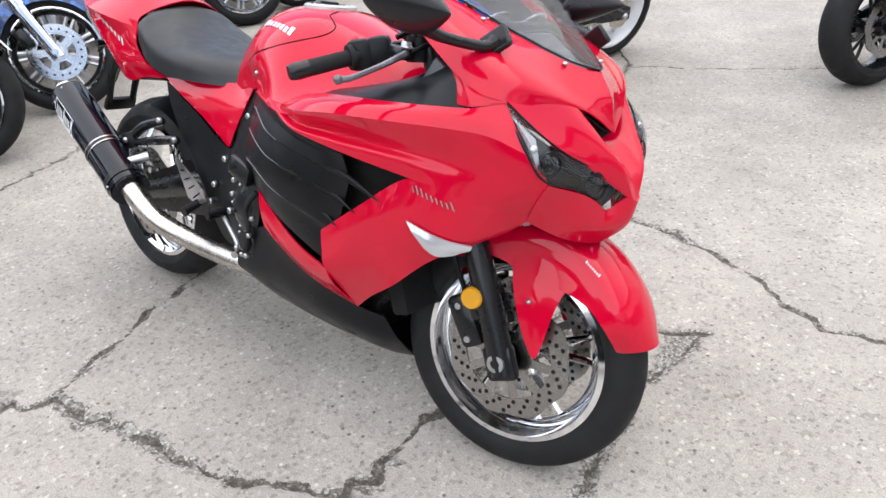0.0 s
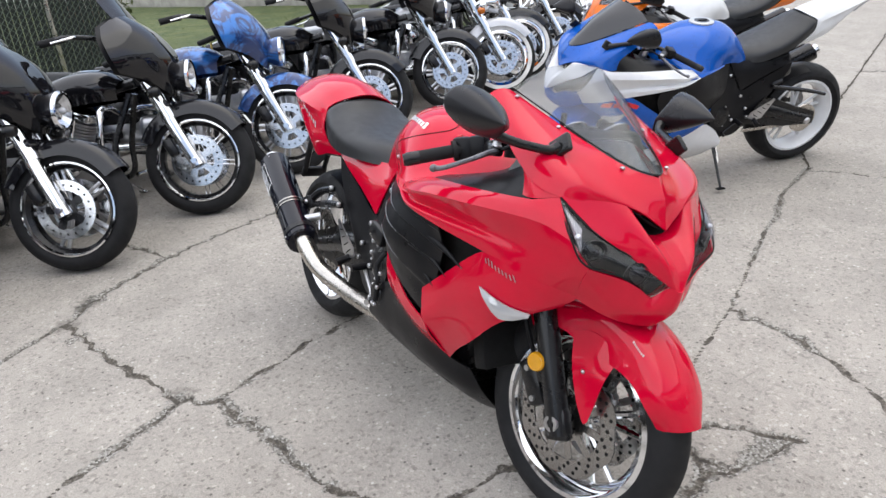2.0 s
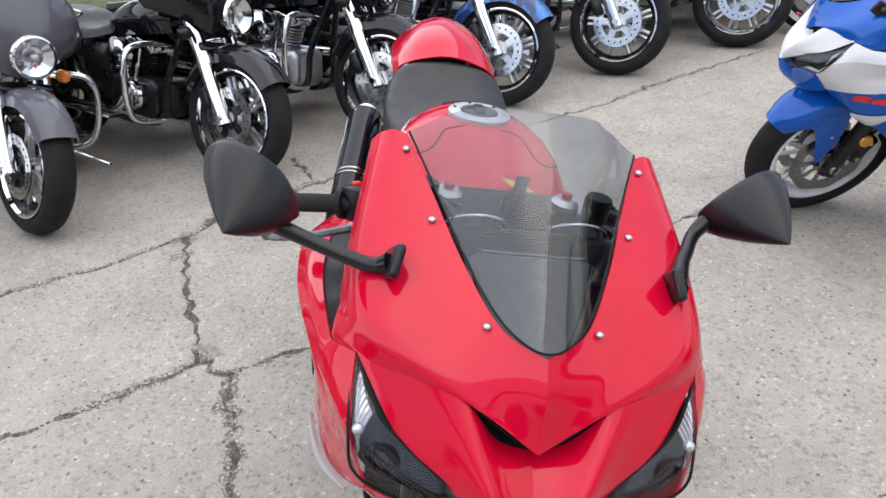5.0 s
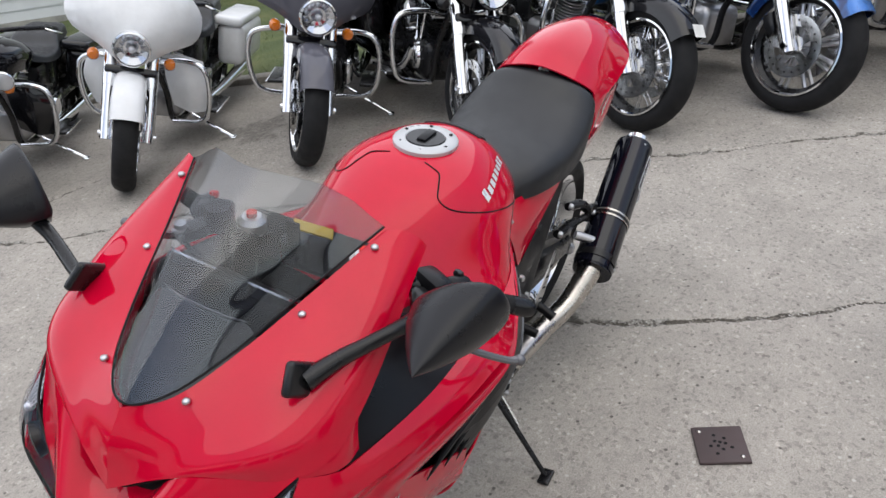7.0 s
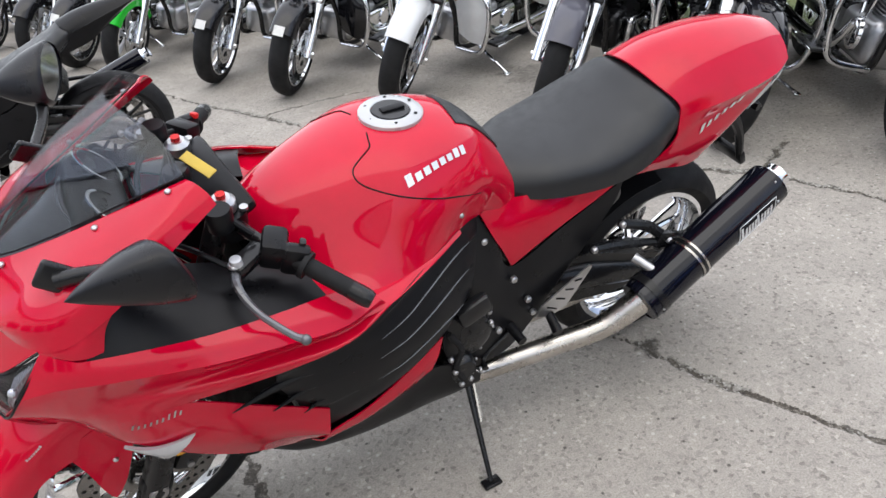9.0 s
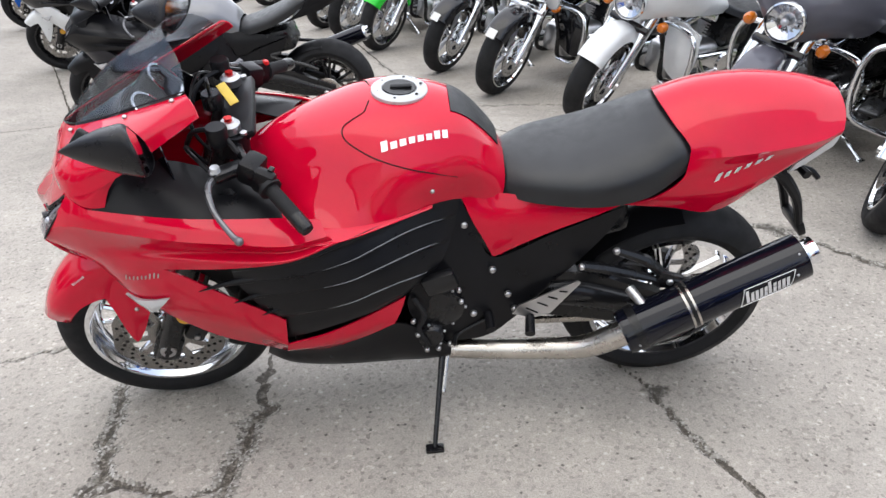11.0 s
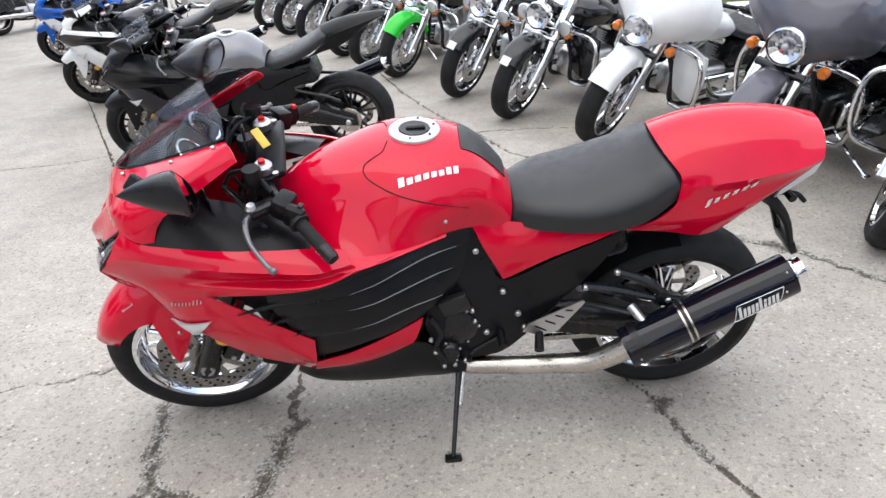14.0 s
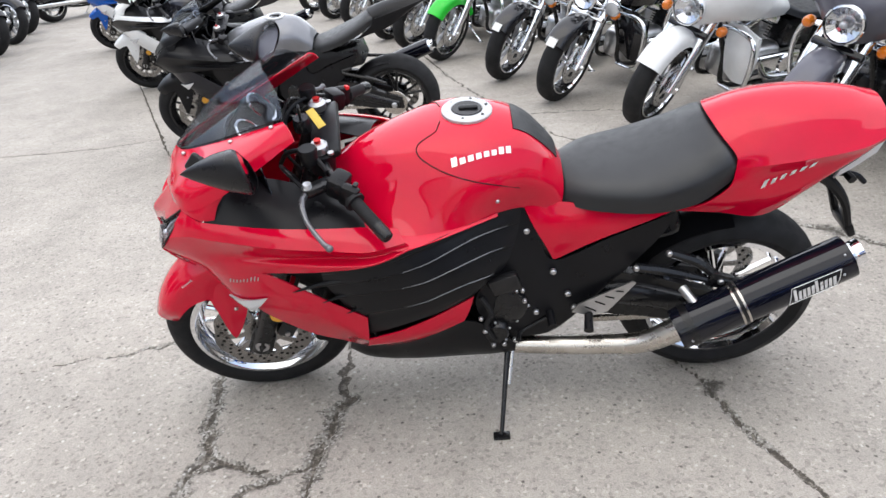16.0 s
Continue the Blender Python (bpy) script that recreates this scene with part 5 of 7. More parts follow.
    if fine:
        for s in (-1, 1):
            case = part("clutch_housing", Geo().lathe([(0.0001, s * 0.012), (0.030, s * 0.012), (0.036, s * 0.004), (0.044, -s * 0.04)], Matrix.Translation((-0.015, s * 0.214, 0.372)), 24), SATIN, bike, "small round engine cover")
            for k in range(5):
                a = k * 2 * math.pi / 5 + 0.4
                part("case_bolt", Geo().ball((-0.015 + 0.040 * math.cos(a), s * 0.216, 0.372 + 0.040 * math.sin(a)), 0.0045, rings=6, seg=8), ALU, case)
            part("engine_block", Geo().box((0.085, 0.03, 0.055), Matrix.Translation((0.012, s * 0.216, 0.560)) @ pose(0, 0, 0, 0, -18, 0), 0.010), SATIN, bike, "ribbed black engine side")
            part("hose", Geo().tube([(-0.055, s * 0.222, 0.520), (-0.030, s * 0.236, 0.470), (-0.045, s * 0.238, 0.420), (-0.020, s * 0.228, 0.350)], 0.0075, 20, 8), RUBBER, bike, "black rubber hose")
            for x_, w_, h_ in ((-0.058, 0.238, 0.452), (-0.048, 0.240, 0.404), (-0.026, 0.232, 0.338), (0.005, 0.222, 0.330), (0.036, 0.216, 0.338), (0.060, 0.206, 0.520), (0.066, 0.206, 0.480)):
                part("engine_bolt", Geo().lathe([(0.0001, s * 0.006), (0.0045, s * 0.006), (0.007, s * 0.003), (0.007, -s * 0.004)], Matrix.Translation((x_, s * w_, h_)), 10), ALU, bike)
    rad = Geo().box((0.05, 0.36, 0.34), Matrix.Translation((-0.47, 0, 0.50)) @ pose(0, 0, 0, 0, 20, 0), 0.01)
    part("radiator", rad, DARK, bike)
    for s in (-1, 1):
        cv = part("engine_cover", Geo().lathe([(0.0001, s * 0.018), (0.040, s * 0.018), (0.062, s * 0.008), (0.072, -s * 0.03)], Matrix.Translation((0.012, s * 0.192, 0.452)), 28), SATIN, bike)
        if fine or spec.get("detail"):
            for k in range(6):
                a = k * math.pi / 3
                part("cover_bolt", Geo().ball((0.012 + 0.066 * math.cos(a), s * 0.196, 0.452 + 0.066 * math.sin(a)), 0.005, rings=6, seg=8), ALU, cv)
            for x, w, h in ((0.148, 0.170, 0.551), (0.077, 0.146, 0.680), (0.100, 0.190, 0.420), (0.19, 0.176, 0.47), (0.21, 0.175, 0.415)):
                part("frame_bolt", Geo().lathe([(0.0001, s * 0.007), (0.006, s * 0.007), (0.009, s * 0.004), (0.009, -s * 0.004)], Matrix.Translation((x, s * w, h)), 12), ALU, bike)
            hg = [(0.20, s * 0.194, 0.418), (0.218, s * 0.193, 0.446), (0.368, s * 0.178, 0.506), (0.378, s * 0.177, 0.498), (0.304, s * 0.184, 0.402), (0.255, s * 0.189, 0.394)]
            heel = part("heel_guard", Geo().plate(hg, s * 0.004), ALU, bike, "slotted silver heel guard")
            for k in range(4):
                f = 0.2 + k * 0.2
                p0 = Vector(hg[0]).lerp(Vector(hg[2]), 0.22 + 0.17 * k) + Vector((0.0, s * 0.0046, -0.004))
                p1 = Vector(hg[5]).lerp(Vector(hg[3]), 0.12 + 0.20 * k) + Vector((0.0, s * 0.0046, 0.004))
                part("slot", Geo().tube([p0, p1], 0.0022, 2, 6), DARK, heel)
        peg = Geo().tube([(0.14, s * 0.18, 0.405), (0.142, s * 0.235, 0.40)], [0.013, 0.012], 4, 10)
        part("footpeg", peg, PLASTIC, bike, "black rubber footpeg")
        part("passenger_peg", Geo().tube([(0.250, s * 0.19, 0.400), (0.243, s * 0.242, 0.384)], [0.012, 0.014], 4, 10), PLASTIC, bike)
        hang = Geo().tube([(0.42, s * 0.145, 0.60), (0.36, s * 0.155, 0.575), (0.56, s * 0.20, 0.535), (0.66, s * 0.235, 0.51)], [0.016, 0.014, 0.012, 0.010], 16, 8)
        if fine:
            hang = Geo().tube([(0.372, s * 0.176, 0.553), (0.46, s * 0.180, 0.535), (0.590, s * 0.196, 0.500)], [0.013, 0.015, 0.009], 12, 8)
            hang.tube([(0.458, s * 0.168, 0.592), (0.54, s * 0.180, 0.560), (0.60, s * 0.195, 0.512), (0.665, s * 0.200, 0.500)], [0.012, 0.015, 0.014, 0.009], 14, 8)
            hang.box((0.07, 0.02, 0.05), Matrix.Translation((0.60, s * 0.196, 0.505)) @ pose(0, 0, 0, 0, 20, 0), 0.008)
            for x_, w_, h_ in ((0.372, 0.184, 0.556), (0.458, 0.176, 0.595), (0.600, 0.206, 0.508)):
                part("hanger_bolt", Geo().lathe([(0.0001, s * 0.008), (0.006, s * 0.008), (0.009, s * 0.004), (0.009, -s * 0.004)], Matrix.Translation((x_, s * w_, h_)), 12), ALU, bike)
            part("rear_peg", Geo().tube([(0.505, s * 0.190, 0.478), (0.545, s * 0.275, 0.452)], [0.014, 0.012], 4, 10), ALU, bike, "folded ribbed metal peg")
        part("muffler_hanger", hang, SATIN, bike)
        arm = Geo().tube([(0.20, s * 0.085, 0.42), (0.38, s * 0.105, 0.405), (0.57, s * 0.112, 0.345), (0.700, s * 0.112, 0.305)], [0.045, 0.045, 0.034, 0.028], 20, 12)
        side_ = [(0.22, 0.50), (0.42, 0.475), (0.57, 0.405), (0.73, 0.345), (0.735, 0.270), (0.52, 0.285), (0.30, 0.330), (0.20, 0.360)]
        arm.plate([(x_, s * 0.118, z_) for x_, z_ in side_], -s * 0.030)
        part("swingarm", arm, SATIN, bike, "black swingarm")
        part("rear_axle", Geo().lathe([(0.0001, s * 0.016), (0.013, s * 0.016), (0.020, s * 0.008), (0.020, -s * 0.01)], Matrix.Translation((0.672, s * 0.135, 0.306)), 18), ALU, bike)
        if s not in spec.get("cans", (-1, 1)):
            continue
        # silencer
        m0, m1 = Vector((0.498, s * 0.262, 0.398)), Vector((0.893, s * 0.222, 0.578))
        d = (m1 - m0).normalized()
        can_g = Geo().tube([m0, m0 + d * 0.012, m1 - d * 0.012, m1], [0.053, 0.059, 0.059, 0.056], 12, 32)
        can = part("silencer", can_g, spec.get("can", CANBLACK), bike, "gloss black silencer can")
        part("end_tip", Geo().tube([m1 - d * 0.01, m1 + d * 0.02, m1 + d * 0.030, m1 + d * 0.055], [0.050, 0.044, 0.033, 0.035], 8, 22, False), CHROME, can, "bright exhaust tip")
        part("tip_bore", Geo().tube([m1 + d * 0.024, m1 + d * 0.028], 0.0325, 2, 18), DARK, can)
        for f in (0.015, 0.34):
            p = m0 + (m1 - m0) * f
            band = part("clamp_band", Geo().tube([p, p + d * 0.022], 0.0612, 2, 32, False), SATIN if f < 0.1 else STEEL, can, "black clamp band" if f < 0.1 else "steel clamp band")
            if f > 0.1:
                part("band_insert", Geo().tube([p + d * 0.006, p + d * 0.016], 0.0620, 2, 32, False), SATIN, band)
        if fine:
            for f, a in ((0.03, 0.3), (0.03, 1.6), (0.97, 0.6), (0.97, 1.5), (0.97, 2.4)):
                q_ = m0 + (m1 - m0) * f + Vector((0, s * 0.0585 * math.sin(a), 0.0585 * math.cos(a)))
                part("rivet", Geo().ball(q_, 0.0042, rings=6, seg=8), ALU, can)
        if fine:
            out = Vector((0, s, 0)) - d * (s * d.y)
            out.normalize()
            upv = d.cross(out) if d.cross(out).z > 0 else out.cross(d)

            def on_can(f, deg, r=0.0622):
                return m0 + (m1 - m0) * f + (out * math.cos(radians(deg)) + upv * math.sin(radians(deg))) * r
            rim_ = Geo()
            for k in range(10):
                f = 0.655 + 0.026 * k
                top_ = 22 if k % 5 == 0 else 14
                part("mark", Geo().add([on_can(f + 0.008, top_), on_can(f + 0.026, top_), on_can(f + 0.016, -14), on_can(f - 0.002, -14)], [(0, 1, 2, 3)]), MARK, can, "white bar on the silencer")
            for (f0, a0), (f1, a1) in (((0.615, -20), (0.905, -20)), ((0.635, 4), (0.66, 27)), ((0.66, 27), (0.955, 24)), ((0.955, 24), (0.905, -20)), ((0.615, -20), (0.635, 4))):
                rim_.tube([on_can(f0 + (f1 - f0) * q_, a0 + (a1 - a0) * q_) for q_ in (0, 0.5, 1)], 0.0011, 6, 5)
            part("silencer_outline", rim_, MARK, can, "thin pale outline round the bars")
        pipe = Geo().tube([(0.00, s * 0.165, 0.272), (0.13, s * 0.178, 0.270), (0.28, s * 0.200, 0.282), (0.40, s * 0.235, 0.318), tuple(m0 + d * 0.01)], [0.027, 0.029, 0.030, 0.031, 0.036], 30, 16)
        part("exhaust_pipe", pipe, STEEL, bike, "brushed steel exhaust pipe")
    sport_wheel(bike, "rear_wheel", Matrix.Translation((0.670, 0, 0.306)), 0.305, 0.088, rim_c, (0.095,), fine)
    part("rear_hugger", Geo().shell(sheet(across([[(0.670 - 0.32 * math.cos(a), w, 0.306 + 0.32 * math.sin(a) - w * 0.35) for w in (0.0, 0.05, 0.085)] for a in np.linspace(0.5, 1.55, 6)]), 14, 14), 0.003), PLASTIC, bike)
    ch = Geo().box((0.40, 0.012, 0.020), Matrix.Translation((0.47, -0.098, 0.405)) @ pose(0, 0, 0, 0, 12, 0), 0.002)
    ch.box((0.40, 0.012, 0.020), Matrix.Translation((0.46, -0.098, 0.285)) @ pose(0, 0, 0, 0, 1, 0), 0.002)
    part("chain", ch, STEEL, bike)
    part("sprocket", Geo().lathe([(0.03, -0.103), (0.085, -0.103), (0.088, -0.098), (0.085, -0.093), (0.03, -0.093)], Matrix.Translation((0.670, 0, 0.306)), 36), STEEL, bike)
    part("shock", Geo().tube([(0.26, 0, 0.62), (0.30, 0, 0.42)], 0.035, 4, 14), SATIN, bike)
    foot = Vector(spec.get("stand", (-0.018, -0.366, 0.098)))
    st_g = Geo().tube([(0.022, -0.165, 0.285), (0.012, -0.21, 0.245), tuple(foot)], [0.012, 0.0085, 0.0065], 10, 10)
    stand = part("side_stand", st_g, SATIN, bike, "black side stand, folded down")
    part("stand_foot", Geo().box((0.050, 0.032, 0.010), Matrix.Translation(foot + Vector((0, -0.002, -0.004))) @ pose(0, 0, 0, -13.5, 0, 0), 0.004), SATIN, stand)
    part("stand_spring", Geo().tube([(0.035, -0.175, 0.285), (0.014, -0.262, 0.198)], 0.006, 2, 8), STEEL, stand)
    part("shift_lever", Geo().tube([(0.14, -0.185, 0.395), (0.06, -0.195, 0.352), (0.045, -0.225, 0.345)], [0.005, 0.005, 0.008], 10, 8), SATIN, bike)
    part("brake_pedal", Geo().tube([(0.14, 0.185, 0.395), (0.05, 0.20, 0.335), (0.02, 0.235, 0.325)], [0.007, 0.007, 0.010], 10, 8), ALU, bike)
    return bike


def squat(bike, k, low=0.50):
    """Lowers the bodywork of a smaller machine above a height."""
    for ob in bike.children_recursive:
        if ob.type == "MESH" and not ob.parent.name.startswith(("front_wheel", "rear_wheel")):
            for v in ob.data.vertices:
                if v.co.z > low:
                    v.co.z = low + (v.co.z - low) * k


RED_BIKE = dict(main=RED, side=RED, low=RED, tank=RED, tail=RED, fender=RED, rim=CHROME)
sport_bike(pose(0, 0.061, 0, 13.5, 0, 4.1), RED_BIKE, "glossy red faired sport motorcycle leaning on its side stand")


# ---------------------------------------------------------------- touring motorcycles in the row
def tourer(x, y, yaw, steer, spec, label):
    """A V-twin touring motorcycle; front contact at (x, y), its front towards -x before the turn by yaw, leaning on its stand."""
    bike = thing("motorcycle", pose(x, y, 0, spec.get("lean", 13.0), 0, yaw), label, "motorcycle", "motorcycles in a row")
    col, trim = spec["col"], spec.get("trim", CHROME)
    r, half = 0.315, 0.062
    ax = Vector((0, 0, r))
    stem = Vector((0.47, 0, 0.88)).normalized()
    st = Matrix.Translation(ax + Vector((0.05, 0, 0))) @ Matrix.Rotation(radians(steer), 4, stem) @ Matrix.Translation(-ax - Vector((0.05, 0, 0)))

    def wheel(name, m, rr, hh, spokes, white):
        w = new(name)
        w.parent = bike
        rim = rr * 0.74
        prof = [(rim, -hh * 0.75), (rim + 0.02, -hh), (rr - 0.035, -hh), (rr - 0.012, -hh * 0.72), (rr - 0.002, -hh * 0.3), (rr, 0), (rr - 0.002, hh * 0.3), (rr - 0.012, hh * 0.72), (rr - 0.035, hh), (rim + 0.02, hh), (rim, hh * 0.75)]
        part("tyre", Geo().lathe(prof, m, 44, True), RUBBER, w)
        for s in (-1, 1):
            band = 0.030 if white else 0.011
            part("rim_lip", Geo().lathe([(rim + 0.002, s * hh * 0.82), (rim + 0.004, s * hh * 0.95), (rim - band * 0.4, s * hh * 0.98), (rim - band, s * hh * 0.72)], m, 44), CHROME, w)
            if white:
                part("whitewall", Geo().lathe([(rim + 0.008, s * (hh + 0.002)), (rim + 0.042, s * (hh + 0.002))], m, 44), PAPER, w, "white tyre wall")
        part("rim", Geo().lathe([(rim - 0.002, -hh * 0.75), (rim - 0.03, -hh * 0.4), (rim - 0.034, 0), (rim - 0.03, hh * 0.4), (rim - 0.002, hh * 0.75)], m, 44), CHROME if spec.get("bright", False) else SATIN, w)
        part("hub", Geo().lathe([(0.012, -0.07), (0.035, -0.07), (0.04, -0.03), (0.04, 0.03), (0.035, 0.07), (0.012, 0.07)], m, 20), CHROME, w)
        if spokes == "wire":
            wires = Geo()
            for k in range(28):
                a, b = k * 2 * math.pi / 28, k * 2 * math.pi / 28 + (0.28 if k % 2 else -0.28)
                wires.tube([(0.036 * math.cos(a), (-1) ** (k // 2) * 0.04, 0.036 * math.sin(a)), ((rim - 0.028) * math.cos(b), 0, (rim - 0.028) * math.sin(b))], 0.0022, 2, 5)
            tagged(part("wire_spokes", turned(wires, m), CHROME, w), kind="stuff")
        else:
            for k in range(spokes):
                a = k * 2 * math.pi / spokes
                for d in (-0.09, 0.09):
                    p = [(0.036 * math.cos(a), 0, 0.036 * math.sin(a)), (0.12 * math.cos(a + d * 1.3), 0.0, 0.12 * math.sin(a + d * 1.3)), ((rim - 0.03) * math.cos(a + d), 0, (rim - 0.03) * math.sin(a + d))]
                    part("spoke", turned(Geo().tube(p, [0.014, 0.010, 0.011], 6, 6), m), ALU, w)
        for s in ((-1, 1) if name == "front_wheel" else (1,)):
            yy = s * 0.072
            d = part("brake_disc", Geo().lathe([(0.095, yy - 0.003), (0.148, yy - 0.003), (0.148, yy + 0.003), (0.095, yy + 0.003), (0.095, yy - 0.003)], m, 36), POLISHED, w, "polished steel brake disc")
            part("disc_carrier", turned(star_plate(yy, 0.036, 0.055, 0.100, 5, 0.008), m), SATIN if spec.get("dark") else POLISHED, d)
            hol = Geo()
            for k in range(20):
                a = k * math.pi / 10
                hol.lathe([(0.0001, 0), (0.006, 0)], Matrix.Translation((0.122 * math.cos(a), yy + s * 0.0035, 0.122 * math.sin(a))), 6)
            tagged(part("drilled_pattern", turned(hol, m), DARK, d), kind="stuff")
        return w

    wheel("front_wheel", st @ Matrix.Translation(ax), r, half, spec.get("spokes", 5), spec.get("white", False))
    wheel("rear_wheel", Matrix.Translation((1.60, 0, 0.315)), 0.315, 0.085, 5, spec.get("white", False))
    # front mudguard
    rows = []
    for deg in np.linspace(36, 158, 9):
        a = radians(deg)
        rr = 0.352
        rows.append([(-rr * math.cos(a) + 0.0, 0, r + rr * math.sin(a)), (-(rr - 0.006) * math.cos(a), 0.045, r + (rr - 0.006) * math.sin(a)), (-(rr - 0.03) * math.cos(a), 0.076, r + (rr - 0.03) * math.sin(a)), (-(rr - 0.085) * math.cos(a), 0.086, r + (rr - 0.085) * math.sin(a))])
    mg = part("front_mudguard", turned(Geo().shell(sheet(across(rows), 22, 26), 0.005), st), spec.get("guard", col), bike, "front mudguard")
    if spec.get("sticker"):
        stk = sheet([[(-0.262, -0.035, 0.552), (-0.262, 0.035, 0.552)], [(-0.298, -0.035, 0.500), (-0.298, 0.035, 0.500)]], 4, 4)
        part("sticker", turned(Geo().shell(stk + np.array([-0.012, 0, 0.012]), 0.002), st), PAPER, mg, "white paper sticker")
    for s in (-1, 1):
        low = Geo().tube([(-0.012, s * 0.105, 0.285), (0.135, s * 0.105, 0.575)], [0.037, 0.037], 4, 14)
        leg = part("fork_leg", turned(low, st), CHROME, bike, "chrome fork leg")
        part("fork_tube", turned(Geo().tube([(0.12, s * 0.105, 0.555), (0.315, s * 0.105, 0.935)], 0.039, 2, 14), st), CHROME, leg)
        part("axle_nut", turned(Geo().lathe([(0.0001, s * 0.02), (0.016, s * 0.02), (0.02, 0.0)], Matrix.Translation((0, s * 0.13, r)), 12), st), CHROME, leg)
        part("brake_caliper", turned(Geo().box((0.06, 0.05, 0.11), Matrix.Translation((0.135, s * 0.085, 0.395)) @ pose(0, 0, 0, 0, 28, 0), 0.015), st), SATIN, leg)
        sig = turned(Geo().lathe([(0.0001, -0.034), (0.02, -0.031), (0.030, -0.018), (0.030, 0.02), (0.012, 0.032), (0.0001, 0.034)], Matrix.Translation((0.165, s * 0.195, 0.70)) @ pose(0, 0, 0, 0, 0, -90), 16), st)
        part("indicator", sig, SATIN if spec.get("smoked") else AMBER, bike, "smoked indicator lens" if spec.get("smoked") else "amber indicator lens")
        part("indicator_stem", turned(Geo().tube([(0.18, s * 0.19, 0.70), (0.19, s * 0.11, 0.69)], 0.009, 2, 8), st), CHROME, bike)
    yoke = Geo().box((0.06, 0.27, 0.05), Matrix.Translation((0.145, 0, 0.635)) @ pose(0, 0, 0, 0, 28, 0), 0.015)
    part("fork_yoke", turned(yoke, st), CHROME if spec.get("lamps") else BLACK, bike)
    # headlight
    hm = st @ Matrix.Translation((0.012, 0, 0.800)) @ pose(0, 0, 0, 0, 0, 90)
    bowl = part("headlight", Geo().lathe([(0.088, -0.012), (0.096, -0.004), (0.094, 0.03), (0.07, 0.10), (0.0001, 0.13)], hm @ pose(0, 0, 0, 0, 0, 180), 30), col if spec.get("fairing", True) else CHROME, bike, "round headlight")
    part("trim_ring", Geo().lathe([(0.087, -0.014), (0.095, -0.010), (0.098, 0.004), (0.094, 0.010)], hm @ pose(0, 0, 0, 0, 0, 180), 30), CHROME, bowl, "chrome headlight ring")
    part("reflector", Geo().lathe([(0.0001, 0.03), (0.045, 0.02), (0.084, -0.006)], hm @ pose(0, 0, 0, 0, 0, 180), 14), CHROME, bowl, "", 4)
    part("bulb", Geo().ball((hm @ Vector((0, 0.002, 0))), 0.02, rings=7, seg=10), LENSWHITE, bowl)
    part("lens", Geo().lathe([(0.0001, -0.022), (0.05, -0.018), (0.088, -0.008)], hm @ pose(0, 0, 0, 0, 0, 180), 28), CLEARGLASS, bowl)
    if spec.get("fairing", True):
        k = spec.get("fair_h", 1.0)
        fair = across([
            [(0.345, 0, 1.120 * k), (0.350, 0.12, 1.115 * k), (0.370, 0.23, 1.085 * k), (0.405, 0.300, 1.030 * k)],
            [(0.225, 0, 1.020), (0.235, 0.15, 1.020), (0.290, 0.28, 0.995), (0.385, 0.370, 0.955)],
            [(0.135, 0, 0.900), (0.150, 0.13, 0.910), (0.235, 0.275, 0.900), (0.360, 0.385, 0.885)],
            [(0.125, 0, 0.790), (0.145, 0.11, 0.800), (0.225, 0.240, 0.820), (0.345, 0.370, 0.835)],
            [(0.160, 0, 0.690), (0.172, 0.085, 0.705), (0.235, 0.200, 0.760), (0.335, 0.335, 0.795)]])
        g = sheet(fair, 36, 20)
        g[..., 1] *= 0.92
        g[..., 0] -= 0.050 * np.clip((0.5 - g[..., 0]) / 0.2, 0, 1)
        g[..., 2] += 0.018 * np.clip((g[..., 2] - 0.8) / 0.2, 0, 1)
        fr = part("batwing_fairing", turned(Geo().shell(g, 0.006), st), col, bike, "wide batwing fairing")
        part("inner_fairing", turned(Geo().shell(g * np.array([1, 0.94, 1]) + np.array([0.034, 0, 0.0]), 0.004), st), PLASTIC, fr)
        ws = sheet(across([[(0.343, 0, 1.117 * k), (0.350, 0.12, 1.112 * k), (0.372, 0.22, 1.080 * k)], [(0.395, 0, 1.190 * k), (0.402, 0.11, 1.180 * k), (0.424, 0.215, 1.145 * k)], [(0.435, 0, 1.245 * k), (0.442, 0.115, 1.232 * k), (0.460, 0.195, 1.190 * k)]]), 20, 10) + np.array([-0.038, 0, 0.020])
        part("windshield", turned(Geo().shell(ws, 0.004), st), spec.get("shield", BLACK), fr, "short dark windshield")
    if spec.get("lamps"):
        part("nacelle", turned(Geo().shell(sheet(across([[(0.18, 0, 0.885), (0.19, 0.07, 0.875), (0.24, 0.12, 0.84)], [(0.26, 0, 0.93), (0.27, 0.07, 0.92), (0.30, 0.12, 0.87)], [(0.33, 0, 0.93), (0.33, 0.06, 0.925), (0.34, 0.11, 0.88)]]), 16, 10), 0.004), st), CHROME, bike)
        for s in (-1, 1):
            lm = st @ Matrix.Translation((0.135, s * 0.175, 0.745)) @ pose(0, 0, 0, 0, 0, -90)
            pl_ = part("passing_lamp", Geo().lathe([(0.050, -0.01), (0.056, -0.002), (0.052, 0.03), (0.02, 0.07), (0.0001, 0.075)], lm, 22), CHROME, bike, "round chrome passing lamp")
            part("lamp_lens", Geo().lathe([(0.0001, -0.016), (0.03, -0.014), (0.050, -0.006)], lm, 20), LENSWHITE, pl_)
        part("lamp_bar", turned(Geo().tube([(0.17, -0.17, 0.715), (0.15, 0, 0.690), (0.17, 0.17, 0.715)], 0.010, 10, 8), st), CHROME, bike)
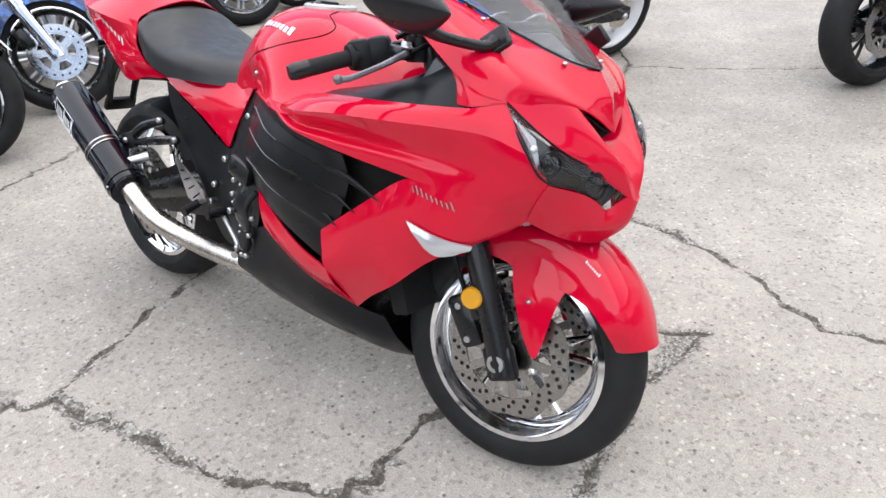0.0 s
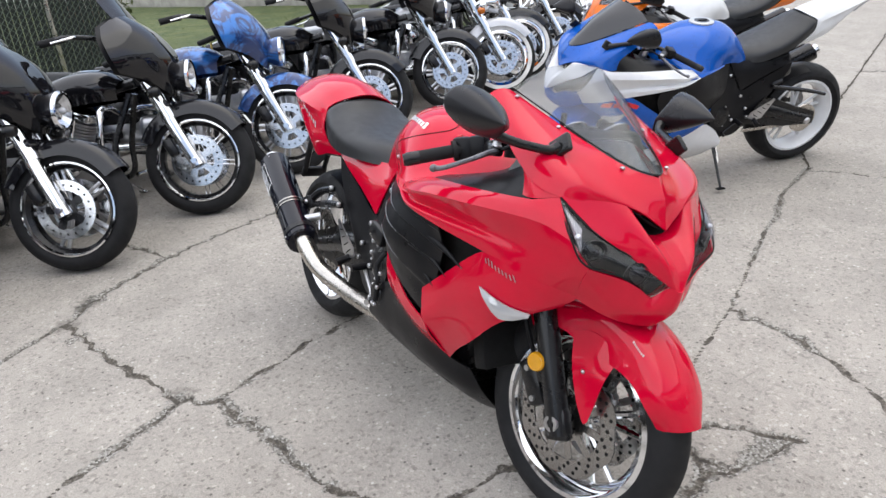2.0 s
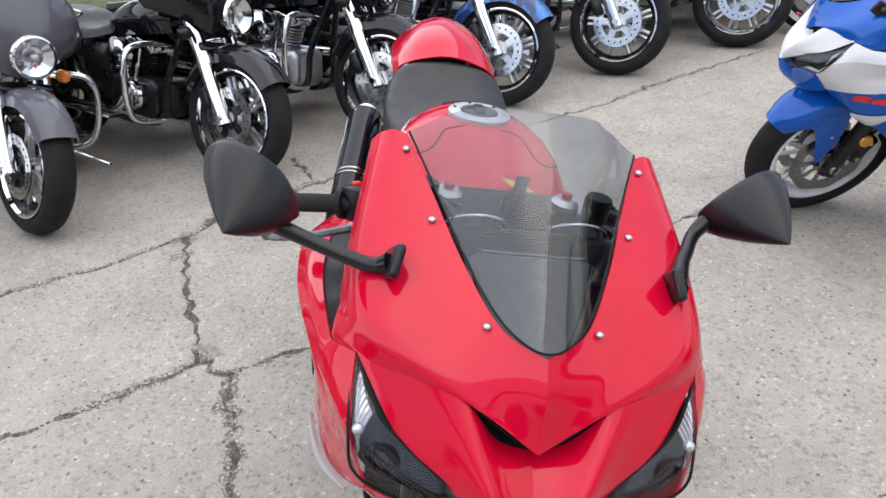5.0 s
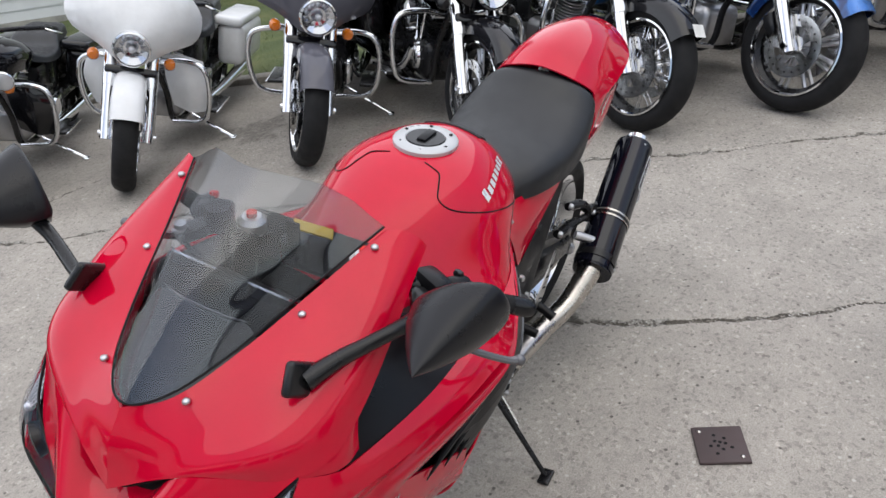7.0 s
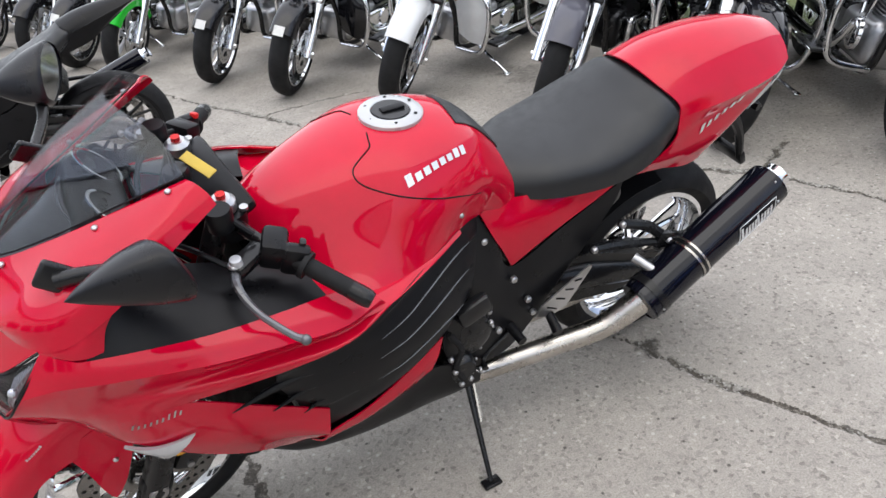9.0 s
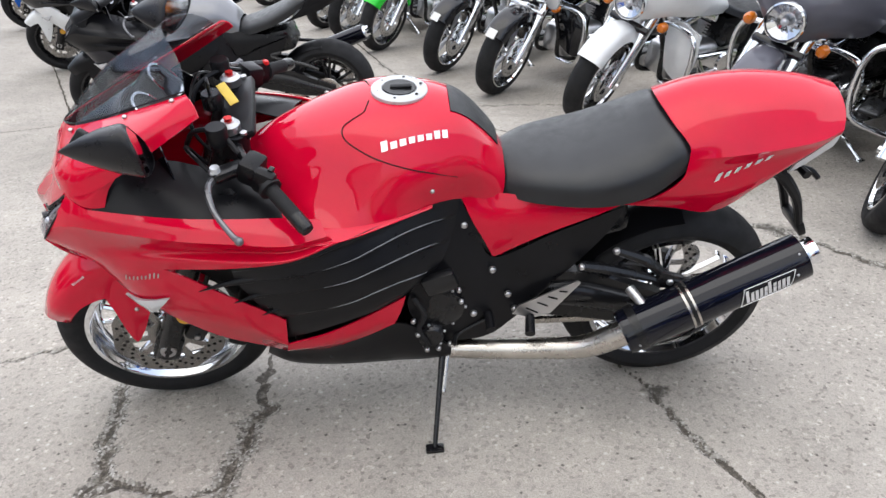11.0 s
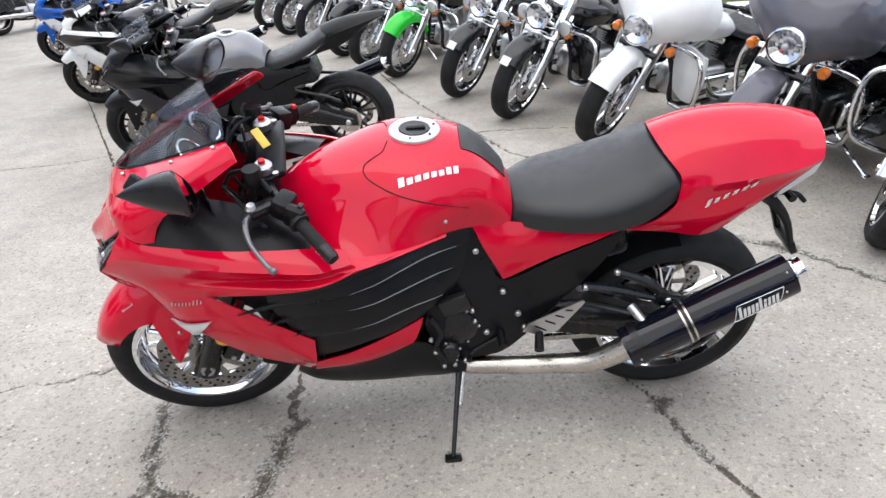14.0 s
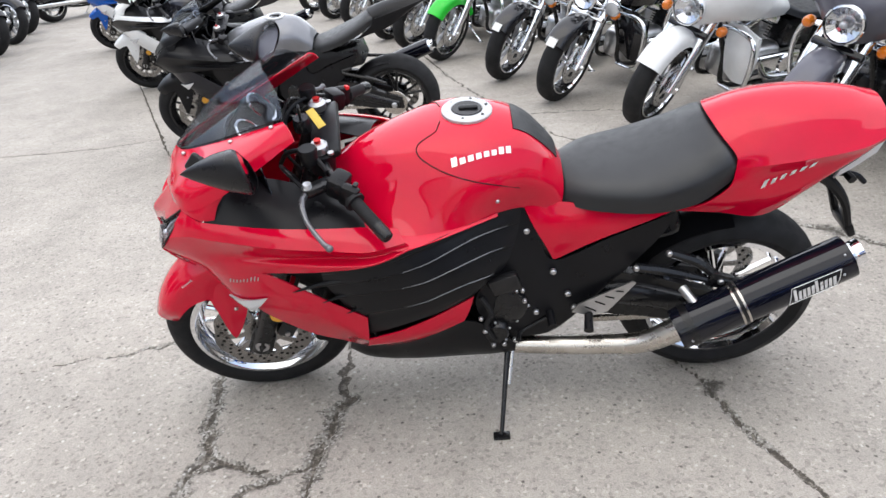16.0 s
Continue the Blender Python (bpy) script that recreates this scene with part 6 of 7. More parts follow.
    if spec.get("tall", False):
        ws = sheet(across([[(0.20, 0, 0.88), (0.21, 0.12, 0.88), (0.26, 0.22, 0.90)], [(0.27, 0, 1.04), (0.28, 0.13, 1.04), (0.33, 0.24, 1.03)], [(0.34, 0, 1.20), (0.35, 0.11, 1.19), (0.39, 0.19, 1.15)]]), 20, 10)
        part("windshield", turned(Geo().shell(ws, 0.004), st), SCREEN, bike, "tall clear windshield")
    # handlebar
    hb = Geo().tube([(0.62, -0.40, 0.955), (0.50, -0.36, 0.985), (0.36, -0.18, 0.985), (0.345, 0, 0.945), (0.36, 0.18, 0.985), (0.50, 0.36, 0.985), (0.62, 0.40, 0.955)], 0.014, 40, 10)
    bar = part("handlebar", turned(hb, st), spec.get("bar", SATIN), bike, "wide handlebar")
    for s in (-1, 1):
        part("grip", turned(Geo().tube([(0.53, s * 0.372, 0.98), (0.65, s * 0.408, 0.948)], 0.019, 2, 12), st), RUBBER, bar)
        part("lever", turned(Geo().tube([(0.48, s * 0.37, 0.985), (0.47, s * 0.42, 0.975), (0.57, s * 0.45, 0.945)], 0.007, 10, 6), st), CHROME, bar)
    if spec.get("tag"):
        part("price_tag", turned(Geo().box((0.004, 0.035, 0.065), Matrix.Translation((0.56, -0.40, 0.925)), 0.001), st), TAG, bar, "yellow paper tag on the bar")
    # tank, seat, rear
    tank = across([[(0.40, 0, 0.80), (0.40, 0.05, 0.79), (0.41, 0.08, 0.75), (0.42, 0.06, 0.69)], [(0.50, 0, 0.855), (0.50, 0.10, 0.835), (0.50, 0.155, 0.765), (0.50, 0.13, 0.68)], [(0.68, 0, 0.855), (0.68, 0.12, 0.83), (0.68, 0.172, 0.755), (0.68, 0.145, 0.665)],
                   [(0.86, 0, 0.80), (0.86, 0.10, 0.775), (0.86, 0.145, 0.72), (0.86, 0.12, 0.65)], [(0.98, 0, 0.72), (0.98, 0.06, 0.70), (0.98, 0.09, 0.67), (0.97, 0.08, 0.64)]])
    tk = part("fuel_tank", Geo().shell(sheet(tank, 30, 24), 0.004), spec.get("tank", col), bike, "teardrop fuel tank")
    part("tank_console", Geo().shell(sheet(across([[(0.52, 0, 0.866), (0.52, 0.035, 0.858)], [(0.68, 0, 0.866), (0.68, 0.04, 0.856)], [(0.90, 0, 0.80), (0.90, 0.03, 0.79)]]), 10, 14), 0.006), spec.get("console", CHROME), tk)
    seat = across([[(0.90, 0, 0.73), (0.90, 0.07, 0.72), (0.90, 0.10, 0.66)], [(1.05, 0, 0.675), (1.05, 0.14, 0.67), (1.05, 0.17, 0.62)], [(1.25, 0, 0.685), (1.25, 0.15, 0.68), (1.25, 0.18, 0.62)], [(1.36, 0, 0.745), (1.36, 0.13, 0.74), (1.36, 0.15, 0.66)],
                   [(1.60, 0, 0.765), (1.60, 0.11, 0.76), (1.60, 0.13, 0.69)], [(1.72, 0, 0.74), (1.72, 0.08, 0.735), (1.72, 0.10, 0.68)]])
    part("seat", Geo().shell(sheet(seat, 22, 28), 0.02), VINYL, bike, "black two-up seat")
    rg = [[(1.60 - rr * math.cos(a), w, 0.315 + rr * math.sin(a)) for w, rr in ((0, 0.375), (0.06, 0.37), (0.095, 0.34), (0.10, 0.25))] for a in np.linspace(radians(50), radians(190), 9)]
    part("rear_mudguard", Geo().shell(sheet(across(rg), 20, 24), 0.005), col, bike)
    for s in (-1, 1):
        bag = part("saddlebag", Geo().box((0.60, 0.19, 0.29), Matrix.Translation((1.66, s * 0.245, 0.475)) @ pose(0, 0, 0, -s * 4, 4, 0), 0.055, 4), spec.get("bags", col), bike, "hard saddlebag")
        part("bag_lid", Geo().box((0.61, 0.198, 0.07), Matrix.Translation((1.655, s * 0.240, 0.640)) @ pose(0, 0, 0, -s * 4, 4, 0), 0.028, 3), spec.get("bags", col), bag)
        part("exhaust_pipe", Geo().tube([(0.70, s * 0.16, 0.40), (0.80, s * 0.20, 0.27), (1.10, s * 0.215, 0.245), (1.60, s * 0.235, 0.255), (2.05, s * 0.235, 0.265)], [0.024, 0.026, 0.030, 0.042, 0.042], 26, 14), CHROME, bike, "chrome exhaust pipe")
        guard = Geo().tube([(0.43, s * 0.06, 0.62), (0.40, s * 0.20, 0.645), (0.375, s * 0.335, 0.625), (0.37, s * 0.375, 0.52), (0.385, s * 0.36, 0.36), (0.41, s * 0.30, 0.275), (0.46, s * 0.12, 0.245)], 0.0155, 40, 10)
        part("crash_bar", guard, CHROME, bike, "chrome crash bar")
        fb = part("floorboard", Geo().box((0.30, 0.10, 0.022), Matrix.Translation((0.78, s * 0.285, 0.262)), 0.01), SATIN, bike)
        part("board_trim", Geo().box((0.31, 0.012, 0.012), Matrix.Translation((0.78, s * 0.338, 0.262)), 0.004), CHROME, fb)
        if spec.get("lowers"):
            lw = sheet([[(0.39, s * 0.10, 0.66), (0.375, s * 0.22, 0.675), (0.40, s * 0.335, 0.64)], [(0.375, s * 0.12, 0.52), (0.345, s * 0.25, 0.52), (0.375, s * 0.365, 0.50)], [(0.40, s * 0.14, 0.36), (0.38, s * 0.25, 0.33), (0.41, s * 0.33, 0.33)]], 14, 14)
            part("lower_fairing", Geo().shell(lw + np.array([0.03, 0, 0]), 0.05), col, bike, "leg shield")
    # engine
    case = Geo().box((0.44, 0.26, 0.22), Matrix.Translation((0.76, 0, 0.335)), 0.05, 3)
    case.box((0.30, 0.20, 0.18), Matrix.Translation((1.10, 0, 0.36)), 0.04)
    eng = part("engine", case, SATIN if spec.get("dark") else ALU, bike, "V-twin engine")
    part("timing_cover", Geo().lathe([(0.0001, 0.022), (0.055, 0.022), (0.075, 0.010), (0.085, -0.02)], Matrix.Translation((0.72, 0.135, 0.345)), 24), CHROME, eng)
    part("primary_cover", Geo().box((0.46, 0.06, 0.16), Matrix.Translation((0.88, -0.16, 0.33)), 0.028, 3), CHROME, eng)
    part("derby_cover", Geo().lathe([(0.0001, -0.014), (0.06, -0.012), (0.07, 0.0)], Matrix.Translation((0.96, -0.19, 0.335)), 22), CHROME, eng)
    for lean in (-22, 22):
        cm = Matrix.Translation((0.76, 0, 0.40)) @ pose(0, 0, 0, 0, lean, 0)
        prof = [(0.060, 0.0)]
        for k in range(9):
            prof += [(0.062, 0.040 + 0.018 * k), (0.086, 0.041 + 0.018 * k), (0.086, 0.049 + 0.018 * k), (0.062, 0.050 + 0.018 * k)]
        fins = Geo().lathe(prof, cm @ pose(0, 0, 0, 90, 0, 0), 24)
        cyl = part("cylinder", fins, SATIN if spec.get("dark") else ALU, eng, "finned cylinder", 30)
        part("rocker_cover", Geo().box((0.165, 0.17, 0.065), cm @ Matrix.Translation((0, 0, 0.235)), 0.022, 3), CHROME, eng)
        part("pushrod", Geo().tube([(0.76 + (0.03 if lean > 0 else -0.03), 0.11, 0.40), cm @ Vector((0, 0.098, 0.21))], 0.011, 2, 8), CHROME, eng)
    part("air_cleaner", Geo().lathe([(0.0001, 0.03), (0.06, 0.028), (0.085, 0.012), (0.085, -0.03)], Matrix.Translation((0.76, 0.175, 0.565)), 26), CHROME, eng, "round chrome air cleaner")
    frame_g = Geo()
    for s in (-1, 1):
        frame_g.tube([(0.36, s * 0.03, 0.72), (0.45, s * 0.09, 0.45), (0.52, s * 0.11, 0.23), (1.05, s * 0.12, 0.22), (1.30, s * 0.12, 0.36)], 0.018, 24, 8)
    frame_g.tube([(0.33, 0, 0.78), (0.80, 0, 0.68), (1.25, 0, 0.58)], 0.028, 14, 8)
    part("frame", frame_g, SATIN, bike)
    part("swingarm", Geo().box((0.55, 0.30, 0.05), Matrix.Translation((1.38, 0, 0.33)), 0.015), SATIN, bike)
    part("battery_box", Geo().box((0.30, 0.24, 0.22), Matrix.Translation((1.12, 0, 0.50)), 0.04), SATIN, bike)
    if spec.get("topbox"):
        tb = part("top_box", Geo().box((0.36, 0.50, 0.26), Matrix.Translation((1.98, 0, 0.84)), 0.07, 4), spec.get("bags", col), bike, "hard top box")
        part("backrest", Geo().box((0.09, 0.42, 0.22), Matrix.Translation((1.76, 0, 0.86)) @ pose(0, 0, 0, 0, 10, 0), 0.035, 3), VINYL, tb)
    part("tail_light", Geo().box((0.04, 0.10, 0.06), Matrix.Translation((1.99, 0, 0.52)), 0.015), REDMARK, bike)
    t = math.tan(radians(spec.get("lean", 13.0)))
    foot = Vector((0.60, -0.44, 0.44 * t * 0.98 + 0.008))
    stand = part("side_stand", Geo().tube([(0.66, -0.15, 0.24), (0.63, -0.24, 0.20), tuple(foot)], 0.011, 10, 8), CHROME, bike, "chrome side stand")
    part("stand_foot", Geo().box((0.06, 0.04, 0.012), Matrix.Translation(foot), 0.004), CHROME, stand)
    return bike


BK = dict(col=BLACK, spokes=5)
ROW = [
    (4.25, -3.75, 57, 9, dict(BK, smoked=True, dark=True), "black touring motorcycle with a batwing fairing"),
    (3.92, -3.06, 57, 9, dict(BK, smoked=True, fairing=False, lamps=True, white=True), "black touring motorcycle with chrome lamps"),
    (3.53, -2.58, 57, 9, dict(col=SILVER, guard=SILVER, fairing=False, lamps=True, white=True, bright=True, spokes="wire"), "silver cruiser with whitewall tyres and wire wheels"),
    (3.39, -1.99, 57, 9, dict(BK, smoked=True, bright=True, spokes=9), "black touring motorcycle with a bright cast wheel"),
    (3.04, -1.11, 57, 9, dict(BK, smoked=True, spokes=9), "black touring motorcycle beside the blue one"),
    (2.66, -0.35, 57, 9, dict(col=FLAMES, smoked=True, spokes=9, tag=True), "blue touring motorcycle with painted flames"),
    (2.29, 0.31, 57, 9, dict(BK, smoked=True, spokes="wire", sticker=True), "black touring motorcycle with wire wheels and a sticker"),
    (1.90, 1.03, 52, 10, dict(BK, smoked=True, spokes=5, dark=True), "black touring motorcycle with five twin spokes"),
    (1.50, 1.90, 34, 18, dict(col=GREY, spokes=5, dark=True, bags=BLACK, lean=12.0), "satin charcoal touring motorcycle with a batwing fairing"),
    (0.95, 2.80, 33, 20, dict(col=WHITE, lowers=True, spokes=5, lean=14.0), "white touring motorcycle with leg shields"),
    (0.42, 3.53, 42, 14, dict(BK, fairing=False, lamps=True, lowers=True, sticker=True), "black touring motorcycle with passing lamps and a sticker"),
    (0.02, 4.33, 44, 14, dict(BK, fairing=False, lamps=True, sticker=True), "black touring motorcycle with chrome passing lamps"),
    (-0.60, 5.33, 46, 12, dict(col=GREEN, tank=BLACK, bags=BLACK, fairing=False, lamps=True), "black motorcycle with a bright green front mudguard"),
    (-1.00, 6.05, 46, 12, dict(BK, fairing=False, lamps=True, sticker=True), "black touring motorcycle in the far row"),
    (-1.35, 6.75, 46, 12, dict(BK, fairing=False, lamps=True), "black cruiser in the far row"),
    (-1.95, 7.9, 46, 12, dict(BK, fairing=False, lamps=True, sticker=True), "black touring motorcycle in the far row"),
    (-2.45, 8.8, 46, 12, dict(BK, fairing=False, lamps=True), "black cruiser in the far row"),
    (-3.0, 9.8, 46, 12, dict(BK, fairing=False, lamps=True, bright=True), "black cruiser in the far row"),
]
for row in ROW:
    tourer(*row)

# ---------------------------------------------------------------- other sport motorcycles
ROW_LEFT = [
    (-6.3, 6.2, 165, 0, dict(BK, spokes="wire"), "black touring motorcycle across the yard"),
    (-6.75, 7.25, 165, 0, dict(BK, fairing=False, lamps=True, bright=True), "black cruiser across the yard"),
    (-7.15, 8.3, 165, 0, dict(BK, spokes=9), "black touring motorcycle across the yard"),
    (-7.6, 9.3, 165, 0, dict(BK, fairing=False, lamps=True), "black cruiser across the yard"),
    (-7.3, 12.2, 248, 0, dict(BK), "black touring motorcycle seen from behind"),
    (-5.6, 11.6, 20, 0, dict(col=GREEN, fairing=False, lamps=True), "green motorcycle at the far end"),
]
for row in ROW_LEFT:
    tourer(*row)
tourer(5.75, -5.25, 25, 20, dict(BK, bright=True, fairing=False, lamps=True), "black wide-tyred cruiser beyond the row")

BLUE_BIKE = dict(main=BLUE, shoulder=WHITE, nose=WHITE, side=WHITE, low=BLUE, tank=BLUE, tail=WHITE, fender=BLUE, rim=WHITE, seat_red=False, belly=WHITE, can=SATIN, cans=(1,), kick=0.09, slim=0.55, thin=0.6, screen=PIANO, mark=REDMARK, detail=True)
squat(sport_bike(pose(0.965, -2.19, 0, 10, 0, 256.5) @ Matrix.Scale(0.955, 4), BLUE_BIKE, "blue and white sport motorcycle with white wheels", False, 20.0), 0.93)
DARK_BIKE = dict(main=PLASTIC, side=PLASTIC, low=CANBLACK, tank=MIDGREY, tail=PLASTIC, fender=PLASTIC, rim=SATIN, seat_red=False, cans=(1,), kick=0.14, slim=0.6, thin=0.7)
squat(sport_bike(pose(-1.33, 2.795, 0, 11, 0, -0.8) @ Matrix.Scale(0.955, 4), DARK_BIKE, "black and grey sport motorcycle on its side stand", False, 12.0, "sport motorcycles"), 0.88)
PALE_BIKE = dict(main=WHITE, side=BLACK, low=WHITE, tank=BLACK, tail=BLACK, fender=WHITE, rim=SATIN, seat_red=False, cans=(1,), kick=0.12, slim=0.4, thin=0.5)
squat(sport_bike(pose(-2.66, 4.82, 0, 11, 0, 0) @ Matrix.Scale(0.955, 4), PALE_BIKE, "white and black sport motorcycle on its side stand", False, 12.0, "sport motorcycles"), 0.9)
SKY_BIKE = dict(main=BLUE, side=BLUE, low=WHITE, tank=BLUE, tail=BLUE, fender=BLUE, rim=SATIN, seat_red=False, cans=(1,), kick=0.12, slim=0.4, thin=0.5)
squat(sport_bike(pose(-4.25, 7.3, 0, 11, 0, 2) @ Matrix.Scale(0.955, 4), SKY_BIKE, "blue sport motorcycle on its side stand", False, 12.0, "sport motorcycles"), 0.9)
AMBER_BIKE = dict(main=ORANGE, side=WHITE, low=ORANGE, tank=WHITE, tail=ORANGE, fender=BLACK, rim=SATIN, seat_red=False, cans=(1,), kick=0.10, slim=0.35, thin=0.4)
squat(sport_bike(pose(2.10, -3.35, 0, 11, 0, 254) @ Matrix.Scale(0.955, 4), AMBER_BIKE, "orange and white sport motorcycle behind the blue one", False, 15.0, "sport motorcycles"), 0.92)
squat(sport_bike(pose(-0.86, -3.72, 0, 11, 0, 65) @ Matrix.Scale(0.955, 4), dict(DARK_BIKE, tank=BLACK), "black sport motorcycle parked at the open side", False, 8.0, "sport motorcycles"), 0.90)


# ---------------------------------------------------------------- beyond the yard
N1, N2 = Vector((0.9, 0.435, 0)), Vector((-0.435, 0.9, 0))


def beyond(d, along_):
    return N1 * d + N2 * along_


def lawn_strip():
    g = np.array([[tuple(beyond(d, s) + Vector((0, 0, 0.045 + 0.02 * noise.noise((d * 0.6, s * 0.6, 0))))) for d in np.linspace(4.05, 26, 30)] for s in np.linspace(-9.7, 22, 40)])
    geo = Geo().grid(g)
    rnd = random.Random(4)
    for _ in range(16000):
        s, d = rnd.uniform(-9.5, 14), 4.05 + 6.5 * rnd.random() ** 1.4
        p = beyond(d, s)
        a, h, w = rnd.uniform(0, 6.3), rnd.uniform(0.02, 0.055), 0.005
        lean = Vector((rnd.gauss(0, 0.02), rnd.gauss(0, 0.02), h))
        b = Vector((math.cos(a) * w, math.sin(a) * w, 0))
        base = p + Vector((0, 0, 0.035))
        geo.add([base - b, base + b, base + lean], [(0, 1, 2)])
    me = part("lawn", geo, GRASS, None, "", 180)
    tagged(me, "short patchy grass strip behind the row", "grass", kind="stuff")


lawn_strip()
edge = part("kerb", Geo().box((0.14, 34, 0.10), Matrix.Translation(beyond(4.0, 2.0)) @ pose(0, 0, 0, 0, 0, math.degrees(math.atan2(0.435, 0.9))), 0.02), CONCRETE, None)
tagged(edge, "low concrete kerb along the grass", "kerb", kind="structure")
edge.name = "trim_kerb"


def slat_fence():
    f = thing("fence", Matrix(), "dark chain-link fence with privacy slats", "fence")
    a, b = beyond(7.35, -3.55), beyond(7.35, -1.1)
    way = (b - a).normalized()
    length = (b - a).length
    for k in range(4):
        p = a + way * length * k / 3
        part("post", Geo().tube([p, p + Vector((0, 0, 1.9))], 0.03, 2, 10), STEEL, f)
    part("top_rail", Geo().tube([a + Vector((0, 0, 1.85)), b + Vector((0, 0, 1.85))], 0.02, 2, 8), STEEL, f)
    yaw = math.degrees(math.atan2(way.y, way.x))
    slat = None
    for k in range(34):
        p = a + way * length * (k + 0.5) / 34
        if slat is None:
            slat = part("slat", Geo().box((0.062, 0.008, 1.74), Matrix(), 0.0), MESHWIRE, f)
            ob = slat
        else:
            ob = new("slat", slat.data)
            ob.parent = f
        ob.matrix_local = Matrix.Translation(p + Vector((0, 0, 0.95))) @ pose(0, 0, 0, 0, 0, yaw)
    wire = Geo()
    for k in range(-30, 50):
        for sgn in (-1, 1):
            s0, s1 = k * 0.075, k * 0.075 + sgn * 1.75
            lo_, hi_ = max(0.0, min(s0, s1)), min(length, max(s0, s1))
            if hi_ - lo_ < 0.05:
                continue
            z0, z1 = (0.08 + 1.75 * (q - s0) / (s1 - s0) for q in (lo_, hi_))
            wire.tube([a + way * lo_ - N1 * 0.012 + Vector((0, 0, z0)), a + way * hi_ - N1 * 0.012 + Vector((0, 0, z1))], 0.004, 2, 4, False)
    tagged(part("wire_mesh", wire, WIRE, f), kind="stuff")


slat_fence()


def house():
    h = thing("house", Matrix(), "white-sided house on a stone footing beyond the grass", "house")
    yaw = math.degrees(math.atan2(0.9, -0.435))
    base = beyond(10.65, 9.0)
    m = Matrix.Translation(base) @ pose(0, 0, 0, 0, 0, yaw)
    part("footing", Geo().box((12.9, 4.86, 0.16), m @ Matrix.Translation((0, 0, 0.06)), 0.02), STONE, h)
    part("wall", Geo().box((12.8, 4.8, 4.5), m @ Matrix.Translation((0, 0, 2.35)), 0.02), SIDING, h)
    board = None
    for s in (-1, 1):
        for k in range(29):
            mm = m @ Matrix.Translation((0, s * 2.41, 0.20 + 0.15 * k)) @ pose(0, 0, 0, s * 5, 0, 0)
            part("siding_board", Geo().box((12.8, 0.02, 0.155), mm, 0.0), SIDING, h)
    part("roof", Geo().add([m @ Vector(p) for p in ((-6.8, -2.9, 4.5), (6.8, -2.9, 4.5), (6.8, 0, 6.2), (-6.8, 0, 6.2), (6.8, 2.9, 4.5), (-6.8, 2.9, 4.5))], [(0, 1, 2, 3), (3, 2, 4, 5), (0, 3, 5), (1, 4, 2)]), GREY, h, "dark roof")


house()


def garage():
    """A low white-sided building across the grass, its long front square to the row."""
    h = thing("garage", Matrix(), "low white-sided building across the grass", "building")
    yaw = math.degrees(math.atan2(0.435, 0.9))
    m = Matrix.Translation(beyond(17.5, -12.3)) @ pose(0, 0, 0, 0, 0, yaw)
    part("footing", Geo().box((20.1, 5.06, 0.26), m @ Matrix.Translation((0, 0, 0.10)), 0.02), STONE, h)
    part("wall", Geo().box((20.0, 5.0, 2.8), m @ Matrix.Translation((0, 0, 1.6)), 0.02), SIDING, h)
    for k in range(17):
        part("siding_board", Geo().box((20.0, 0.02, 0.155), m @ Matrix.Translation((0, 2.51, 0.32 + 0.15 * k)) @ pose(0, 0, 0, 5, 0, 0), 0.0), SIDING, h)
    part("roof", Geo().box((20.6, 5.7, 0.18), m @ Matrix.Translation((0, 0, 3.05)), 0.03), GREY, h, "dark flat roof")


garage()


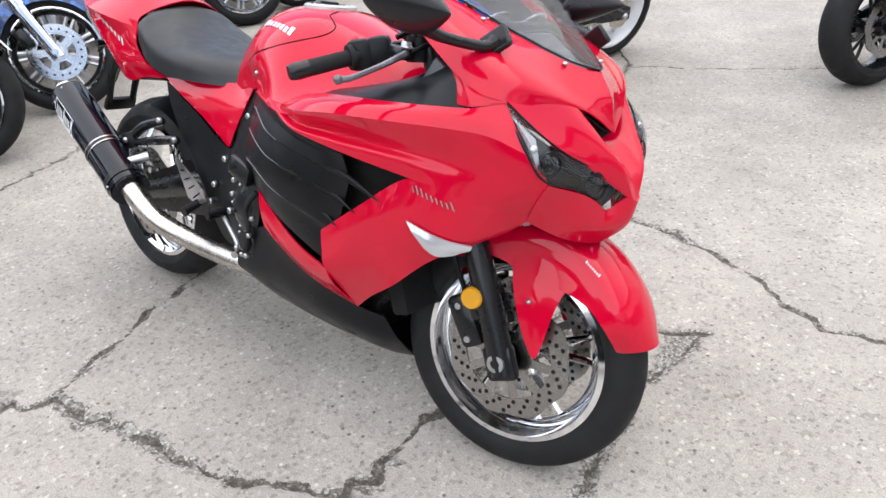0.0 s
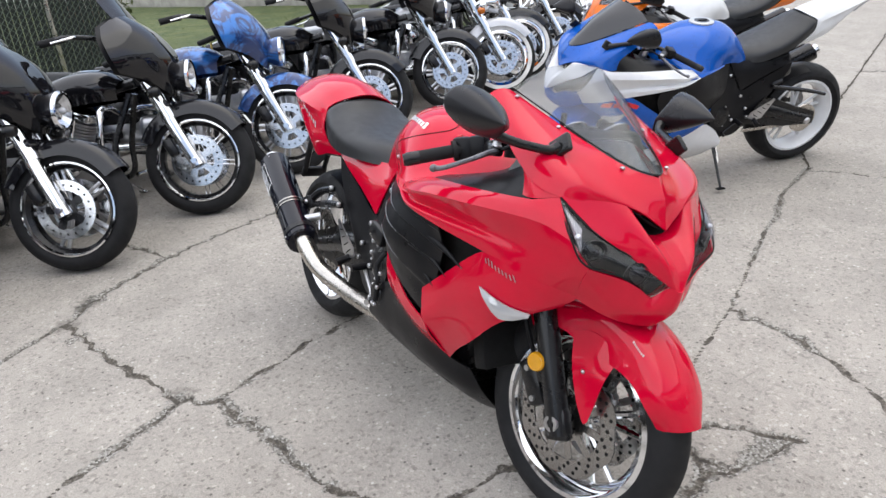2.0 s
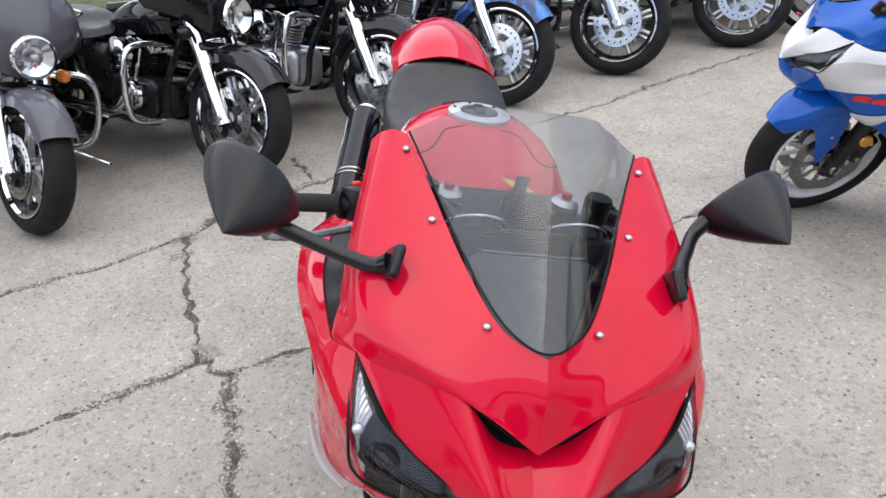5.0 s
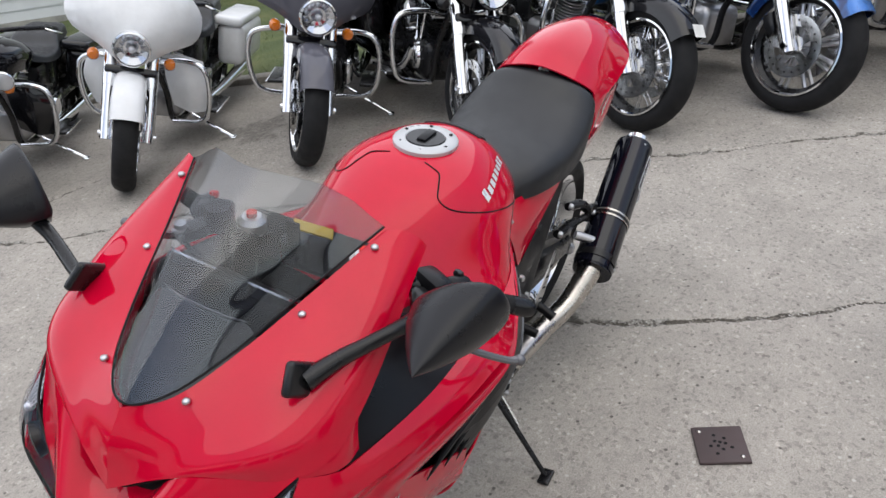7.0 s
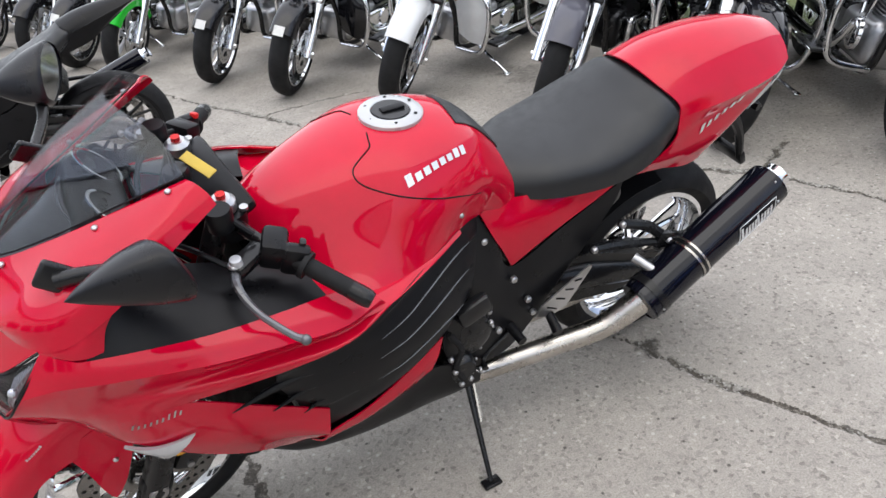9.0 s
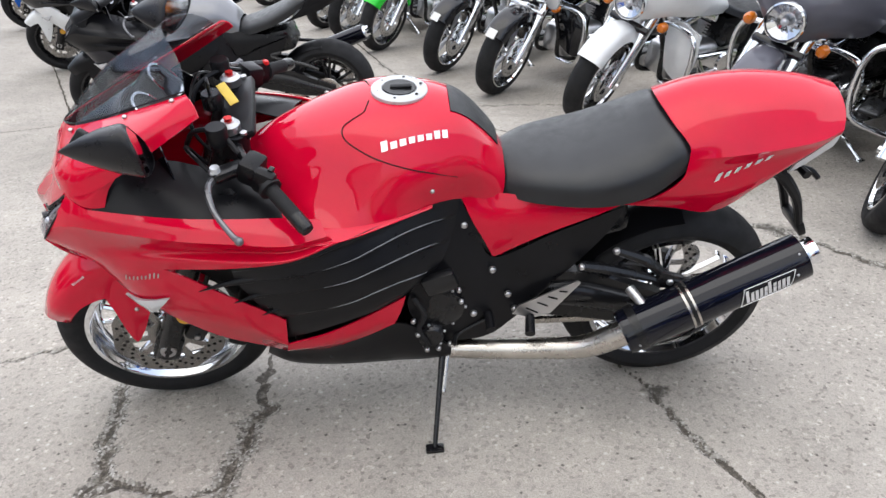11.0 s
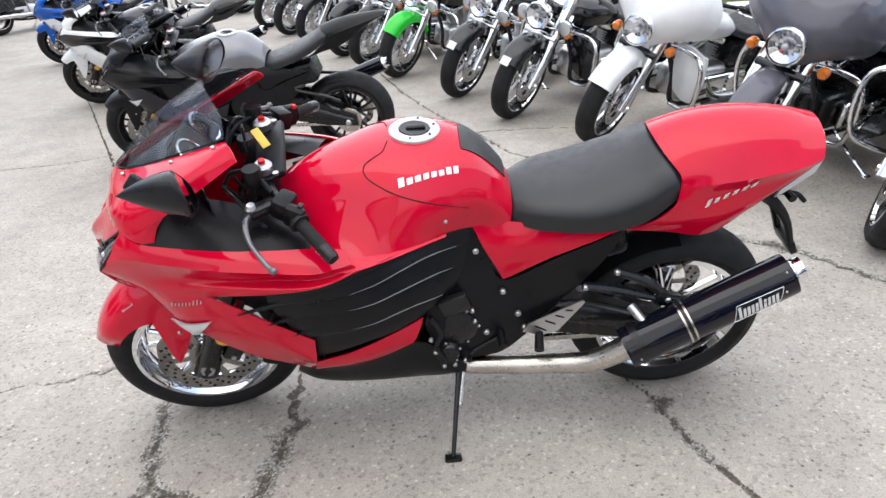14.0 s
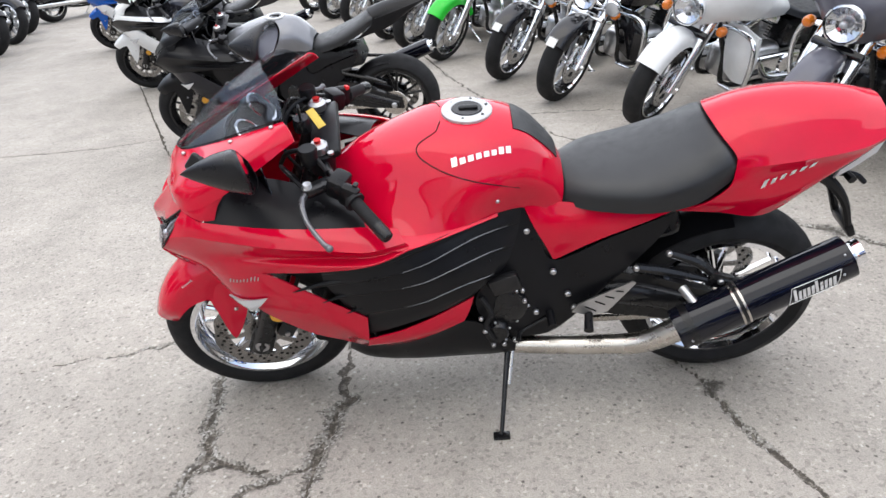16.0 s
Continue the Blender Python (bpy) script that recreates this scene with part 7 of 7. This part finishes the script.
def bush():
    """Dense leaves behind the end of the fence."""
    b = thing("bush", Matrix.Translation(beyond(8.3, -3.7)), "dense dark green bush behind the fence", "bush")
    rnd = random.Random(8)
    limbs, leaves = Geo(), Geo()
    for k in range(9):
        a = k * 0.7
        limbs.tube([(0, 0, 0), (0.18 * math.cos(a), 0.18 * math.sin(a), 0.7), (0.5 * math.cos(a), 0.5 * math.sin(a), 1.5)], [0.03, 0.02, 0.006], 8, 6)
    part("stems", limbs, BROWN, b)
    for _ in range(2600):
        z = rnd.uniform(0.1, 1.9)
        r = (0.72 - 0.22 * abs(z - 0.9)) * rnd.random() ** 0.4 * (1 + 0.25 * noise.noise((z * 2, rnd.random(), 0)))
        a = rnd.uniform(0, 6.3)
        p = Vector((r * math.cos(a), r * math.sin(a), z))
        u = Vector((rnd.gauss(0, 1), rnd.gauss(0, 1), rnd.gauss(0, 1))).normalized() * 0.045
        w = u.cross(Vector((rnd.gauss(0, 1), rnd.gauss(0, 1), rnd.gauss(0, 1)))).normalized() * 0.02
        leaves.add([p - u, p + w, p + u, p - w], [(0, 1, 2, 3)])
    tagged(part("leaves", leaves, GRASS, b, "", 180), kind="stuff")


bush()


def board_gate():
    g = thing("gate", Matrix(), "brown board gate between house and fence", "gate")
    a = beyond(8.1, -1.05)
    yaw = math.degrees(math.atan2(N2.y, N2.x))
    for k in range(6):
        p = a + N2 * (0.10 * k + 0.05)
        part("board", Geo().box((0.094, 0.022, 1.8), Matrix.Translation(p + Vector((0, 0, 0.9))) @ pose(0, 0, 0, 0, 0, yaw), 0.004), BROWN, g)


board_gate()
pole = part("post", Geo().tube([(6.47, -4.86, 0), (6.47, -4.86, 2.4)], 0.06, 2, 16), STEEL, None)
tagged(pole, "grey galvanised steel post by the kerb", "post")


def reflection_backdrop():
    """Plain walls added out of view, closing the open side; they block low sky and darken reflections."""
    b = thing("unseen_backdrop", Matrix(), "unseen plain wall added to block low sky and darken reflections", "building")
    part("wall", Geo().box((0.4, 17.0, 4.2), Matrix.Translation((-8.6, -3.2, 2.1)), 0.02), SIDING, b)
    part("wall", Geo().box((7.4, 0.4, 4.2), Matrix.Translation((-4.7, -11.5, 2.1)), 0.02), SIDING, b)
    part("backdrop_edge", Geo().box((0.7, 17.4, 0.25), Matrix.Translation((-8.55, -3.2, 4.32)), 0.03), GREY, b, "dark top edge of the added backdrop")
    part("backdrop_edge", Geo().box((7.5, 0.7, 0.25), Matrix.Translation((-4.4, -11.45, 4.32)), 0.03), GREY, b, "dark top edge of the added backdrop")
    # invented dark panes, only there to break up the reflections
    for k in range(5):
        part("backdrop_pane", Geo().box((0.05, 2.2, 2.1), Matrix.Translation((-8.39, -9.2 + 2.9 * k, 1.45)), 0.01), PIANO, b, "dark pane added for reflections")


reflection_backdrop()
